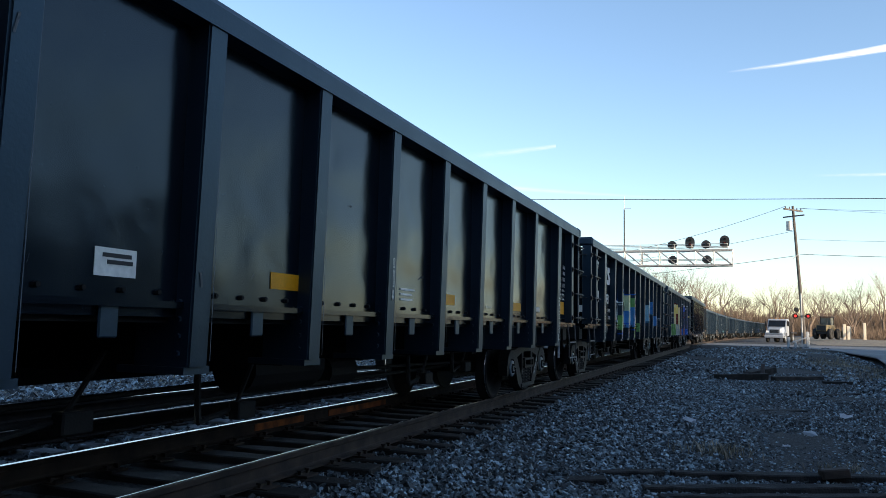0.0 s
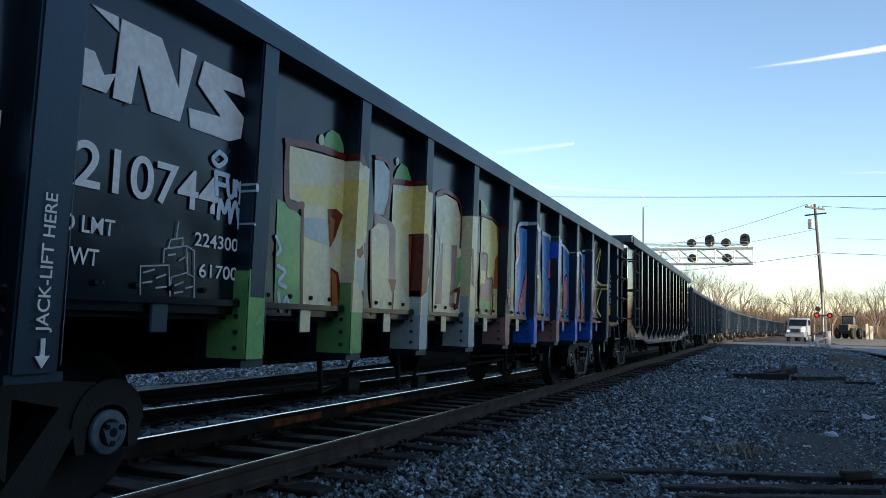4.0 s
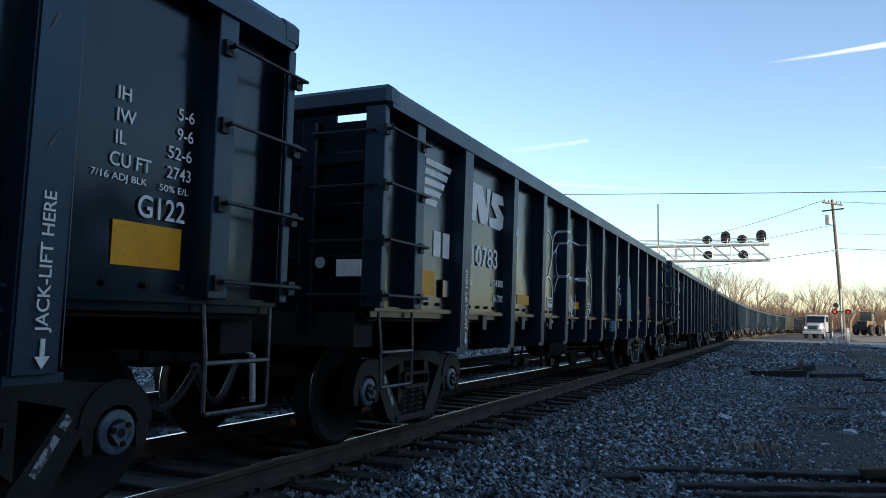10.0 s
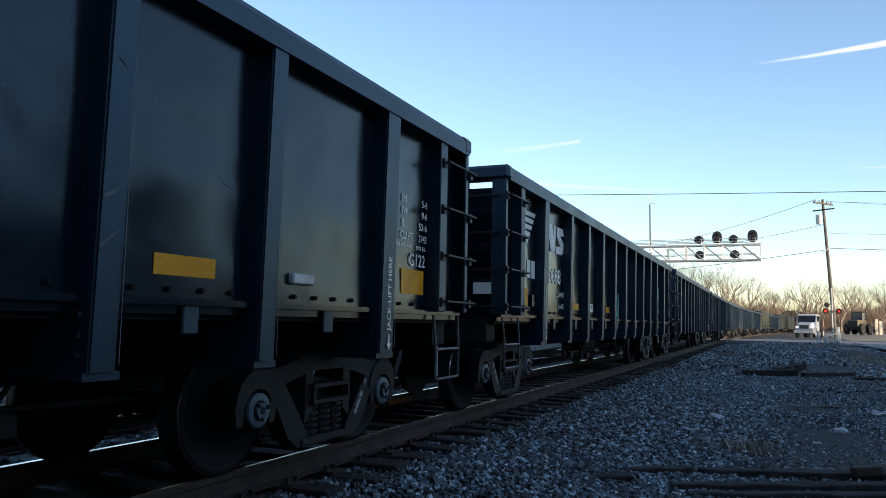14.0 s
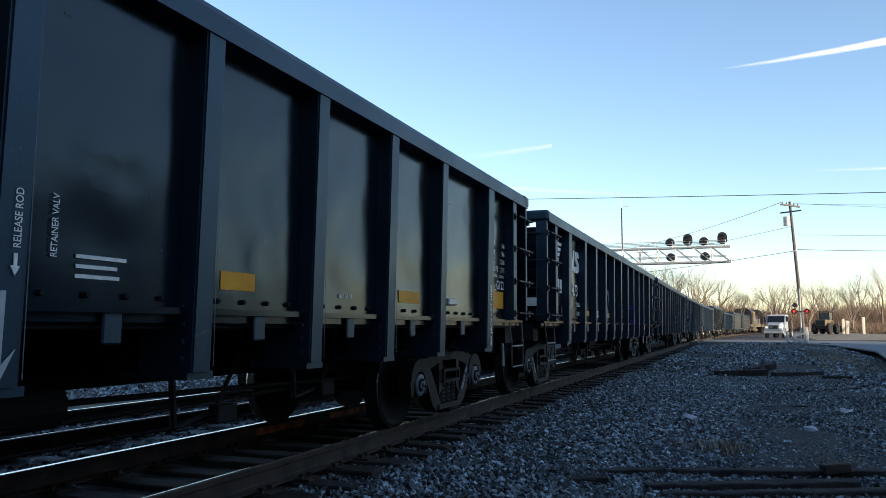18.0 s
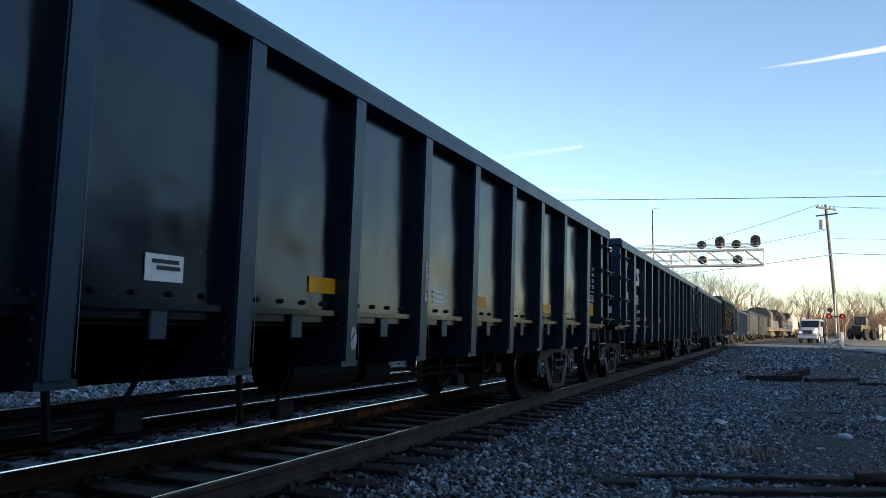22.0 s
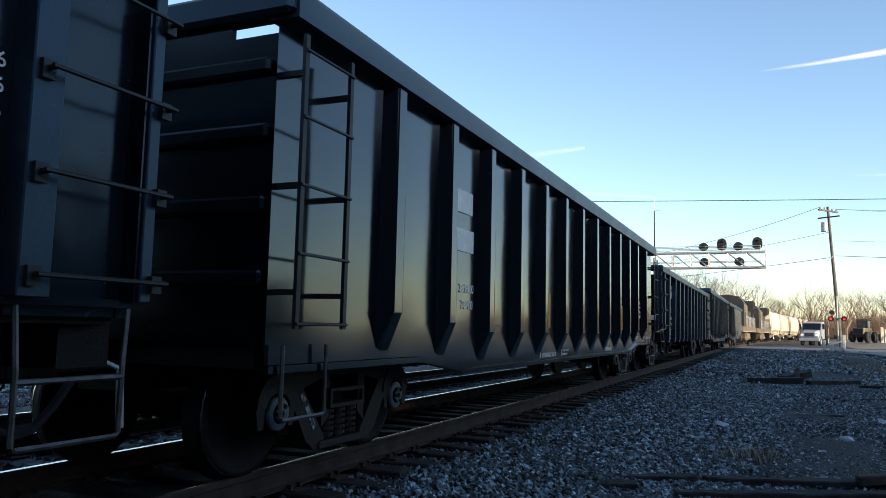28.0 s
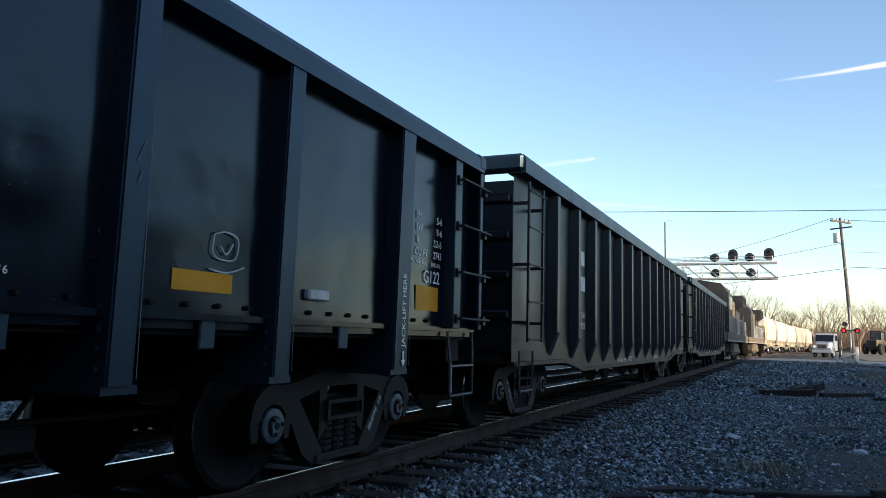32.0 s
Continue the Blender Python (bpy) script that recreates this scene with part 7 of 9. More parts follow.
        line(car, smooth_path([(1.84, 1.77), (1.87, 1.82), (1.90, 1.68), (1.91, 1.79), (1.89, 1.84)]), 0.009, CHALK, 2)
        line(car, smooth_path([(1.79, 1.66), (1.82, 1.70), (1.86, 1.63), (1.90, 1.66)]), 0.009, CHALK, 2)
        line(car, smooth_path([(1.77, 1.61), (1.78, 1.51), (1.80, 1.62), (1.83, 1.52), (1.84, 1.61)]), 0.009, CHALK, 2)
        line(car, smooth_path([(1.75, 1.46), (1.81, 1.51), (1.87, 1.48), (1.86, 1.45), (1.76, 1.45)]), 0.009, CHALK, 2)
        line(car, smooth_path([(1.92, 1.90), (1.95, 1.86), (1.98, 1.91), (1.95, 1.90)]), 0.009, CHALK, 2)
        line(car, smooth_path([(1.99, 1.88), (2.01, 1.84), (2.03, 1.89)]), 0.009, CHALK, 2)
        line(car, smooth_path([(2.05, 1.87), (2.07, 1.83), (2.09, 1.88)]), 0.009, CHALK, 2)
        line(car, smooth_path([(2.15, 1.76), (2.17, 1.74), (2.14, 1.70), (2.17, 1.67)]), 0.009, CHALK, 2)
        line(car, smooth_path([(2.13, 1.61), (2.16, 1.58), (2.12, 1.55), (2.15, 1.52)]), 0.009, CHALK, 2)
        line(car, smooth_path([(2.10, 1.42), (2.13, 1.39), (2.10, 1.36), (2.13, 1.30)]), 0.009, CHALK, 2)
        line(car, [(1.91, 1.43), (2.04, 1.45)], 0.009, CHALK, 2)
        line(car, [(1.87, 1.23), (2.06, 1.24)], 0.009, CHALK, 2)
        line(car, [(1.88, 1.21), (2.05, 1.22)], 0.009, CHALK, 2)
        line(car, smooth_path([(1.96, 1.53), (1.99, 1.53), (1.96, 1.47), (2.01, 1.48)]), 0.009, CHALK, 2)
        line(car, smooth_path([(1.97, 1.36), (1.98, 1.31), (1.89, 1.28), (1.91, 1.26)]), 0.009, CHALK, 2)
        line(car, [(1.49, 1.84), (1.55, 1.83)], 0.009, CHALK, 2)
        line(car, [(1.47, 1.58), (1.69, 1.60)], 0.009, CHALK, 2)
        line(car, smooth_path([(1.59, 1.40), (1.63, 1.42), (1.65, 1.40), (1.67, 1.42), (1.74, 1.41)]), 0.009, CHALK, 2)
        line(car, smooth_path([(1.77, 1.40), (1.79, 1.38), (1.77, 1.36), (1.76, 1.38)]), 0.009, CHALK, 2)
        line(car, [(1.81, 1.32), (1.82, 1.30)], 0.009, CHALK, 2)
        line(car, smooth_path([(1.83, 1.24), (1.85, 1.26), (1.85, 1.23), (1.83, 1.24)]), 0.009, CHALK, 2)
        line(car, [(1.55, 1.52), (1.59, 1.49)], 0.009, CHALK, 2)
        line(car, [(1.62, 1.52), (1.65, 1.49)], 0.009, CHALK, 2)
        line(car, [(1.65, 1.52), (1.62, 1.49)], 0.009, CHALK, 2)
        line(car, smooth_path([(2.12, 1.47), (2.14, 1.46), (2.13, 1.44)]), 0.009, CHALK, 2)
        line(car, smooth_path([(1.46, 1.77), (1.53, 1.73), (1.44, 1.68), (1.56, 1.67)]), 0.008, CHALK, 2)
        line(car, smooth_path([(1.45, 1.60), (1.56, 1.63), (1.49, 1.56), (1.58, 1.54)]), 0.008, CHALK, 2)
        line(car, smooth_path([(1.54, 1.52), (1.57, 1.48), (1.48, 1.45)]), 0.008, CHALK, 2)
        line(car, smooth_path([(1.96, 1.85), (2.06, 1.84), (1.98, 1.76), (2.08, 1.75)]), 0.008, CHALK, 2)
        line(car, smooth_path([(1.97, 1.67), (2.09, 1.66), (1.97, 1.60), (2.12, 1.57)]), 0.008, CHALK, 2)
        line(car, smooth_path([(1.94, 1.48), (2.08, 1.47), (1.98, 1.40), (2.09, 1.36)]), 0.008, CHALK, 2)
        line(car, [(1.87, 1.28), (2.02, 1.26)], 0.008, CHALK, 2)
        line(car, [(1.87, 1.37), (1.90, 1.23)], 0.008, CHALK, 2)
        line(car, smooth_path([(4.15, 1.60), (4.14, 1.51), (4.19, 1.47), (4.32, 1.48), (4.34, 1.59), (4.24, 1.62), (4.15, 1.60)]), 0.01, CHALK, 2)
        line(car, smooth_path([(4.20, 1.54), (4.25, 1.50), (4.30, 1.56)]), 0.01, CHALK, 2)
        line(car, smooth_path([(4.12, 1.41), (4.26, 1.40), (4.40, 1.44)]), 0.01, CHALK, 2)
    elif key == "I":
        p = P[5]
        shape(car, "arrow", [[(p - 0.04, 1.21), (p - 0.015, 1.21), (p - 0.02, 0.92), (p + 0.04, 0.98), (p - 0.03, 0.84), (p - 0.09, 0.97), (p - 0.05, 0.92)]], CHALK, post_face(1.21) + 0.003)
        write(car, "RETAINER VALV", P[5] + 0.3, 1.37, 0.036, PANEL_X + 0.004, upright=True, span=0.28)
    elif key == "M":
        scribble(car, 75, m[0] + 0.42, m[0] + 0.58, 1.5, 1.72, 0.01, CHALK, POSTS, 3)
        scribble(car, 76, m[1] - 0.3, m[1] + 0.0, 1.46, 1.56, 0.01, CHALK, POSTS, 4)
        scribble(car, 77, m[4] - 0.3, m[4] + 0.1, 1.4, 1.6, 0.012, CHALK, POSTS, 4)
    elif key == "G":
        area(car, blob(P[4] + 0.04, 1.02, 0.1, 0.3, 8, 0.3, 6), CHALK, 0, "scraped pale patch")
    elif key == "K":
        area(car, blob(P[4] + 0.02, 0.98, 0.08, 0.16, 8, 0.3, 6), CHALK, 0, "scraped pale patch")


SCUFF = material("scratched_paint", (0.10, 0.11, 0.12), 0.6, scale=12, bump=0.1)

# ---- the train ----
GAP = 1.157
START = -2.18            # leading end of the first car at the clip's start
CARS = []                # (thing, middle's distance along the track at the clip's start)
ORDER = "ABCDEFGHIJKLMNOPQ"
master = build_gondola()
smooth_master = build_smooth_gondola(GLOSS)
MATTE = material("faded_black_paint", (0.0022, 0.0040, 0.0064), 0.36, second=(0.004, 0.0062, 0.009), scale=1.4, fine=40, bump=0.03, spec=0.5, tint=(0.84, 0.95, 1.0))
matte_master = build_smooth_gondola(MATTE)
for i, key in enumerate(ORDER):
    plain = key not in "DNPQ"
    base = master if plain else matte_master if key in "PQ" else smooth_master
    first = key in "ADP"
    car = base if first else None
    if not first:
        keep = [o for o in base.children_recursive]
        car = copy_thing(base, Matrix())
    CARS.append([car, START + HALF + i * (2 * HALF + GAP) + (0.172 if 4 <= i <= 12 else 0.0 if i == 13 else 0.06 if i > 12 else 0.14 if i == 3 else 0.0), key])
for car, s, key in CARS:
    if key in "DNPQ":
        mark_smooth(car)
        tagged(car, "glossy black deep-sided gondola car with yellow strips", "freight car", "gondola cars of the train")
    else:
        deal = random.Random(ord(key))
        for ob in car.children:
            if ob.data in BAYS:
                ob.data = deal.choice(BAYS)
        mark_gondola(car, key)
        graffiti(car, key)
        for _ in range(9):
            y, z = deal.uniform(-6, 6.4), deal.uniform(1.25, 2.6)
            a, l = deal.uniform(-0.5, 0.5), deal.uniform(0.03, 0.14)
            if not bay_of(y, POSTS, 0.1):
                paint_stroke(car, smooth_path([(y, z), (y + l * 0.5, z + a * l * 0.7), (y + l, z + a * l)], steps=3), deal.uniform(0.006, 0.016), SCUFF, [], PANEL_X - 0.008, POST_X, 0, "scuff", "pale scratch in the paint")
        for _ in range(4):
            p = deal.choice(POSTS)
            z = deal.uniform(0.9, 2.4)
            paint_stroke(car, smooth_path([(p - 0.02 + deal.uniform(-0.05, 0.05), z), (p + deal.uniform(-0.05, 0.05), z + deal.uniform(0.02, 0.1))], steps=3), deal.uniform(0.008, 0.02), SCUFF, POSTS, PANEL_X, POST_X, 0, "scuff", "pale scratch on a post")
        note = {"B": "black ribbed gondola car sprayed with pale green and blue graffiti", "C": "black ribbed gondola car covered in cream and blue graffiti",
                "F": "black ribbed gondola car with looping white spray lines", "H": "black ribbed gondola car with teal spray scrawls",
                "J": "black ribbed gondola car with a pale sprayed tag", "L": "black ribbed gondola car with white scribbles on its side", "O": "black ribbed gondola car with a white tag amidships"}
        tagged(car, note.get(key, "black ribbed steel gondola freight car with yellow reflectors"), "freight car", "gondola cars of the train")
tail = START + 17 * (2 * HALF + GAP)

HOODS = material("sunlit_black_paint", (0.014, 0.015, 0.018), 0.5, second=(0.035, 0.032, 0.028), scale=1.5, fine=40, bump=0.03)
DUSTY = material("dusty_tan_grime", (0.17, 0.135, 0.09), 0.85, second=(0.075, 0.058, 0.04), scale=1.8, fine=40, bump=0.1)
BEIGE = material("cream_hopper_paint", (0.70, 0.63, 0.50), 0.6, second=(0.58, 0.50, 0.38), scale=1.2, fine=20, bump=0.05)
TANKW = material("white_tank_paint", (0.62, 0.61, 0.58), 0.45, second=(0.45, 0.43, 0.40), scale=1.0, fine=20, bump=0.04)
OXIDE = material("brown_car_paint", (0.17, 0.085, 0.05), 0.7, second=(0.10, 0.06, 0.04), scale=1.6, fine=30, bump=0.08)
GLASS = material("dark_glass", (0.01, 0.012, 0.014), 0.08, scale=2, bump=0)


def simple_bogie(car, y, axles=2, frame_mat=UNDER):
    b = part("bogie", boxes((-1.0, -0.86, -0.9 * (axles - 1) - 0.25, 0.9 * (axles - 1) + 0.25, 0.45, 0.75), (0.86, 1.0, -0.9 * (axles - 1) - 0.25, 0.9 * (axles - 1) + 0.25, 0.45, 0.75), (-0.9, 0.9, -0.2, 0.2, 0.5, 0.8), bev=0.03), frame_mat, car)
    b.location = (0, y, 0)
    for k in range(axles):
        bm = bmesh.new()
        for s in (-1, 1):
            lathe(bm, [(s * 0.66, 0.485), (s * 0.715, 0.46), (s * 0.80, 0.452), (s * 0.81, 0.3), (s * 0.78, 0.0)], 20, [0, 1, 0, 0, 0])
        rod(bm, (-0.8, 0, 0), (0.8, 0, 0), 0.09)
        w = part("wheelset", bm, [UNDER, SHINY], b)
        w.location = (0, 1.8 * (k - (axles - 1) / 2), WHEEL_R)


def build_locomotive():
    lo = new("locomotive")
    L = 11.1
    part("underframe", boxes((-1.5, 1.5, -L + 0.3, L - 0.3, 1.25, 1.75), bev=0.03), DUSTY, lo)
    part("fuel_tank", boxes((-1.35, 1.35, -2.6, 2.6, 0.45, 1.25), bev=0.18), DUSTY, lo)
    bm = bmesh.new()
    prism(bm, [(-1.5, 1.75), (1.5, 1.75), (1.5, 3.9), (1.1, 4.45), (0.0, 4.62), (-1.1, 4.45), (-1.5, 3.9)], "y", -8.3, -5.4)
    part("cab", bm, HOODS, lo)
    bm = bmesh.new()
    prism(bm, [(-9.9, 1.75), (-8.3, 1.75), (-8.3, 3.6), (-9.5, 3.1), (-9.9, 2.7)], "x", -0.95, 0.95)
    part("nose", bm, HOODS, lo)
    bm = bmesh.new()
    prism(bm, [(-0.95, 1.75), (0.95, 1.75), (0.95, 4.05), (0.7, 4.35), (-0.7, 4.35), (-0.95, 4.05)], "y", -5.4, 5.6)
    part("long_hood", bm, DUSTY, lo, "dust-tanned long hood")
    bm = bmesh.new()
    prism(bm, [(-1.0, 1.75), (1.0, 1.75), (1.0, 3.5), (1.5, 3.9), (1.5, 4.6), (-1.5, 4.6), (-1.5, 3.9), (-1.0, 3.5)], "y", 5.6, 9.9)
    part("radiator_housing", bm, HOODS, lo, "overhanging radiator housing")
    part("exhaust_stack", boxes((-0.4, 0.4, 0.5, 1.4, 4.35, 4.7), bev=0.04), UNDER, lo)
    part("dynamic_brake_box", boxes((-1.2, 1.2, -5.2, -2.6, 3.3, 4.42), bev=0.05), HOODS, lo)
    for s in (-1, 1):
        for y in (-7.9, -6.7):
            part("cab_window", boxes((s * 1.5, s * 1.515, y, y + 0.9, 3.05, 3.75)), GLASS, lo)
        for k in range(8):
            y = -4.8 + 1.25 * k
            part("hood_door", boxes((s * 0.95, s * 0.965, y, y + 1.1, 1.95, 3.2), bev=0.004), DUSTY, lo)
        for k in range(3):
            part("radiator_grille", boxes((s * 1.5, s * 1.515, 5.9 + 1.3 * k, 7.0 + 1.3 * k, 4.0, 4.5)), UNDER, lo)
        bm = bmesh.new()
        for k in range(12):
            y = -5.2 + 1.3 * k
            rod(bm, (s * 1.46, y, 1.75), (s * 1.46, y, 2.75), 0.022, seg=6)
        rod(bm, (s * 1.46, -5.2, 2.75), (s * 1.46, 9.1, 2.75), 0.022, seg=6)
        part("handrail", bm, CHALK, lo, "pale grab rail along the walkway")
        for y in (-10.4, 10.4):
            for z in (0.45, 0.75, 1.05, 1.4):
                part("step", boxes((s * 1.2, s * 1.5, y - 0.3, y + 0.3, z, z + 0.04)), BOGIE, lo)
        part("sill_stripe", boxes((s * 1.5, s * 1.506, -L + 0.4, L - 0.4, 1.27, 1.32)), CHALK, lo, "pale reflective stripe on the sill")
    for y in (-7.0, 7.0):
        simple_bogie(lo, y, 3, DUSTY)
    for e in (-1, 1):
        part("coupler", boxes((-0.2, 0.2, e * (L - 0.3), e * (L + 0.5), 0.7, 1.0), bev=0.03), UNDER, lo)
        part("plow", boxes((-1.4, 1.4, e * (L - 0.3), e * (L - 0.2), 0.25, 1.25)), UNDER, lo)
    return tagged(lo, "black diesel freight locomotive with pale grab rails", "locomotive", "locomotives of the train")


def build_hopper():
    h = new("covered_hopper_car")
    L = 8.6
    bm = bmesh.new()
    prof = [(-0.7, 1.15), (0.7, 1.15), (1.55, 1.75), (1.6, 2.8), (1.52, 3.7), (1.2, 4.3), (0.6, 4.55), (-0.6, 4.55), (-1.2, 4.3), (-1.52, 3.7), (-1.6, 2.8), (-1.55, 1.75)]
    prism(bm, prof, "y", -L + 1.2, L - 1.2)
    part("body", bm, BEIGE, h)
    for k in range(9):
        y = -L + 1.3 + k * (2 * L - 2.6) / 8
        bm = bmesh.new()
        prism(bm, [(u * 1.012, z + 0.01) for u, z in prof[2:]], "y", y - 0.06, y + 0.06)
        part("side_rib", bm, BEIGE, h)
    for e in (-1, 1):
        bm = bmesh.new()
        prism(bm, [(e * (L - 1.2), 4.3), (e * (L - 1.2), 1.2), (e * (L - 2.2), 1.0), (e * (L - 0.4), 3.2), (e * (L - 0.5), 4.3)], "x", -1.4, 1.4)
        part("end_slope", bm, BEIGE, h)
        part("end_platform", boxes((-1.5, 1.5, e * (L - 1.6), e * L, 1.05, 1.2)), UNDER, h)
        for z in range(8):
            part("ladder_rung", boxes((1.2, 1.5, e * (L - 0.08), e * (L - 0.04), 1.4 + 0.38 * z, 1.44 + 0.38 * z)), BEIGE, h)
        part("coupler", boxes((-0.2, 0.2, e * L, e * (L + 0.55), 0.7, 1.0)), UNDER, h)
        simple_bogie(h, e * (L - 1.8))
    for k in range(3):
        y = -4.0 + 4.0 * k
        bm = bmesh.new()
        bmesh.ops.create_cone(bm, cap_ends=True, segments=4, radius1=0.5, radius2=1.6, depth=0.75, matrix=Matrix.Translation((0, y, 0.85)) @ pose(0, 0, 0, 0, 0, 45))
        part("outlet_hopper", bm, BEIGE, h)
    part("roof_walk", boxes((-0.35, 0.35, -L + 1, L - 1, 4.6, 4.66)), GALV, h)
    for k in range(8):
        part("roof_hatch", boxes((-0.4, 0.4, -6 + 1.65 * k, -5.2 + 1.65 * k, 4.55, 4.68), bev=0.03), BEIGE, h)
    return tagged(h, "beige covered hopper car with rounded ribbed sides", "freight car", "covered hoppers of the train")


def build_tank():
    t = new("tank_car")
    L = 7.6
    bm = bmesh.new()
    rod(bm, (0, -L + 0.9, 2.6), (0, L - 0.9, 2.6), 1.42, seg=28)
    for e in (-1, 1):
        rod(bm, (0, e * (L - 0.9), 2.6), (0, e * (L - 0.4), 2.6), 1.42, 1.0, seg=28)
    part("tank", bm, TANKW, t, "long pale cylindrical tank", smooth=False)
    bm = bmesh.new()
    rod(bm, (0, 0, 3.9), (0, 0, 4.4), 0.5, seg=16)
    part("dome", bm, TANKW, t)
    part("platform", boxes((-0.9, 0.9, -1.2, 1.2, 4.02, 4.07)), UNDER, t)
    part("underframe", boxes((-0.5, 0.5, -L, L, 0.8, 1.2), (-1.4, 1.4, -L, -L + 0.3, 0.95, 1.1), (-1.4, 1.4, L - 0.3, L, 0.95, 1.1)), UNDER, t)
    for y in (-L + 2, L - 2):
        part("saddle", boxes((-1.1, 1.1, y - 0.2, y + 0.2, 1.1, 1.9)), UNDER, t)
    for e in (-1, 1):
        simple_bogie(t, e * (L - 1.6))
        part("coupler", boxes((-0.2, 0.2, e * L, e * (L + 0.55), 0.7, 1.0)), UNDER, t)
    return tagged(t, "pale cylindrical tank car with a dark underframe", "freight car", "tank cars of the train")


def build_plain_gondola():
    g = new("brown_gondola_car")
    L = 8.0
    part("body", boxes((-1.5, 1.5, -L, L, 1.05, 1.12), (-1.5, -1.44, -L, L, 1.1, 2.7), (1.44, 1.5, -L, L, 1.1, 2.7), (-1.44, 1.44, -L, -L + 0.06, 1.1, 2.7), (-1.44, 1.44, L - 0.06, L, 1.1, 2.7)), OXIDE, g)
    for s in (-1, 1):
        for k in range(13):
            part("side_post", boxes((s * 1.5, s * 1.6, -L + 0.3 + 1.28 * k - 0.07, -L + 0.3 + 1.28 * k + 0.07, 0.9, 2.7)), OXIDE, g)
        part("top_chord", boxes((s * 1.42, s * 1.62, -L, L, 2.7, 2.85), bev=0.02), OXIDE, g)
    part("centre_sill", boxes((-0.3, 0.3, -L, L, 0.7, 1.05)), UNDER, g)
    for e in (-1, 1):
        simple_bogie(g, e * (L - 1.7))
        part("coupler", boxes((-0.2, 0.2, e * L, e * (L + 0.55), 0.7, 1.0)), UNDER, g)
    return tagged(g, "rusty brown open gondola car with side posts", "freight car", "brown cars of the train")


s = tail
for build, half, count in ((build_locomotive, 11.1, 2), (build_hopper, 8.6, 5), (build_tank, 7.6, 3), (build_plain_gondola, 8.0, 4)):
    first = None
    for k in range(count):
        car = build() if first is None else copy_thing(first, Matrix())
        first = first or car
        CARS.append([car, s + half, ""])
        s += 2 * half + 1.1


# ---- road, yard and what stands there ----
def slab(name, outline, z, mat, label, thick=0.05):
    bm = bmesh.new()
    prism(bm, outline, "z", z - thick, z)
    return tagged(link(name, bm, mat), label, "", "", "structure")


slab("road", [(-40, 60), (track_x(64) - 1.6, 60), (track_x(68) - 1.6, 71), (-40, 72)], 0.012, ASPHALT, "worn asphalt road at the level crossing")
slab("road", [(track_x(62) + 1.45, 60), (3, 59.5), (5.6, 52), (5.9, 40), (3.9, 22), (3.4, 10), (3.4, -10), (44, -10), (44, 58), (20, 67), (5, 71), (track_x(68) + 1.45, 71)], 0.014, ASPHALT, "worn asphalt road at the level crossing", 0.06)
for k, (x0, x1) in enumerate(((-1.45, -0.84), (-0.66, 0.66), (0.84, 1.42))):
    cx = track_x(65)
    slab("crossing_panel", [(cx + x0, 60), (cx + x1, 60), (cx + x1, 71), (cx + x0, 71)], 0.0, TIE if k != 1 else ASPHALT, "weathered crossing panel between the rails", 0.15)

PALEGRAVEL = material("pale_gravel", (0.075, 0.076, 0.075), 0.95, second=(0.03, 0.03, 0.03), scale=6, fine=25, bump=0.8)
slab("gravel_yard", [(-60, -20), (-11.2, -20), (-11.2, 47), (-60, 47)], -0.345, PALEGRAVEL, "pale gravel beyond the second track", 0.1)
GRASS = material("dry_grass", (0.27, 0.23, 0.16), 0.95, second=(0.17, 0.14, 0.10), scale=2, fine=40, bump=0.4, vary=0.3, island=True)
sheet("verge", [6.5 + 1.5 * k for k in range(50)], [74 + 2 * k for k in range(34)], GRASS, lambda x, y: ground_z(x, y) + 0.012, "structure", "dry winter grass beyond the road")


def blades(name, n, spot, h, seed, label):
    r = random.Random(seed)
    vs, fs = [], []
    for _ in range(n):
        x, y = spot(r)
        z = ground_z(x, y) - 0.01
        a = r.uniform(0, 6.28)
        l = h * r.uniform(0.4, 1.1)
        dx, dy = math.cos(a), math.sin(a)
        k = len(vs)
        w = 0.004 + 0.004 * r.random()
        lean = l * r.uniform(0.2, 0.9)
        vs += [(x - dy * w, y + dx * w, z), (x + dy * w, y - dx * w, z), (x + dx * lean * 0.5 + dy * w * 0.7, y + dy * lean * 0.5 - dx * w * 0.7, z + l * 0.6), (x + dx * lean * 0.5 - dy * w * 0.7, y + dy * lean * 0.5 + dx * w * 0.7, z + l * 0.6), (x + dx * lean, y + dy * lean, z + l * 0.85)]
        fs += [(k, k + 1, k + 2, k + 3), (k + 3, k + 2, k + 4)]
    me = bpy.data.meshes.new(name)
    me.from_pydata(vs, [], fs)
    me.materials.append(GRASS)
    return tagged(new(name, me), label, "grass", "", "stuff")


def ring(cx, cy, sd):
    return lambda r: (r.gauss(cx, sd), r.gauss(cy, sd))


blades("dry_grass_tuft", 170, ring(-0.24, 9.5, 0.2), 0.20, 1, "tuft of dry straw-coloured grass")
blades("dry_grass_tuft", 120, ring(1.0, 9.0, 0.2), 0.12, 2, "thin tuft of dry grass")
blades("dry_weeds", 2600, lambda r: (2.2 + 2.6 * r.random() + 0.05 * 8, 26 + 14 * r.random()), 0.22, 3, "low dry weeds at the edge of the yard")
blades("dry_weeds", 1500, lambda r: (0.0 + 5 * r.random(), 42 + 14 * r.random()), 0.16, 4, "low dry weeds beside the road")


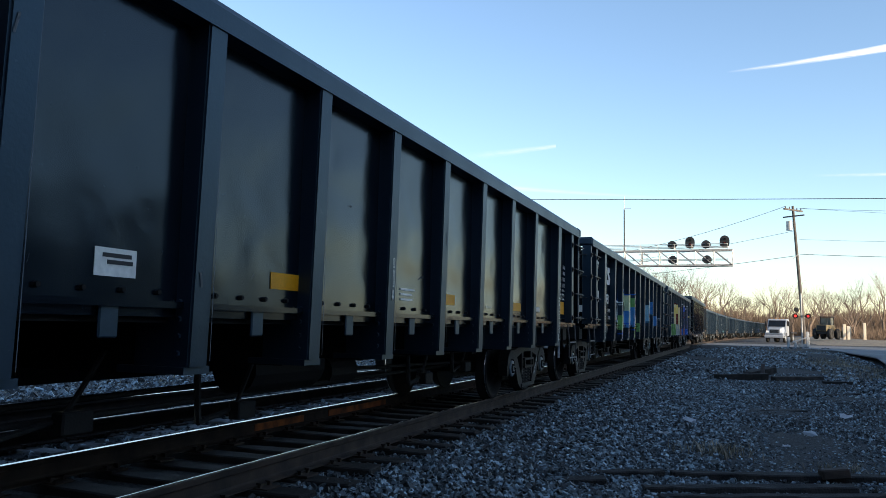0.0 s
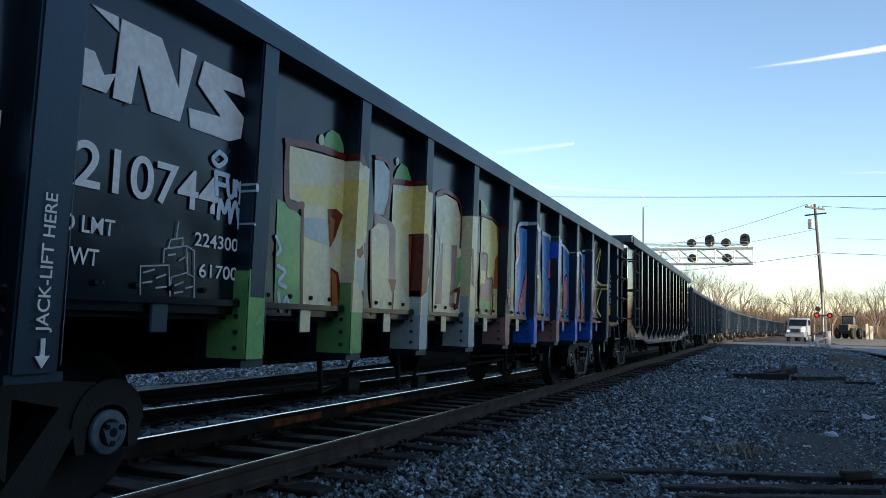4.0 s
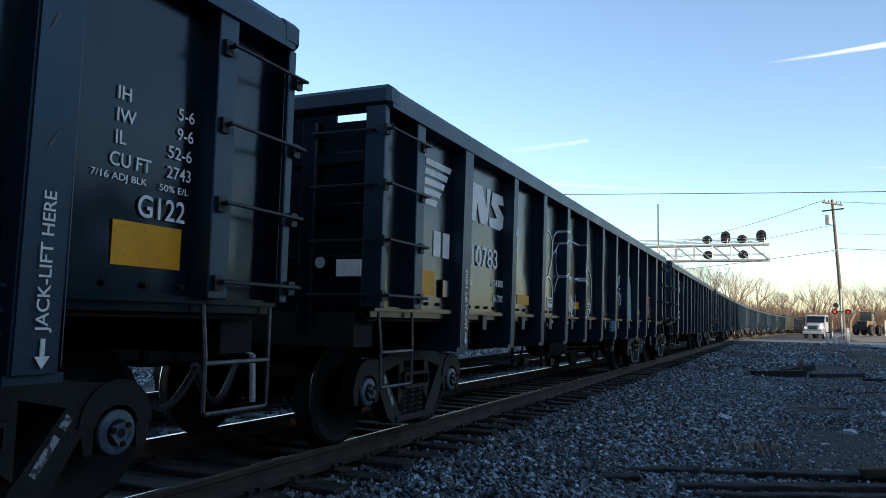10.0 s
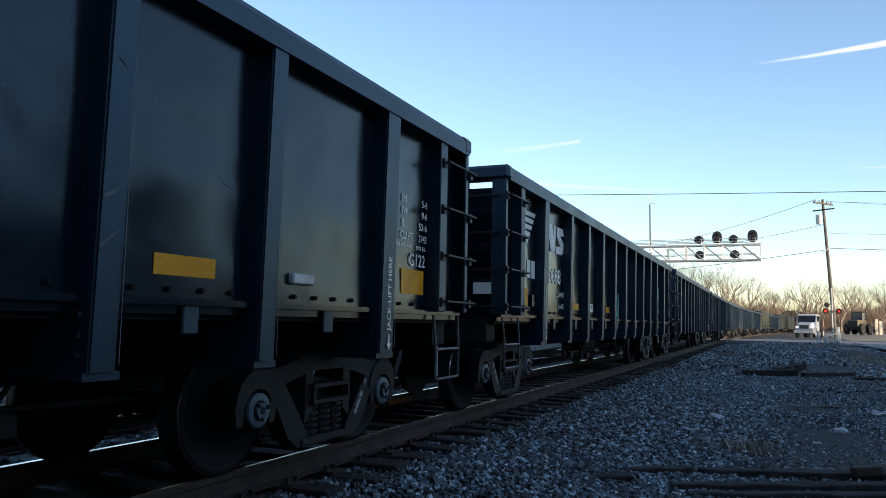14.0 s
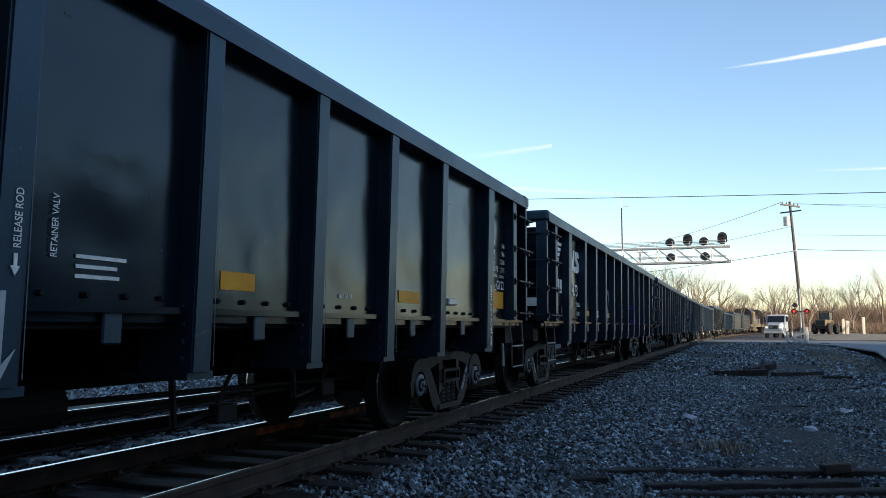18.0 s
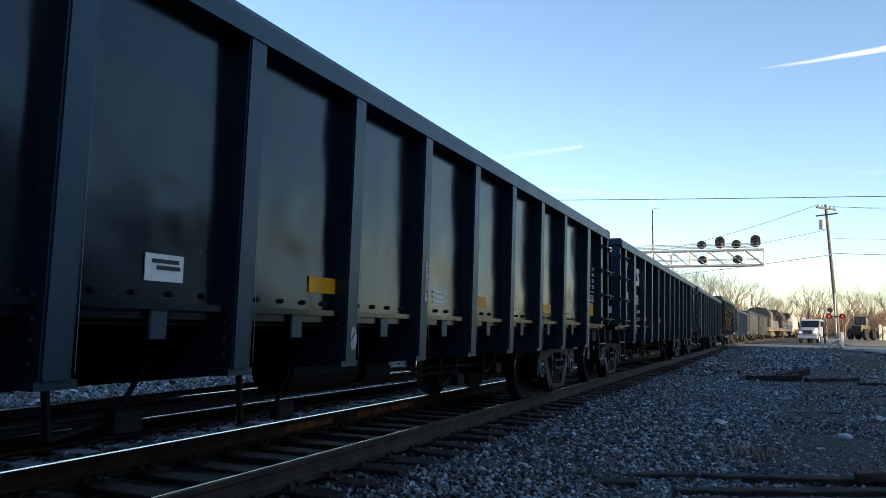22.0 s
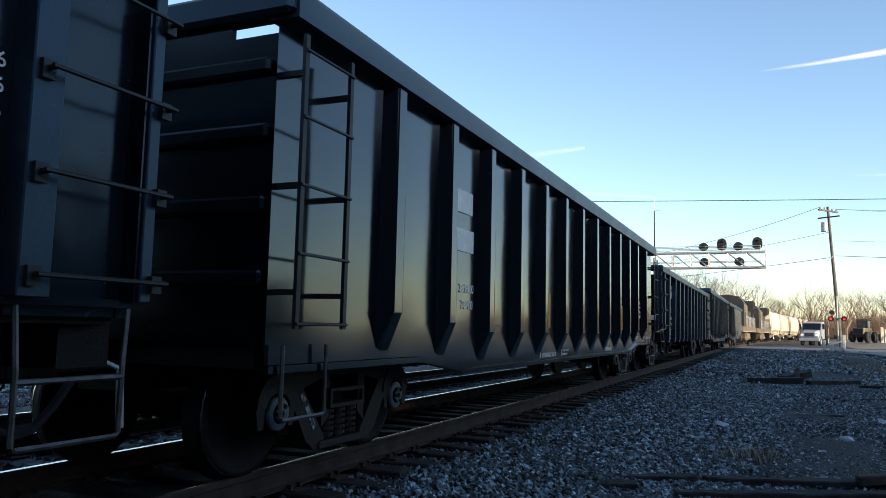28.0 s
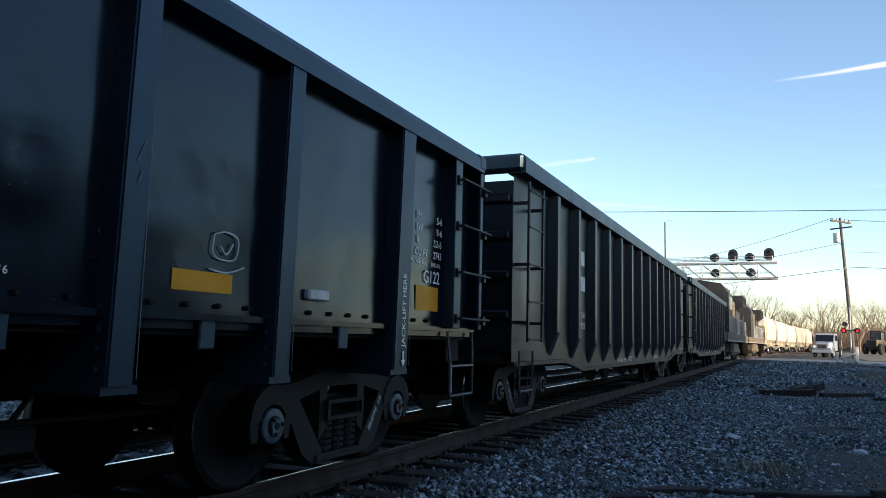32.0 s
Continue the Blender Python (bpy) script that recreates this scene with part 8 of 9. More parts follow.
def litter(name, x, y, w, mat, seed, label):
    r = random.Random(seed)
    bm = bmesh.new()
    g = [[bm.verts.new((x + w * (i / 3 - 0.5) + r.uniform(-0.1, 0.1) * w, y + w * 0.8 * (j / 3 - 0.5) + r.uniform(-0.1, 0.1) * w, ground_z(x, y) + 0.035 + w * r.uniform(0, 0.45))) for i in range(4)] for j in range(4)]
    for j in range(3):
        for i in range(3):
            bm.faces.new((g[j][i], g[j][i + 1], g[j + 1][i + 1], g[j + 1][i]))
    bmesh.ops.solidify(bm, geom=bm.faces[:], thickness=0.004)
    return tagged(link(name, bm, mat), label, "litter", "litter on the yard")


LITTER = material("paper_white", (0.75, 0.77, 0.80), 0.6, scale=8, second=(0.6, 0.62, 0.66), bump=0.1)
litter("paper_scrap", -0.75, 12.32, 0.2, LITTER, 1, "crumpled white paper on dark gravel")
litter("paper_scrap", 0.87, 11.57, 0.17, LITTER, 2, "folded white paper on dark gravel")
litter("paper_scrap", 1.63, 14.26, 0.2, LITTER, 3, "pale crumpled scrap on dark gravel")
litter("pale_scrap", 0.51, 10.31, 0.09, LITTER, 4, "small pale scrap on dark gravel")
litter("pale_scrap", -0.25, 8.69, 0.12, CHALK, 5, "small pale scrap on dark gravel")
litter("pale_scrap", -0.95, 10.6, 0.14, CHALK, 6, "small pale scrap on dark gravel")
litter("pale_scrap", 0.42, 8.45, 0.09, CHALK, 7, "small pale scrap on dark gravel")


def timber(name, a, b, w, h, mat, label, cat="timber"):
    a, b = Vector(a), Vector(b)
    d = b - a
    bm = bmesh.new()
    box(bm, -w / 2, w / 2, 0, d.length, 0, h, bev=0.012)
    bmesh.ops.subdivide_edges(bm, edges=[e for e in bm.edges if abs(e.verts[0].co.y - e.verts[1].co.y) > 0.8], cuts=7)
    for v in bm.verts:
        v.co += 0.03 * Vector((noise.noise(v.co * 3 + a), noise.noise(v.co * 2 + b), 0.7 * noise.noise(v.co * 4 + a)))
    ob = link(name, bm, mat)
    ob.matrix_world = Matrix.Translation(a) @ pose(0, 0, 0, math.degrees(math.atan2(d.z, math.hypot(d.x, d.y))), 0, math.degrees(math.atan2(-d.x, d.y)))
    return tagged(ob, label, cat)


OLD = material("rotten_tie", (0.024, 0.020, 0.017), 0.95, second=(0.006, 0.005, 0.005), scale=6, fine=60, bump=0.7)
timber("old_tie", (-1.53, 7.46, -0.41), (-0.73, 7.88, -0.39), 0.15, 0.10, OLD, "rotten grey wooden tie sunk in the gravel")
timber("old_tie", (-0.65, 7.88, -0.41), (1.7, 8.7, -0.39), 0.16, 0.11, OLD, "rotten grey wooden tie sunk in the gravel")
timber("old_tie", (-0.82, 7.02, -0.41), (0.95, 7.86, -0.39), 0.15, 0.11, OLD, "rotten grey wooden tie sunk in the gravel")
timber("old_tie", (-0.66, 6.80, -0.42), (1.3, 7.72, -0.40), 0.13, 0.10, OLD, "rotten grey wooden tie sunk in the gravel")
timber("old_tie", (-1.72, 6.95, -0.43), (-1.15, 7.1, -0.39), 0.17, 0.12, OLD, "short rotten end of a wooden tie")
timber("old_tie", (-1.95, 7.7, -0.41), (-1.5, 7.85, -0.38), 0.12, 0.09, OLD, "short rotten end of a wooden tie")
timber("tie_clamp", (0.72, 8.3, -0.33), (0.95, 8.38, -0.31), 0.12, 0.10, RUST, "rusty block on the end of a tie", "scrap")
timber("stacked_tie", (-0.7, 24.0, -0.42), (0.75, 24.7, -0.38), 0.24, 0.22, TIE, "dark creosoted tie lying on the gravel")
timber("stacked_tie", (0.9, 24.6, -0.42), (2.3, 25.9, -0.42), 0.22, 0.18, TIE, "dark creosoted tie sunk in black soil")
timber("stacked_tie", (0.2, 25.0, -0.36), (1.0, 26.4, -0.22), 0.24, 0.2, TIE, "dark creosoted tie propped on another")
timber("stacked_tie", (0.62, 25.3, -0.3), (0.68, 25.8, 0.0), 0.12, 0.1, RUST, "rusty scrap leaning on old ties")
timber("stacked_tie", (2.2, 24.2, -0.42), (3.2, 24.5, -0.42), 0.2, 0.14, TIE, "broken dark tie sunk in black soil")
timber("old_plank", (1.8, 19.5, -0.37), (2.6, 20.4, -0.36), 0.10, 0.04, OLD, "weathered grey plank on the gravel")
timber("old_plank", (0.3, 15.0, -0.38), (1.1, 15.3, -0.37), 0.10, 0.04, OLD, "weathered grey plank on the gravel")

# ---- signal gantry ----
LAMP = glow("red_signal_lens", (0.35, 0.02, 0.02), 0.1)
GY = 73.0


def head(parent, x, z, tall, lit=None):
    bm = bmesh.new()
    w, h = 0.38, 0.56 if tall else 0.40
    out = smooth_path([(x - w, z - h + 0.2), (x - w, z + h - 0.25), (x, z + h), (x + w, z + h - 0.25), (x + w, z - h + 0.2), (x, z - h)], closed=True, steps=3)
    prism(bm, [(p[0], p[1]) for p in out], "y", GY - 0.42, GY - 0.38)
    hd = part("signal_head", bm, DARK, parent, "black oval target with shaded lenses")
    for dz, mt in ((0.18, DARK), (-0.16, lit or GLASS)) if tall else ((0.0, GLASS),):
        bm = bmesh.new()
        rod(bm, (x, GY - 0.42, z + dz), (x, GY - 0.455, z + dz), 0.07, seg=14)
        part("lens", bm, mt, hd)
        bm = bmesh.new()
        for k in range(8):
            a, b = math.pi * k / 8, math.pi * (k + 1) / 8
            bm.faces.new([bm.verts.new(v) for v in ((x + 0.13 * math.cos(a), GY - 0.42, z + dz + 0.13 * math.sin(a)), (x + 0.13 * math.cos(b), GY - 0.42, z + dz + 0.13 * math.sin(b)),
                                                    (x + 0.13 * math.cos(b), GY - 0.7, z + dz + 0.11 * math.sin(b)), (x + 0.13 * math.cos(a), GY - 0.7, z + dz + 0.11 * math.sin(a)))])
        bmesh.ops.solidify(bm, geom=bm.faces[:], thickness=0.01)
        part("visor", bm, DARK, hd)
    return hd


gantry = tagged(new("signal_gantry"), "grey steel cantilever gantry with railway signal heads", "signal gantry")
X0, X1, ZB, ZT = -13.3, -0.45, 7.02, 8.42
for y in (GY - 0.45, GY + 0.45):
    for z in (ZB, ZT):
        bm = bmesh.new()
        box(bm, X0, X1, y - 0.075, y + 0.075, z - 0.075, z + 0.075)
        part("chord", bm, GALV, gantry)
    n = 8
    for k in range(n + 1):
        x = X0 + (X1 - X0) * k / n
        bm = bmesh.new()
        rod(bm, (x, y, ZB), (x, y, ZT), 0.05, seg=6)
        part("strut", bm, GALV, gantry)
        if k < n:
            bm = bmesh.new()
            rod(bm, (x, y, ZT), (x + (X1 - X0) / n, y, ZB), 0.05, seg=6)
            part("brace", bm, GALV, gantry)
part("walkway", boxes((X0, X1, GY - 0.4, GY + 0.4, ZB + 0.06, ZB + 0.1)), GALV, gantry)
for y in (GY - 0.55, GY + 0.55):
    for z in (ZT + 0.3, ZT + 0.55, ZB + 0.55):
        bm = bmesh.new()
        rod(bm, (X0, y, z), (X1 - 0.4, y, z), 0.03, seg=6)
        part("handrail", bm, GALV, gantry)
    for k in range(9):
        x = X0 + 0.1 + (X1 - 0.5 - X0) * k / 8
        bm = bmesh.new()
        rod(bm, (x, y, ZT), (x, y, ZT + 0.58), 0.018, seg=6)
        part("rail_post", bm, GALV, gantry)
for y in (GY - 0.45, GY + 0.45):
    bm = bmesh.new()
    rod(bm, (X0, y, -0.3), (X0, y, ZT + 0.9), 0.16, seg=12)
    part("mast", bm, GALV, gantry)
for x, z, tall in ((-5.7, 8.95, 0), (-4.12, 9.13, 1), (-2.72, 8.95, 0), (-1.12, 9.18, 1), (-5.65, 7.55, 0), (-2.65, 7.55, 0)):
    head(gantry, x, z, tall, LAMP if tall else None)
    bm = bmesh.new()
    rod(bm, (x, GY - 0.3, z - 0.6), (x, GY - 0.3, z + 0.3), 0.04, seg=6)
    part("head_post", bm, GALV, gantry)
for z in (7.4, 8.0):     # hoops of the access ladder
    bm = bmesh.new()
    for k in range(12):
        a, b = 2 * math.pi * k / 12, 2 * math.pi * (k + 1) / 12
        rod(bm, (-8.2 + 0.45 * math.cos(a), GY - 0.95 + 0.4 * math.sin(a), z), (-8.2 + 0.45 * math.cos(b), GY - 0.95 + 0.4 * math.sin(b), z), 0.025, seg=5)
    part("ladder_hoop", bm, GALV, gantry)

bm = bmesh.new()
rod(bm, (-11.1, 80, -0.3), (-11.1, 80, 13.6), 0.09, 0.06, seg=8)
mast = tagged(link("antenna_mast", bm, BOGIE), "thin grey radio mast with a short aerial", "antenna")
bm = bmesh.new()
rod(bm, (-11.1, 80, 13.6), (-11.1, 80, 15.0), 0.025, seg=6)
part("whip", bm, GALV, mast)
bm = bmesh.new()
rod(bm, (-11.1, 80, 13.7), (-10.4, 80, 13.7), 0.02, seg=6)
part("side_aerial", bm, GALV, mast)

# ---- utility pole and wires ----
PX, PY = 5.05, 67.0
pole = tagged(new("utility_pole"), "leaning weathered wooden utility pole with a transformer", "utility pole")
bm = bmesh.new()
rod(bm, (PX - 0.14, PY, -0.6), (PX - 0.82, PY, 11.35), 0.16, 0.095, seg=12)
part("shaft", bm, WOOD, pole)
arm = bmesh.new()
box(arm, -1.2, 1.2, -0.06, 0.06, -0.06, 0.06, m=Matrix.Translation((PX - 0.8, PY - 0.14, 11.0)) @ pose(0, 0, 0, 0, 0, 52))
part("crossarm", arm, WOOD, pole)
arm = bmesh.new()
box(arm, -0.9, 0.9, -0.05, 0.05, -0.05, 0.05, m=Matrix.Translation((PX - 0.78, PY - 0.14, 10.5)) @ pose(0, 0, 0, 0, 0, -35))
part("crossarm", arm, WOOD, pole)
bm = bmesh.new()
rod(bm, (PX - 1.12, PY - 0.1, 9.35), (PX - 1.12, PY - 0.1, 10.1), 0.24, seg=16)
part("transformer", bm, GALV, pole, "grey can-shaped transformer")
for dx in (-1.42, -1.1, -0.5, -0.18):
    bm = bmesh.new()
    rod(bm, (PX + dx, PY - 0.14 + (dx + 0.8) * 1.28, 11.05), (PX + dx, PY - 0.14 + (dx + 0.8) * 1.28, 11.24), 0.05, 0.03, seg=8)
    part("insulator", bm, DARK, pole)
bm = bmesh.new()
rod(bm, (PX - 0.5, PY - 0.18, 7.4), (PX - 0.9, PY - 0.3, 7.0), 0.03, seg=6)
part("bracket", bm, GALV, pole)


def wire(a, b, sag, r, label):
    a, b = Vector(a), Vector(b)
    pts = [a.lerp(b, k / 24) - Vector((0, 0, sag * 4 * (k / 24) * (1 - k / 24))) for k in range(25)]
    u = (b - a).cross(Vector((0, 0, 1))).normalized()
    w = u.cross((b - a).normalized())
    bm = bmesh.new()
    rings = [[bm.verts.new(p + r * (u * math.cos(k * 1.2566) + w * math.sin(k * 1.2566))) for k in range(5)] for p in pts]
    for c, d in zip(rings, rings[1:]):
        for k in range(5):
            bm.faces.new((c[k], c[(k + 1) % 5], d[(k + 1) % 5], d[k]))
    return tagged(link("overhead_wire", bm, DARK), label, "wire", "overhead wires")


wire((-60, 50, 12.4), (40, 50, 8.2), 0.6, 0.022, "long black overhead cable across the tracks")
wire((PX - 1.42, PY - 0.93, 11.22), (-34, 96, 10.4), 2.2, 0.018, "sagging black wire from the pole")
wire((PX - 0.75, PY - 0.1, 9.3), (-30, 88, 7.2), 0.7, 0.015, "sagging black wire from the pole")
wire((PX - 0.5, PY, 7.3), (-26, 84, 5.6), 0.3, 0.02, "lower black cable from the pole")
wire((PX - 0.4, PY, 7.4), (40, 60, 6.9), 0.6, 0.02, "lower black cable beyond the pole")
wire((PX - 0.18, PY + 0.65, 11.22), (45, 62, 9.7), 0.6, 0.012, "thin black wire beyond the pole")
wire((PX - 0.5, PY + 0.24, 11.22), (45, 64, 8.6), 0.6, 0.01, "thin black wire beyond the pole")
wire((PX - 0.4, PY, 8.6), (45, 60, 7.8), 0.6, 0.01, "thin black wire beyond the pole")

# ---- crossing signal ----
RED_ON = glow("lit_red_lens", (1.0, 0.05, 0.04), 0.8)
RED_DIM = glow("dim_red_lens", (0.8, 0.04, 0.04), 0.5)
CX, CY = 4.2, 60.3
xs = tagged(new("crossing_signal"), "level-crossing signal mast with two red lamps", "crossing signal")
bm = bmesh.new()
rod(bm, (CX, CY, -0.05), (CX, CY, 3.9), 0.055, seg=10)
part("mast", bm, GALV, xs)
part("base_box", boxes((CX - 0.25, CX + 0.25, CY - 0.2, CY + 0.2, -0.05, 0.28), bev=0.02), GALV, xs)
part("lamp_arm", boxes((CX - 0.4, CX + 0.4, CY - 0.12, CY - 0.07, 2.24, 2.3)), DARK, xs)
for dx, mat in ((-0.42, RED_ON), (0.42, RED_DIM)):
    bm = bmesh.new()
    rod(bm, (CX + dx, CY - 0.1, 2.27), (CX + dx, CY - 0.13, 2.27), 0.19, seg=20)
    t = part("lamp_target", bm, DARK, xs, "round black target")
    bm = bmesh.new()
    rod(bm, (CX + dx, CY - 0.13, 2.27), (CX + dx, CY - 0.16, 2.27), 0.09, seg=16)
    part("lens", bm, mat, t, "red lamp lens")
    bm = bmesh.new()
    for k in range(8):
        a, b = math.pi * k / 8, math.pi * (k + 1) / 8
        bm.faces.new([bm.verts.new(v) for v in ((CX + dx + 0.15 * math.cos(a), CY - 0.13, 2.27 + 0.15 * math.sin(a)), (CX + dx + 0.15 * math.cos(b), CY - 0.13, 2.27 + 0.15 * math.sin(b)),
                                                (CX + dx + 0.18 * math.cos(b), CY - 0.4, 2.27 + 0.15 * math.sin(b)), (CX + dx + 0.18 * math.cos(a), CY - 0.4, 2.27 + 0.15 * math.sin(a)))])
    bmesh.ops.solidify(bm, geom=bm.faces[:], thickness=0.01)
    part("visor", bm, DARK, t)
bm = bmesh.new()
rod(bm, (CX - 0.35, CY - 0.1, 2.72), (CX - 0.35, CY - 0.16, 2.72), 0.17, seg=14)
part("bell", bm, DARK, xs)
for dx, h in ((-0.9, 0.75), (-0.45, 0.5), (0.35, 1.15)):
    part("gate_fitting", boxes((CX + dx - 0.1, CX + dx + 0.1, CY - 0.3, CY - 0.1, -0.05, h), bev=0.02), CHALK, xs, "white-painted gate fitting")
bm = bmesh.new()
rod(bm, (CX - 0.7, CY - 0.3, 0.35), (CX + 0.35, CY - 0.3, 0.75), 0.05, seg=6)
part("gate_arm_stub", bm, CHALK, xs)

# ---- truck ----
TPAINT = material("white_truck_paint", (0.36, 0.40, 0.45), 0.3, second=(0.30, 0.33, 0.37), scale=2, fine=30, bump=0.01, coat=0.4)
TYRE = material("tyre_rubber", (0.02, 0.02, 0.02), 0.9, scale=8, bump=0.2)
CHROME = material("chrome", (0.7, 0.7, 0.7), 0.2, metal=1.0, scale=4, bump=0)
AMBER = glow("headlamp_glass", (0.8, 0.78, 0.72), 0.25)


def build_truck(x, y):
    t = tagged(new("flatbed_truck"), "white medium-duty truck facing the crossing", "truck")
    bm = bmesh.new()
    prism(bm, [(0.0, 0.85), (0.0, 1.35), (0.12, 1.5), (1.25, 1.68), (1.35, 1.68), (1.35, 0.7), (0.3, 0.7)], "x", -0.92, 0.92)
    for v in bm.verts:
        if v.co.z > 1.3:
            v.co.x *= 0.74 if v.co.y < 0.5 else 0.86
    bmesh.ops.bevel(bm, geom=bm.edges[:], offset=0.06, segments=2, affect="EDGES")
    part("hood", bm, TPAINT, t)
    bm = bmesh.new()
    prism(bm, [(1.3, 0.7), (1.3, 1.66), (1.78, 2.42), (1.95, 2.52), (3.1, 2.52), (3.15, 2.4), (3.15, 0.7)], "x", -1.0, 1.0)
    bmesh.ops.bevel(bm, geom=bm.edges[:], offset=0.05, segments=2, affect="EDGES")
    part("cab", bm, TPAINT, t)
    bm = bmesh.new()
    m = Matrix.Translation((0, 1.515, 2.02)) @ pose(0, 0, 0, -32.3, 0, 0)
    box(bm, -0.9, 0.9, -0.012, 0.012, -0.40, 0.40, m=m, bev=0.008)
    part("windscreen", bm, GLASS, t)
    for s in (-1, 1):
        part("side_window", boxes((s * 1.0, s * 1.012, 1.85, 2.75, 1.75, 2.35)), GLASS, t)
        bm = boxes((s * 0.55, s * 0.88, -0.015, 0.03, 1.02, 1.24), bev=0.02)
        part("headlight", bm, AMBER, t)
        bm = boxes((s * 1.12, s * 1.3, 1.6, 1.72, 1.75, 2.25), bev=0.02)
        mirror = part("mirror", bm, DARK, t)
        bm = bmesh.new()
        rod(bm, (s * 1.0, 1.7, 2.2), (s * 1.2, 1.66, 2.2), 0.02, seg=6)
        part("mirror_arm", bm, DARK, mirror)
        for yy, w in ((0.95, 0.26), (5.4, 0.5)):
            bm = bmesh.new()
            lathe(bm, [(s * (1.02 - w), 0.3), (s * (1.02 - w), 0.46), (s * (1.05 - w), 0.5), (s * 0.99, 0.5), (s * 1.02, 0.46), (s * 1.02, 0.3)], 24, [0] * 6)
            wheel = part("wheel", bm, TYRE, t)
            wheel.location = (0, yy, 0.5)
            bm = bmesh.new()
            lathe(bm, [(s * 1.0, 0.3), (s * 0.95, 0.26), (s * 0.97, 0.12), (s * 1.03, 0.1), (s * 1.03, 0.0)], 20, [0] * 5)
            part("rim", bm, TPAINT, wheel)
        bm = bmesh.new()
        prism(bm, [(0.3, 0.7), (0.45, 1.05), (0.95, 1.18), (1.45, 1.05), (1.6, 0.7), (1.5, 0.7), (1.35, 0.98), (0.95, 1.09), (0.55, 0.98), (0.42, 0.7)], "x", s * 0.9, s * 1.06)
        part("fender", bm, TPAINT, t)
    bm = boxes((-0.45, 0.45, -0.03, 0.04, 0.98, 1.36))
    grille = part("grille", bm, DARK, t)
    for k in range(5):
        part("grille_bar", boxes((-0.44, 0.44, -0.045, -0.03, 1.02 + 0.07 * k, 1.045 + 0.07 * k)), CHROME, grille)
    part("bumper", boxes((-1.02, 1.02, -0.2, 0.1, 0.48, 0.78), bev=0.04), TPAINT, t)
    for dx in (-0.6, -0.2, 0.2, 0.6):
        part("roof_marker", boxes((dx - 0.05, dx + 0.05, 1.98, 2.1, 2.5, 2.56), bev=0.01), YELLOW, t)
    part("chassis", boxes((-0.45, 0.45, 0.6, 7.0, 0.55, 0.8)), DARK, t)
    part("flatbed", boxes((-1.15, 1.15, 3.35, 7.1, 0.98, 1.12), bev=0.01), DARK, t)
    part("headboard", boxes((-1.1, 1.1, 3.25, 3.33, 1.1, 2.2)), DARK, t)
    t.matrix_world = pose(x, y, ground_z(x, y) + 0.03, 0, 0, -13) @ Matrix.Diagonal((0.92, 0.92, 0.97, 1))
    return t


build_truck(3.35, 85.0)


def build_loader(x, y):
    t = tagged(new("wheel_loader"), "dark wheel loader parked with its glazed cab", "loader")
    YEL = material("worn_machine_paint", (0.16, 0.12, 0.05), 0.6, second=(0.09, 0.07, 0.04), scale=3, fine=40, bump=0.05)
    part("engine_cover", boxes((-0.75, 0.75, -1.6, 0.1, 1.1, 2.0), bev=0.08), YEL, t)
    part("grille", boxes((-0.6, 0.6, -1.63, -1.58, 1.2, 1.9)), DARK, t)
    part("chassis", boxes((-0.7, 0.7, -1.4, 3.0, 0.7, 1.15), bev=0.04), DARK, t)
    for sx in (-0.68, 0.68):
        for sy in (0.15, 1.6):
            part("cab_post", boxes((sx - 0.05, sx + 0.05, sy - 0.05, sy + 0.05, 1.9, 3.05)), DARK, t)
    part("cab_glass", boxes((-0.66, 0.66, 0.17, 1.58, 1.95, 2.98)), material("cab_glass", (0.10, 0.11, 0.11), 0.1, scale=2, bump=0), t)
    part("cab_base", boxes((-0.75, 0.75, 0.05, 1.7, 1.15, 1.95), bev=0.03), YEL, t)
    part("cab_roof", boxes((-0.82, 0.82, 0.0, 1.75, 3.05, 3.18), bev=0.04), DARK, t)
    for s in (-1, 1):
        for yy in (-0.9, 2.1):
            bm = bmesh.new()
            lathe(bm, [(s * 0.75, 0.3), (s * 0.75, 0.68), (s * 0.8, 0.75), (s * 1.2, 0.75), (s * 1.25, 0.68), (s * 1.25, 0.3), (s * 1.1, 0.25), (s * 1.1, 0)], 24, [0] * 8)
            w = part("wheel", bm, TYRE, t)
            w.location = (0, yy, 0.75)
    bm = boxes((-1.3, 1.3, 3.6, 4.3, 0.3, 1.2), bev=0.05)
    part("bucket", bm, YEL, t)
    for s in (-1, 1):
        bm = bmesh.new()
        rod(bm, (s * 0.5, 2.2, 1.7), (s * 0.5, 3.7, 0.8), 0.1, seg=6)
        part("lift_arm", bm, YEL, t)
    bm = bmesh.new()
    rod(bm, (0.5, -0.6, 2.0), (0.5, -0.6, 2.6), 0.05, seg=8)
    part("exhaust", bm, DARK, t)
    t.matrix_world = pose(x, y, 0.4, 0, 0, -24) @ Matrix.Diagonal((0.76, 0.76, 0.8, 1))
    return t


build_loader(9.0, 95)
for k, (x, y, h) in enumerate(((10.9, 95, 1.7), (11.3, 95, 1.5), (12.9, 95, 1.9), (11.1, 97, 1.4), (11.9, 99, 1.5))):
    ob = link("bollard", boxes((x - 0.14, x + 0.14, y - 0.14, y + 0.14, 0.38, 0.4 + h), bev=0.03), BEIGE)
    tagged(ob, "pale worn concrete bollard on the verge", "bollard", "bollards by the loader")

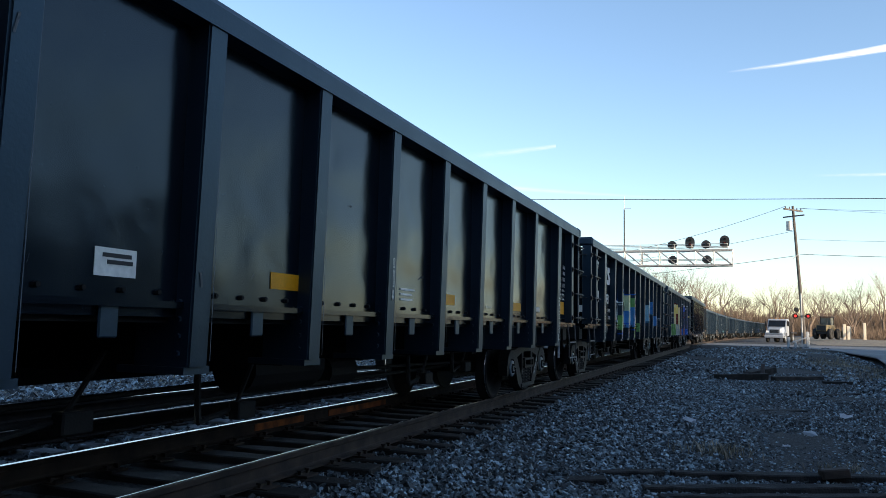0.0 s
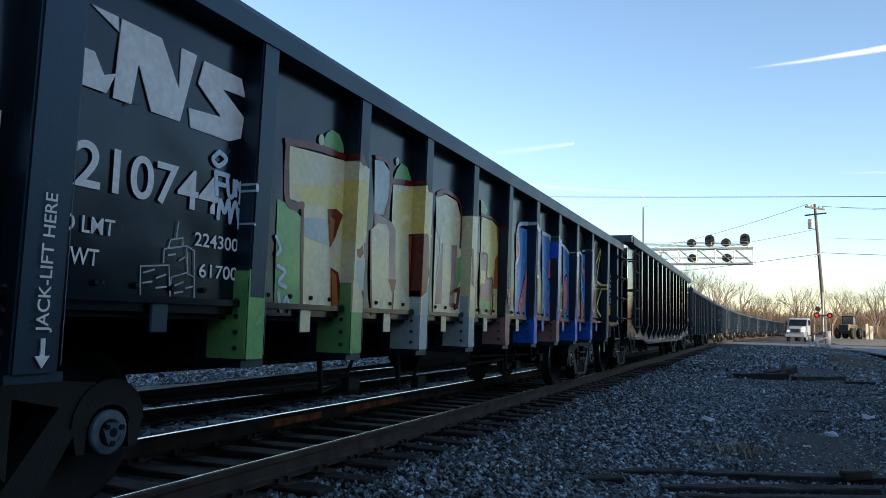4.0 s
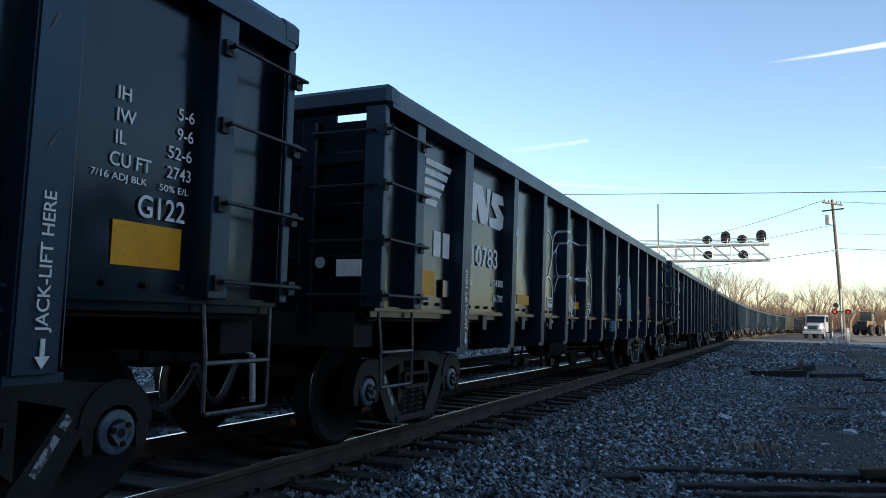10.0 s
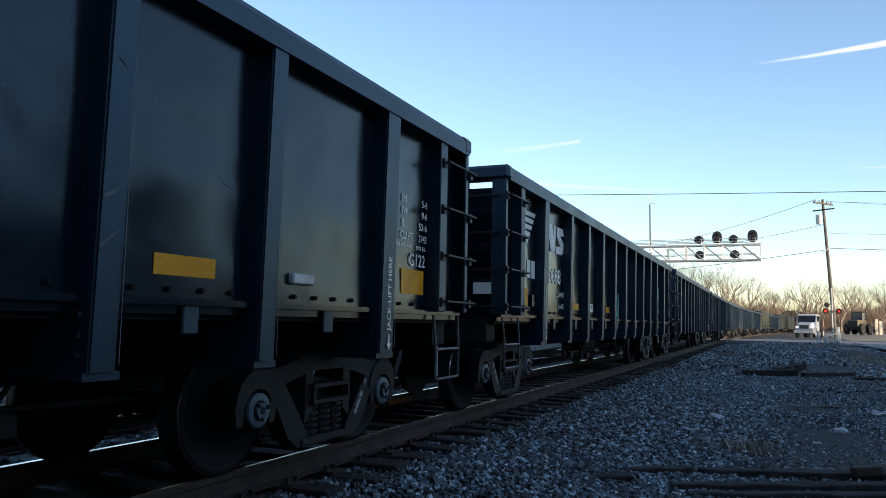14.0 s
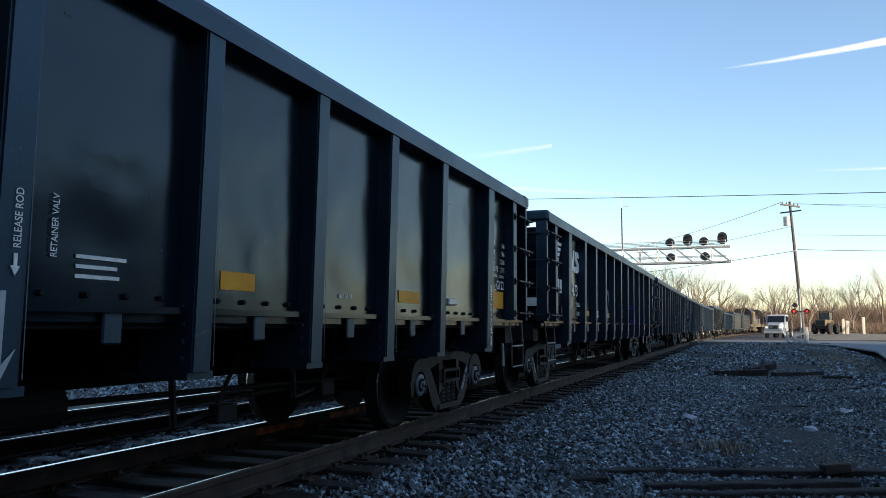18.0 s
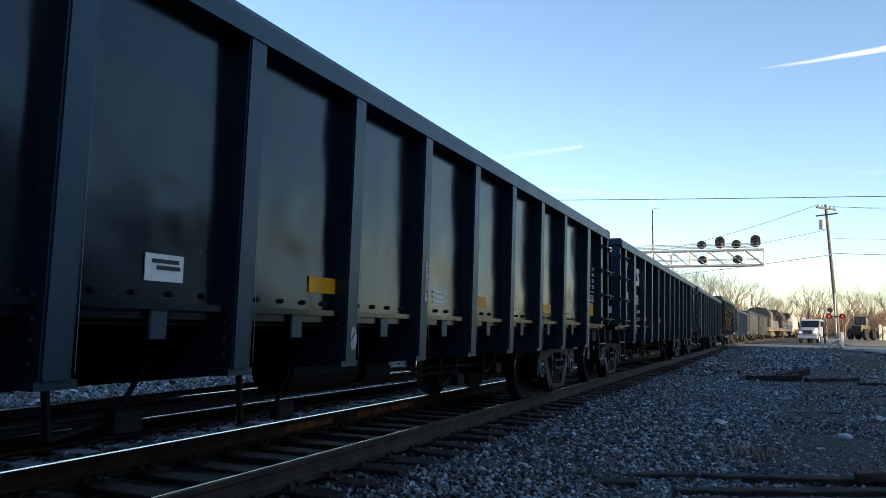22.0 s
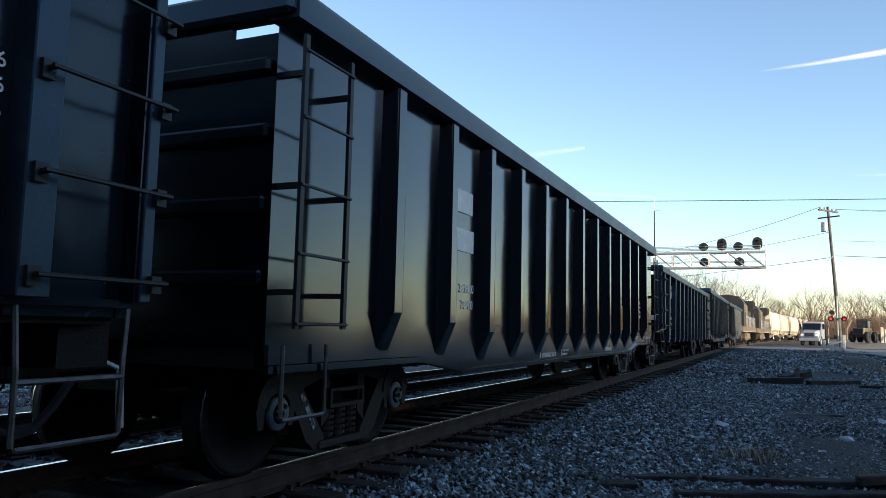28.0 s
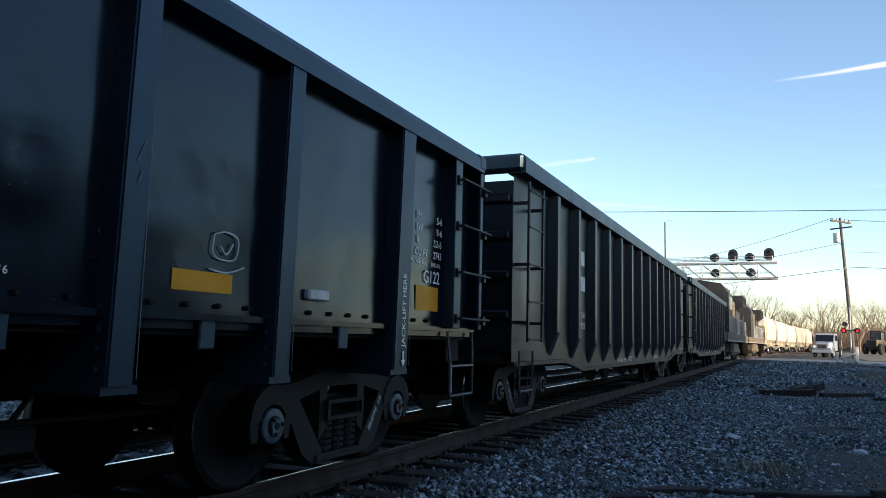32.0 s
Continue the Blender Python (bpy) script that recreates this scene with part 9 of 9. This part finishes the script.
# ---- winter trees, woods and hills ----
def tree_mesh(seed, height, spread=0.55, levels=6):
    r = random.Random(seed)
    vs, fs = [], []

    def limb(p, d, length, rad, level):
        q = p + d * length
        side = d.cross(Vector((0.3, 0.9, 0.2))).normalized()
        up = d.cross(side)
        n = 5 if level > 3 else 3
        k = len(vs)
        r1 = rad * 0.68
        for c, rr in ((p, rad), (q, r1)):
            for i in range(n):
                a = 2 * math.pi * i / n
                vs.append(c + side * rr * math.cos(a) + up * rr * math.sin(a))
        for i in range(n):
            fs.append((k + i, k + (i + 1) % n, k + n + (i + 1) % n, k + n + i))
        if level == 0:
            return
        for b in range(3 if level > 1 and r.random() < 0.6 else 2):
            ax = Vector((r.uniform(-1, 1), r.uniform(-1, 1), r.uniform(-0.3, 0.5))).normalized()
            nd = (d + ax * spread * r.uniform(0.6, 1.4) + Vector((0, 0, 0.12))).normalized()
            limb(p.lerp(q, r.uniform(0.75, 1.0)), nd, length * r.uniform(0.62, 0.88), r1 * r.uniform(0.6, 0.9), level - 1)
    limb(Vector((0, 0, -0.2)), Vector((r.uniform(-0.08, 0.08), r.uniform(-0.08, 0.08), 1)).normalized(), height * 0.26, height * 0.021, levels)
    top = max(v.z for v in vs)
    f = height / top
    me = bpy.data.meshes.new("branches")
    me.from_pydata([v * f for v in vs], [], fs)
    me.materials.append(BARK)
    return me


kinds = [tree_mesh(7 + k, 10, 0.45 + 0.08 * (k % 3), 7) for k in range(5)]
rt = random.Random(9)
spots = [(-14, 118, 12), (-11, 128, 13), (-8, 140, 14), (-5, 136, 12), (-16, 150, 14), (-2, 150, 11), (2, 168, 9), (4.6, 150, 8), (9.5, 160, 13), (12, 190, 9), (17, 135, 10.5), (19, 150, 11), (15.0, 120, 8),
         (17.0, 92, 9.5), (18.8, 96, 11), (13, 170, 9), (22, 160, 10), (27, 150, 10), (31, 160, 11), (-20, 170, 14), (6, 210, 10), (0.5, 200, 11), (19, 110, 6),
         (-12, 122, 9), (-9, 131, 11), (-6.5, 126, 10), (-4, 142, 12), (-10, 145, 13), (-1, 158, 10), (1, 145, 8), (5.8, 146, 10), (6.8, 152, 12), (11, 140, 10), (13.4, 146, 11), (15.5, 150, 9), (20, 128, 11), (24, 140, 12), (8, 180, 11), (3, 185, 12), (-14, 138, 12), (10, 205, 12), (17, 185, 12)]
for i, (x, y, h) in enumerate(spots):
    ob = new("bare_tree", kinds[i % 5])
    sc = h / 10
    ob.matrix_world = Matrix.Translation((x, y, -0.05)) @ pose(0, 0, 0, 0, 0, rt.uniform(0, 360)) @ Matrix.Diagonal((sc, sc, sc, 1))
    tagged(ob, "leafless winter tree with fine brown branches", "tree", "bare trees beyond the crossing")


def thicket(name, n, x0, x1, y0, y1, hmin, hmax, seed, label):
    r = random.Random(seed)
    vs, fs = [], []
    for _ in range(n):
        x, y = r.uniform(x0, x1), r.uniform(y0, y1)
        h = r.uniform(hmin, hmax) * (0.7 + 0.5 * noise.noise((x * 0.05, y * 0.05, seed)))
        for _ in range(5):
            a = Vector((x + r.gauss(0, 0.5), y + r.gauss(0, 0.5), h * r.uniform(0, 0.5)))
            b = a + Vector((r.gauss(0, 0.25), r.gauss(0, 0.25), 1)).normalized() * h * r.uniform(0.3, 0.6)
            w = 0.03 + 0.05 * r.random()
            k = len(vs)
            vs += [a + Vector((-w, 0, 0)), a + Vector((w, 0, 0)), a + Vector((0, w, 0)), b]
            fs += [(k, k + 1, k + 3), (k + 1, k + 2, k + 3), (k + 2, k, k + 3)]
    me = bpy.data.meshes.new(name)
    me.from_pydata(vs, [], fs)
    me.materials.append(BRUSH)
    return tagged(new(name, me), label, "woods", "", "stuff")


BRUSH = material("brown_brush", (0.175, 0.120, 0.080), 0.95, second=(0.11, 0.078, 0.055), scale=0.2, fine=2, bump=0, vary=0.3, island=True)
thicket("far_woods", 15000, -60, 56, 170, 270, 5, 12, 1, "brown leafless woods along the horizon")
thicket("roadside_brush", 1500, 14, 27, 95, 150, 1.2, 3.5, 2, "dry brown brush behind the verge")
thicket("lineside_brush", 1600, -60, -14, 110, 180, 2, 6, 3, "dry brown brush beside the railway")
HILL = material("wooded_hill", (0.20, 0.145, 0.105), 0.95, second=(0.12, 0.09, 0.07), scale=0.05, fine=0.4, bump=0.5)
hx = [-900 + 30 * k for k in range(80)]
hill = sheet("far_hills", hx, [420, 460, 520, 600, 760], HILL, lambda x, y: -1 + (0 if y < 430 else (13 + 7 * noise.noise((x * 0.006, 2, 1)) + 3 * noise.noise((x * 0.03, 5, 1))) * min(1, (y - 415) / 180) * (0.6 if y > 700 else 1)), "structure", "low brown wooded hills on the horizon")

# ---- plain blocks added out of view to shade the yard and darken reflections ----
BLOCKM = material("dark_blocker", (0.040, 0.048, 0.060), 0.8, second=(0.030, 0.036, 0.045), scale=0.5, fine=10, bump=0.1)
slab("warehouse_wall", [(45, -120), (65, -120), (65, 36), (45, 40)], 15.0, BLOCKM, "unseen plain block added to shade the yard", 15.5)
slab("warehouse_wall", [(45, 39.9), (32.5, 45), (31, 42), (45, 34)], 10.0, BLOCKM, "unseen plain block added to darken the cars' reflections", 10.5)
slab("warehouse_wall", [(32.4, 44.9), (26, 47.5), (25, 44.4), (30.9, 42)], 4.2, BLOCKM, "low unseen block added to darken the cars' reflections", 4.7)
slab("warehouse_wall", [(-0.5, -40), (44, -40), (44, -15), (-0.5, -15)], 15.0, BLOCKM, "unseen plain block added behind the yard to cut skylight", 15.5)
slab("warehouse_wall", [(-60, -44), (-11.5, -44), (-11.5, -19), (-60, -19)], 15.0, BLOCKM, "unseen plain block added behind the yard to cut skylight", 15.5)

# ---- vapour trails ----
def trail_material(strength):
    m = bpy.data.materials.new("vapour")
    m.use_nodes = True
    n, l = m.node_tree.nodes, m.node_tree.links
    n.remove(n["Principled BSDF"])
    tc = n.new("ShaderNodeTexCoord")
    sep = n.new("ShaderNodeSeparateXYZ")
    l.new(tc.outputs["Generated"], sep.inputs[0])
    nz = n.new("ShaderNodeTexNoise")
    nz.inputs["Scale"].default_value, nz.inputs["Detail"].default_value = 7, 6
    l.new(tc.outputs["Generated"], nz.inputs["Vector"])
    # emission stands in for sunlight on the vapour
    em, tr, mx = n.new("ShaderNodeEmission"), n.new("ShaderNodeBsdfTransparent"), n.new("ShaderNodeMixShader")
    em.inputs[0].default_value, em.inputs[1].default_value = (0.93, 0.97, 1, 1), 0.62
    uv = n.new("ShaderNodeUVMap")
    s2 = n.new("ShaderNodeSeparateXYZ")
    l.new(uv.outputs[0], s2.inputs[0])
    # fades to both edges and to the thin end
    ab = n.new("ShaderNodeMath"); ab.operation = "PINGPONG"; ab.inputs[1].default_value = 0.5
    l.new(s2.outputs[1], ab.inputs[0])
    m1 = n.new("ShaderNodeMath"); m1.operation = "MULTIPLY"
    l.new(ab.outputs[0], m1.inputs[0])
    l.new(s2.outputs[0], m1.inputs[1])
    m2 = n.new("ShaderNodeMath"); m2.operation = "MULTIPLY"
    l.new(m1.outputs[0], m2.inputs[0])
    l.new(nz.outputs["Fac"], m2.inputs[1])
    m3 = n.new("ShaderNodeMath"); m3.operation = "MULTIPLY"; m3.use_clamp = True; m3.inputs[1].default_value = strength
    l.new(m2.outputs[0], m3.inputs[0])
    l.new(m3.outputs[0], mx.inputs[0])
    l.new(tr.outputs[0], mx.inputs[1])
    l.new(em.outputs[0], mx.inputs[2])
    l.new(mx.outputs[0], n["Material Output"].inputs[0])
    return m


def trail(a, b, w0, w1, strength, label):
    """A vapour trail between two (bearing, height) directions in degrees, thin at a and broad at b, 3 km off."""
    def at(az, el):
        return Vector((math.sin(radians(az)) * math.cos(radians(el)), math.cos(radians(az)) * math.cos(radians(el)), math.sin(radians(el)))) * 3000
    vs, fs, uvs = [], [], []
    n = 16
    for k in range(n + 1):
        t = k / n
        c = at(a[0] + (b[0] - a[0]) * t, a[1] + (b[1] - a[1]) * t)
        w = (w0 + (w1 - w0) * t) * 26
        vs += [c - Vector((0, 0, w)), c + Vector((0, 0, w))]
    fs = [(2 * k, 2 * k + 2, 2 * k + 3, 2 * k + 1) for k in range(n)]
    me = bpy.data.meshes.new("vapour_trail")
    me.from_pydata(vs, [], fs)
    uv = me.uv_layers.new()
    for p in me.polygons:
        for li, vi in zip(p.loop_indices, p.vertices):
            uv.data[li].uv = ((vi // 2) / n, vi % 2)
    me.materials.append(trail_material(strength))
    ob = new("vapour_trail", me)
    ob.visible_shadow = False
    return tagged(ob, label, "", "", "backdrop")


trail((-0.6, 18.25), (10.5, 18.6), 0.2, 0.62, 9.0, "bright white vapour trail in the sky")
trail((-20.5, 12.7), (-13.0, 13.6), 0.8, 0.35, 2.0, "faint white vapour trail in the sky")
trail((-2.0, 9.4), (-16.5, 10.5), 0.2, 0.45, 1.6, "very faint vapour trail in the sky")
trail((4.8, 10.75), (11, 10.4), 0.25, 0.3, 2.4, "thin white vapour trail in the sky")


# ---- what moves ----
def run(t):
    """How far the train has come by t seconds."""
    u = t / 10
    easy = ((0, 0.0), (14, 0.0), (16, 0.1), (18, 0.08), (19, 0.02), (21, 0.0), (23, -0.03), (24, 0.12), (25, 0.08), (26, 0.1), (28, 0.0), (29, -0.05), (30, 0.0), (31, 0.0), (32, 0.11))
    slack = ((0, -0.03), (4, -0.03), (5.5, 0), (6.5, 0.05), (7.8, 0.065), (9, 0.03), (10.1, 0.01), (12.2, 0.03), (13.5, 0.025), (16.3, -0.01), (17.5, 0.0), (19, 0.04), (21.2, 0.058), (22.3, 0.02), (23.4, -0.05), (24.5, -0.03), (25.7, -0.017), (30.2, 0.013), (32, 0.013))
    pull = sum(float(np.interp(t, [a for a, b in tab], [b for a, b in tab])) for tab in (easy, slack))
    return 77.26 * u - 0.278 * u * u - 0.098 * u ** 3 + pull


def motions():
    stamps = [0.5 * k for k in range(65)]
    spins = [k / 15 for k in range(481)]
    turned = []
    for t in spins:
        turned.append((t, pose(0, 0, 0, math.degrees(run(t) / WHEEL_R), 0, 0)))
    for car, s0, key in CARS:
        walk(car, [(t, on_track(s0 - run(t))) for t in stamps])
        if key and key in "ABCDEFGHIJKLMNO":
            for ob in car.children_recursive:
                if ob.name.split(".")[0] == "wheelset":
                    base = Matrix.Translation(ob.location)
                    walk(ob, [(t, base @ m) for t, m in turned])


motions()
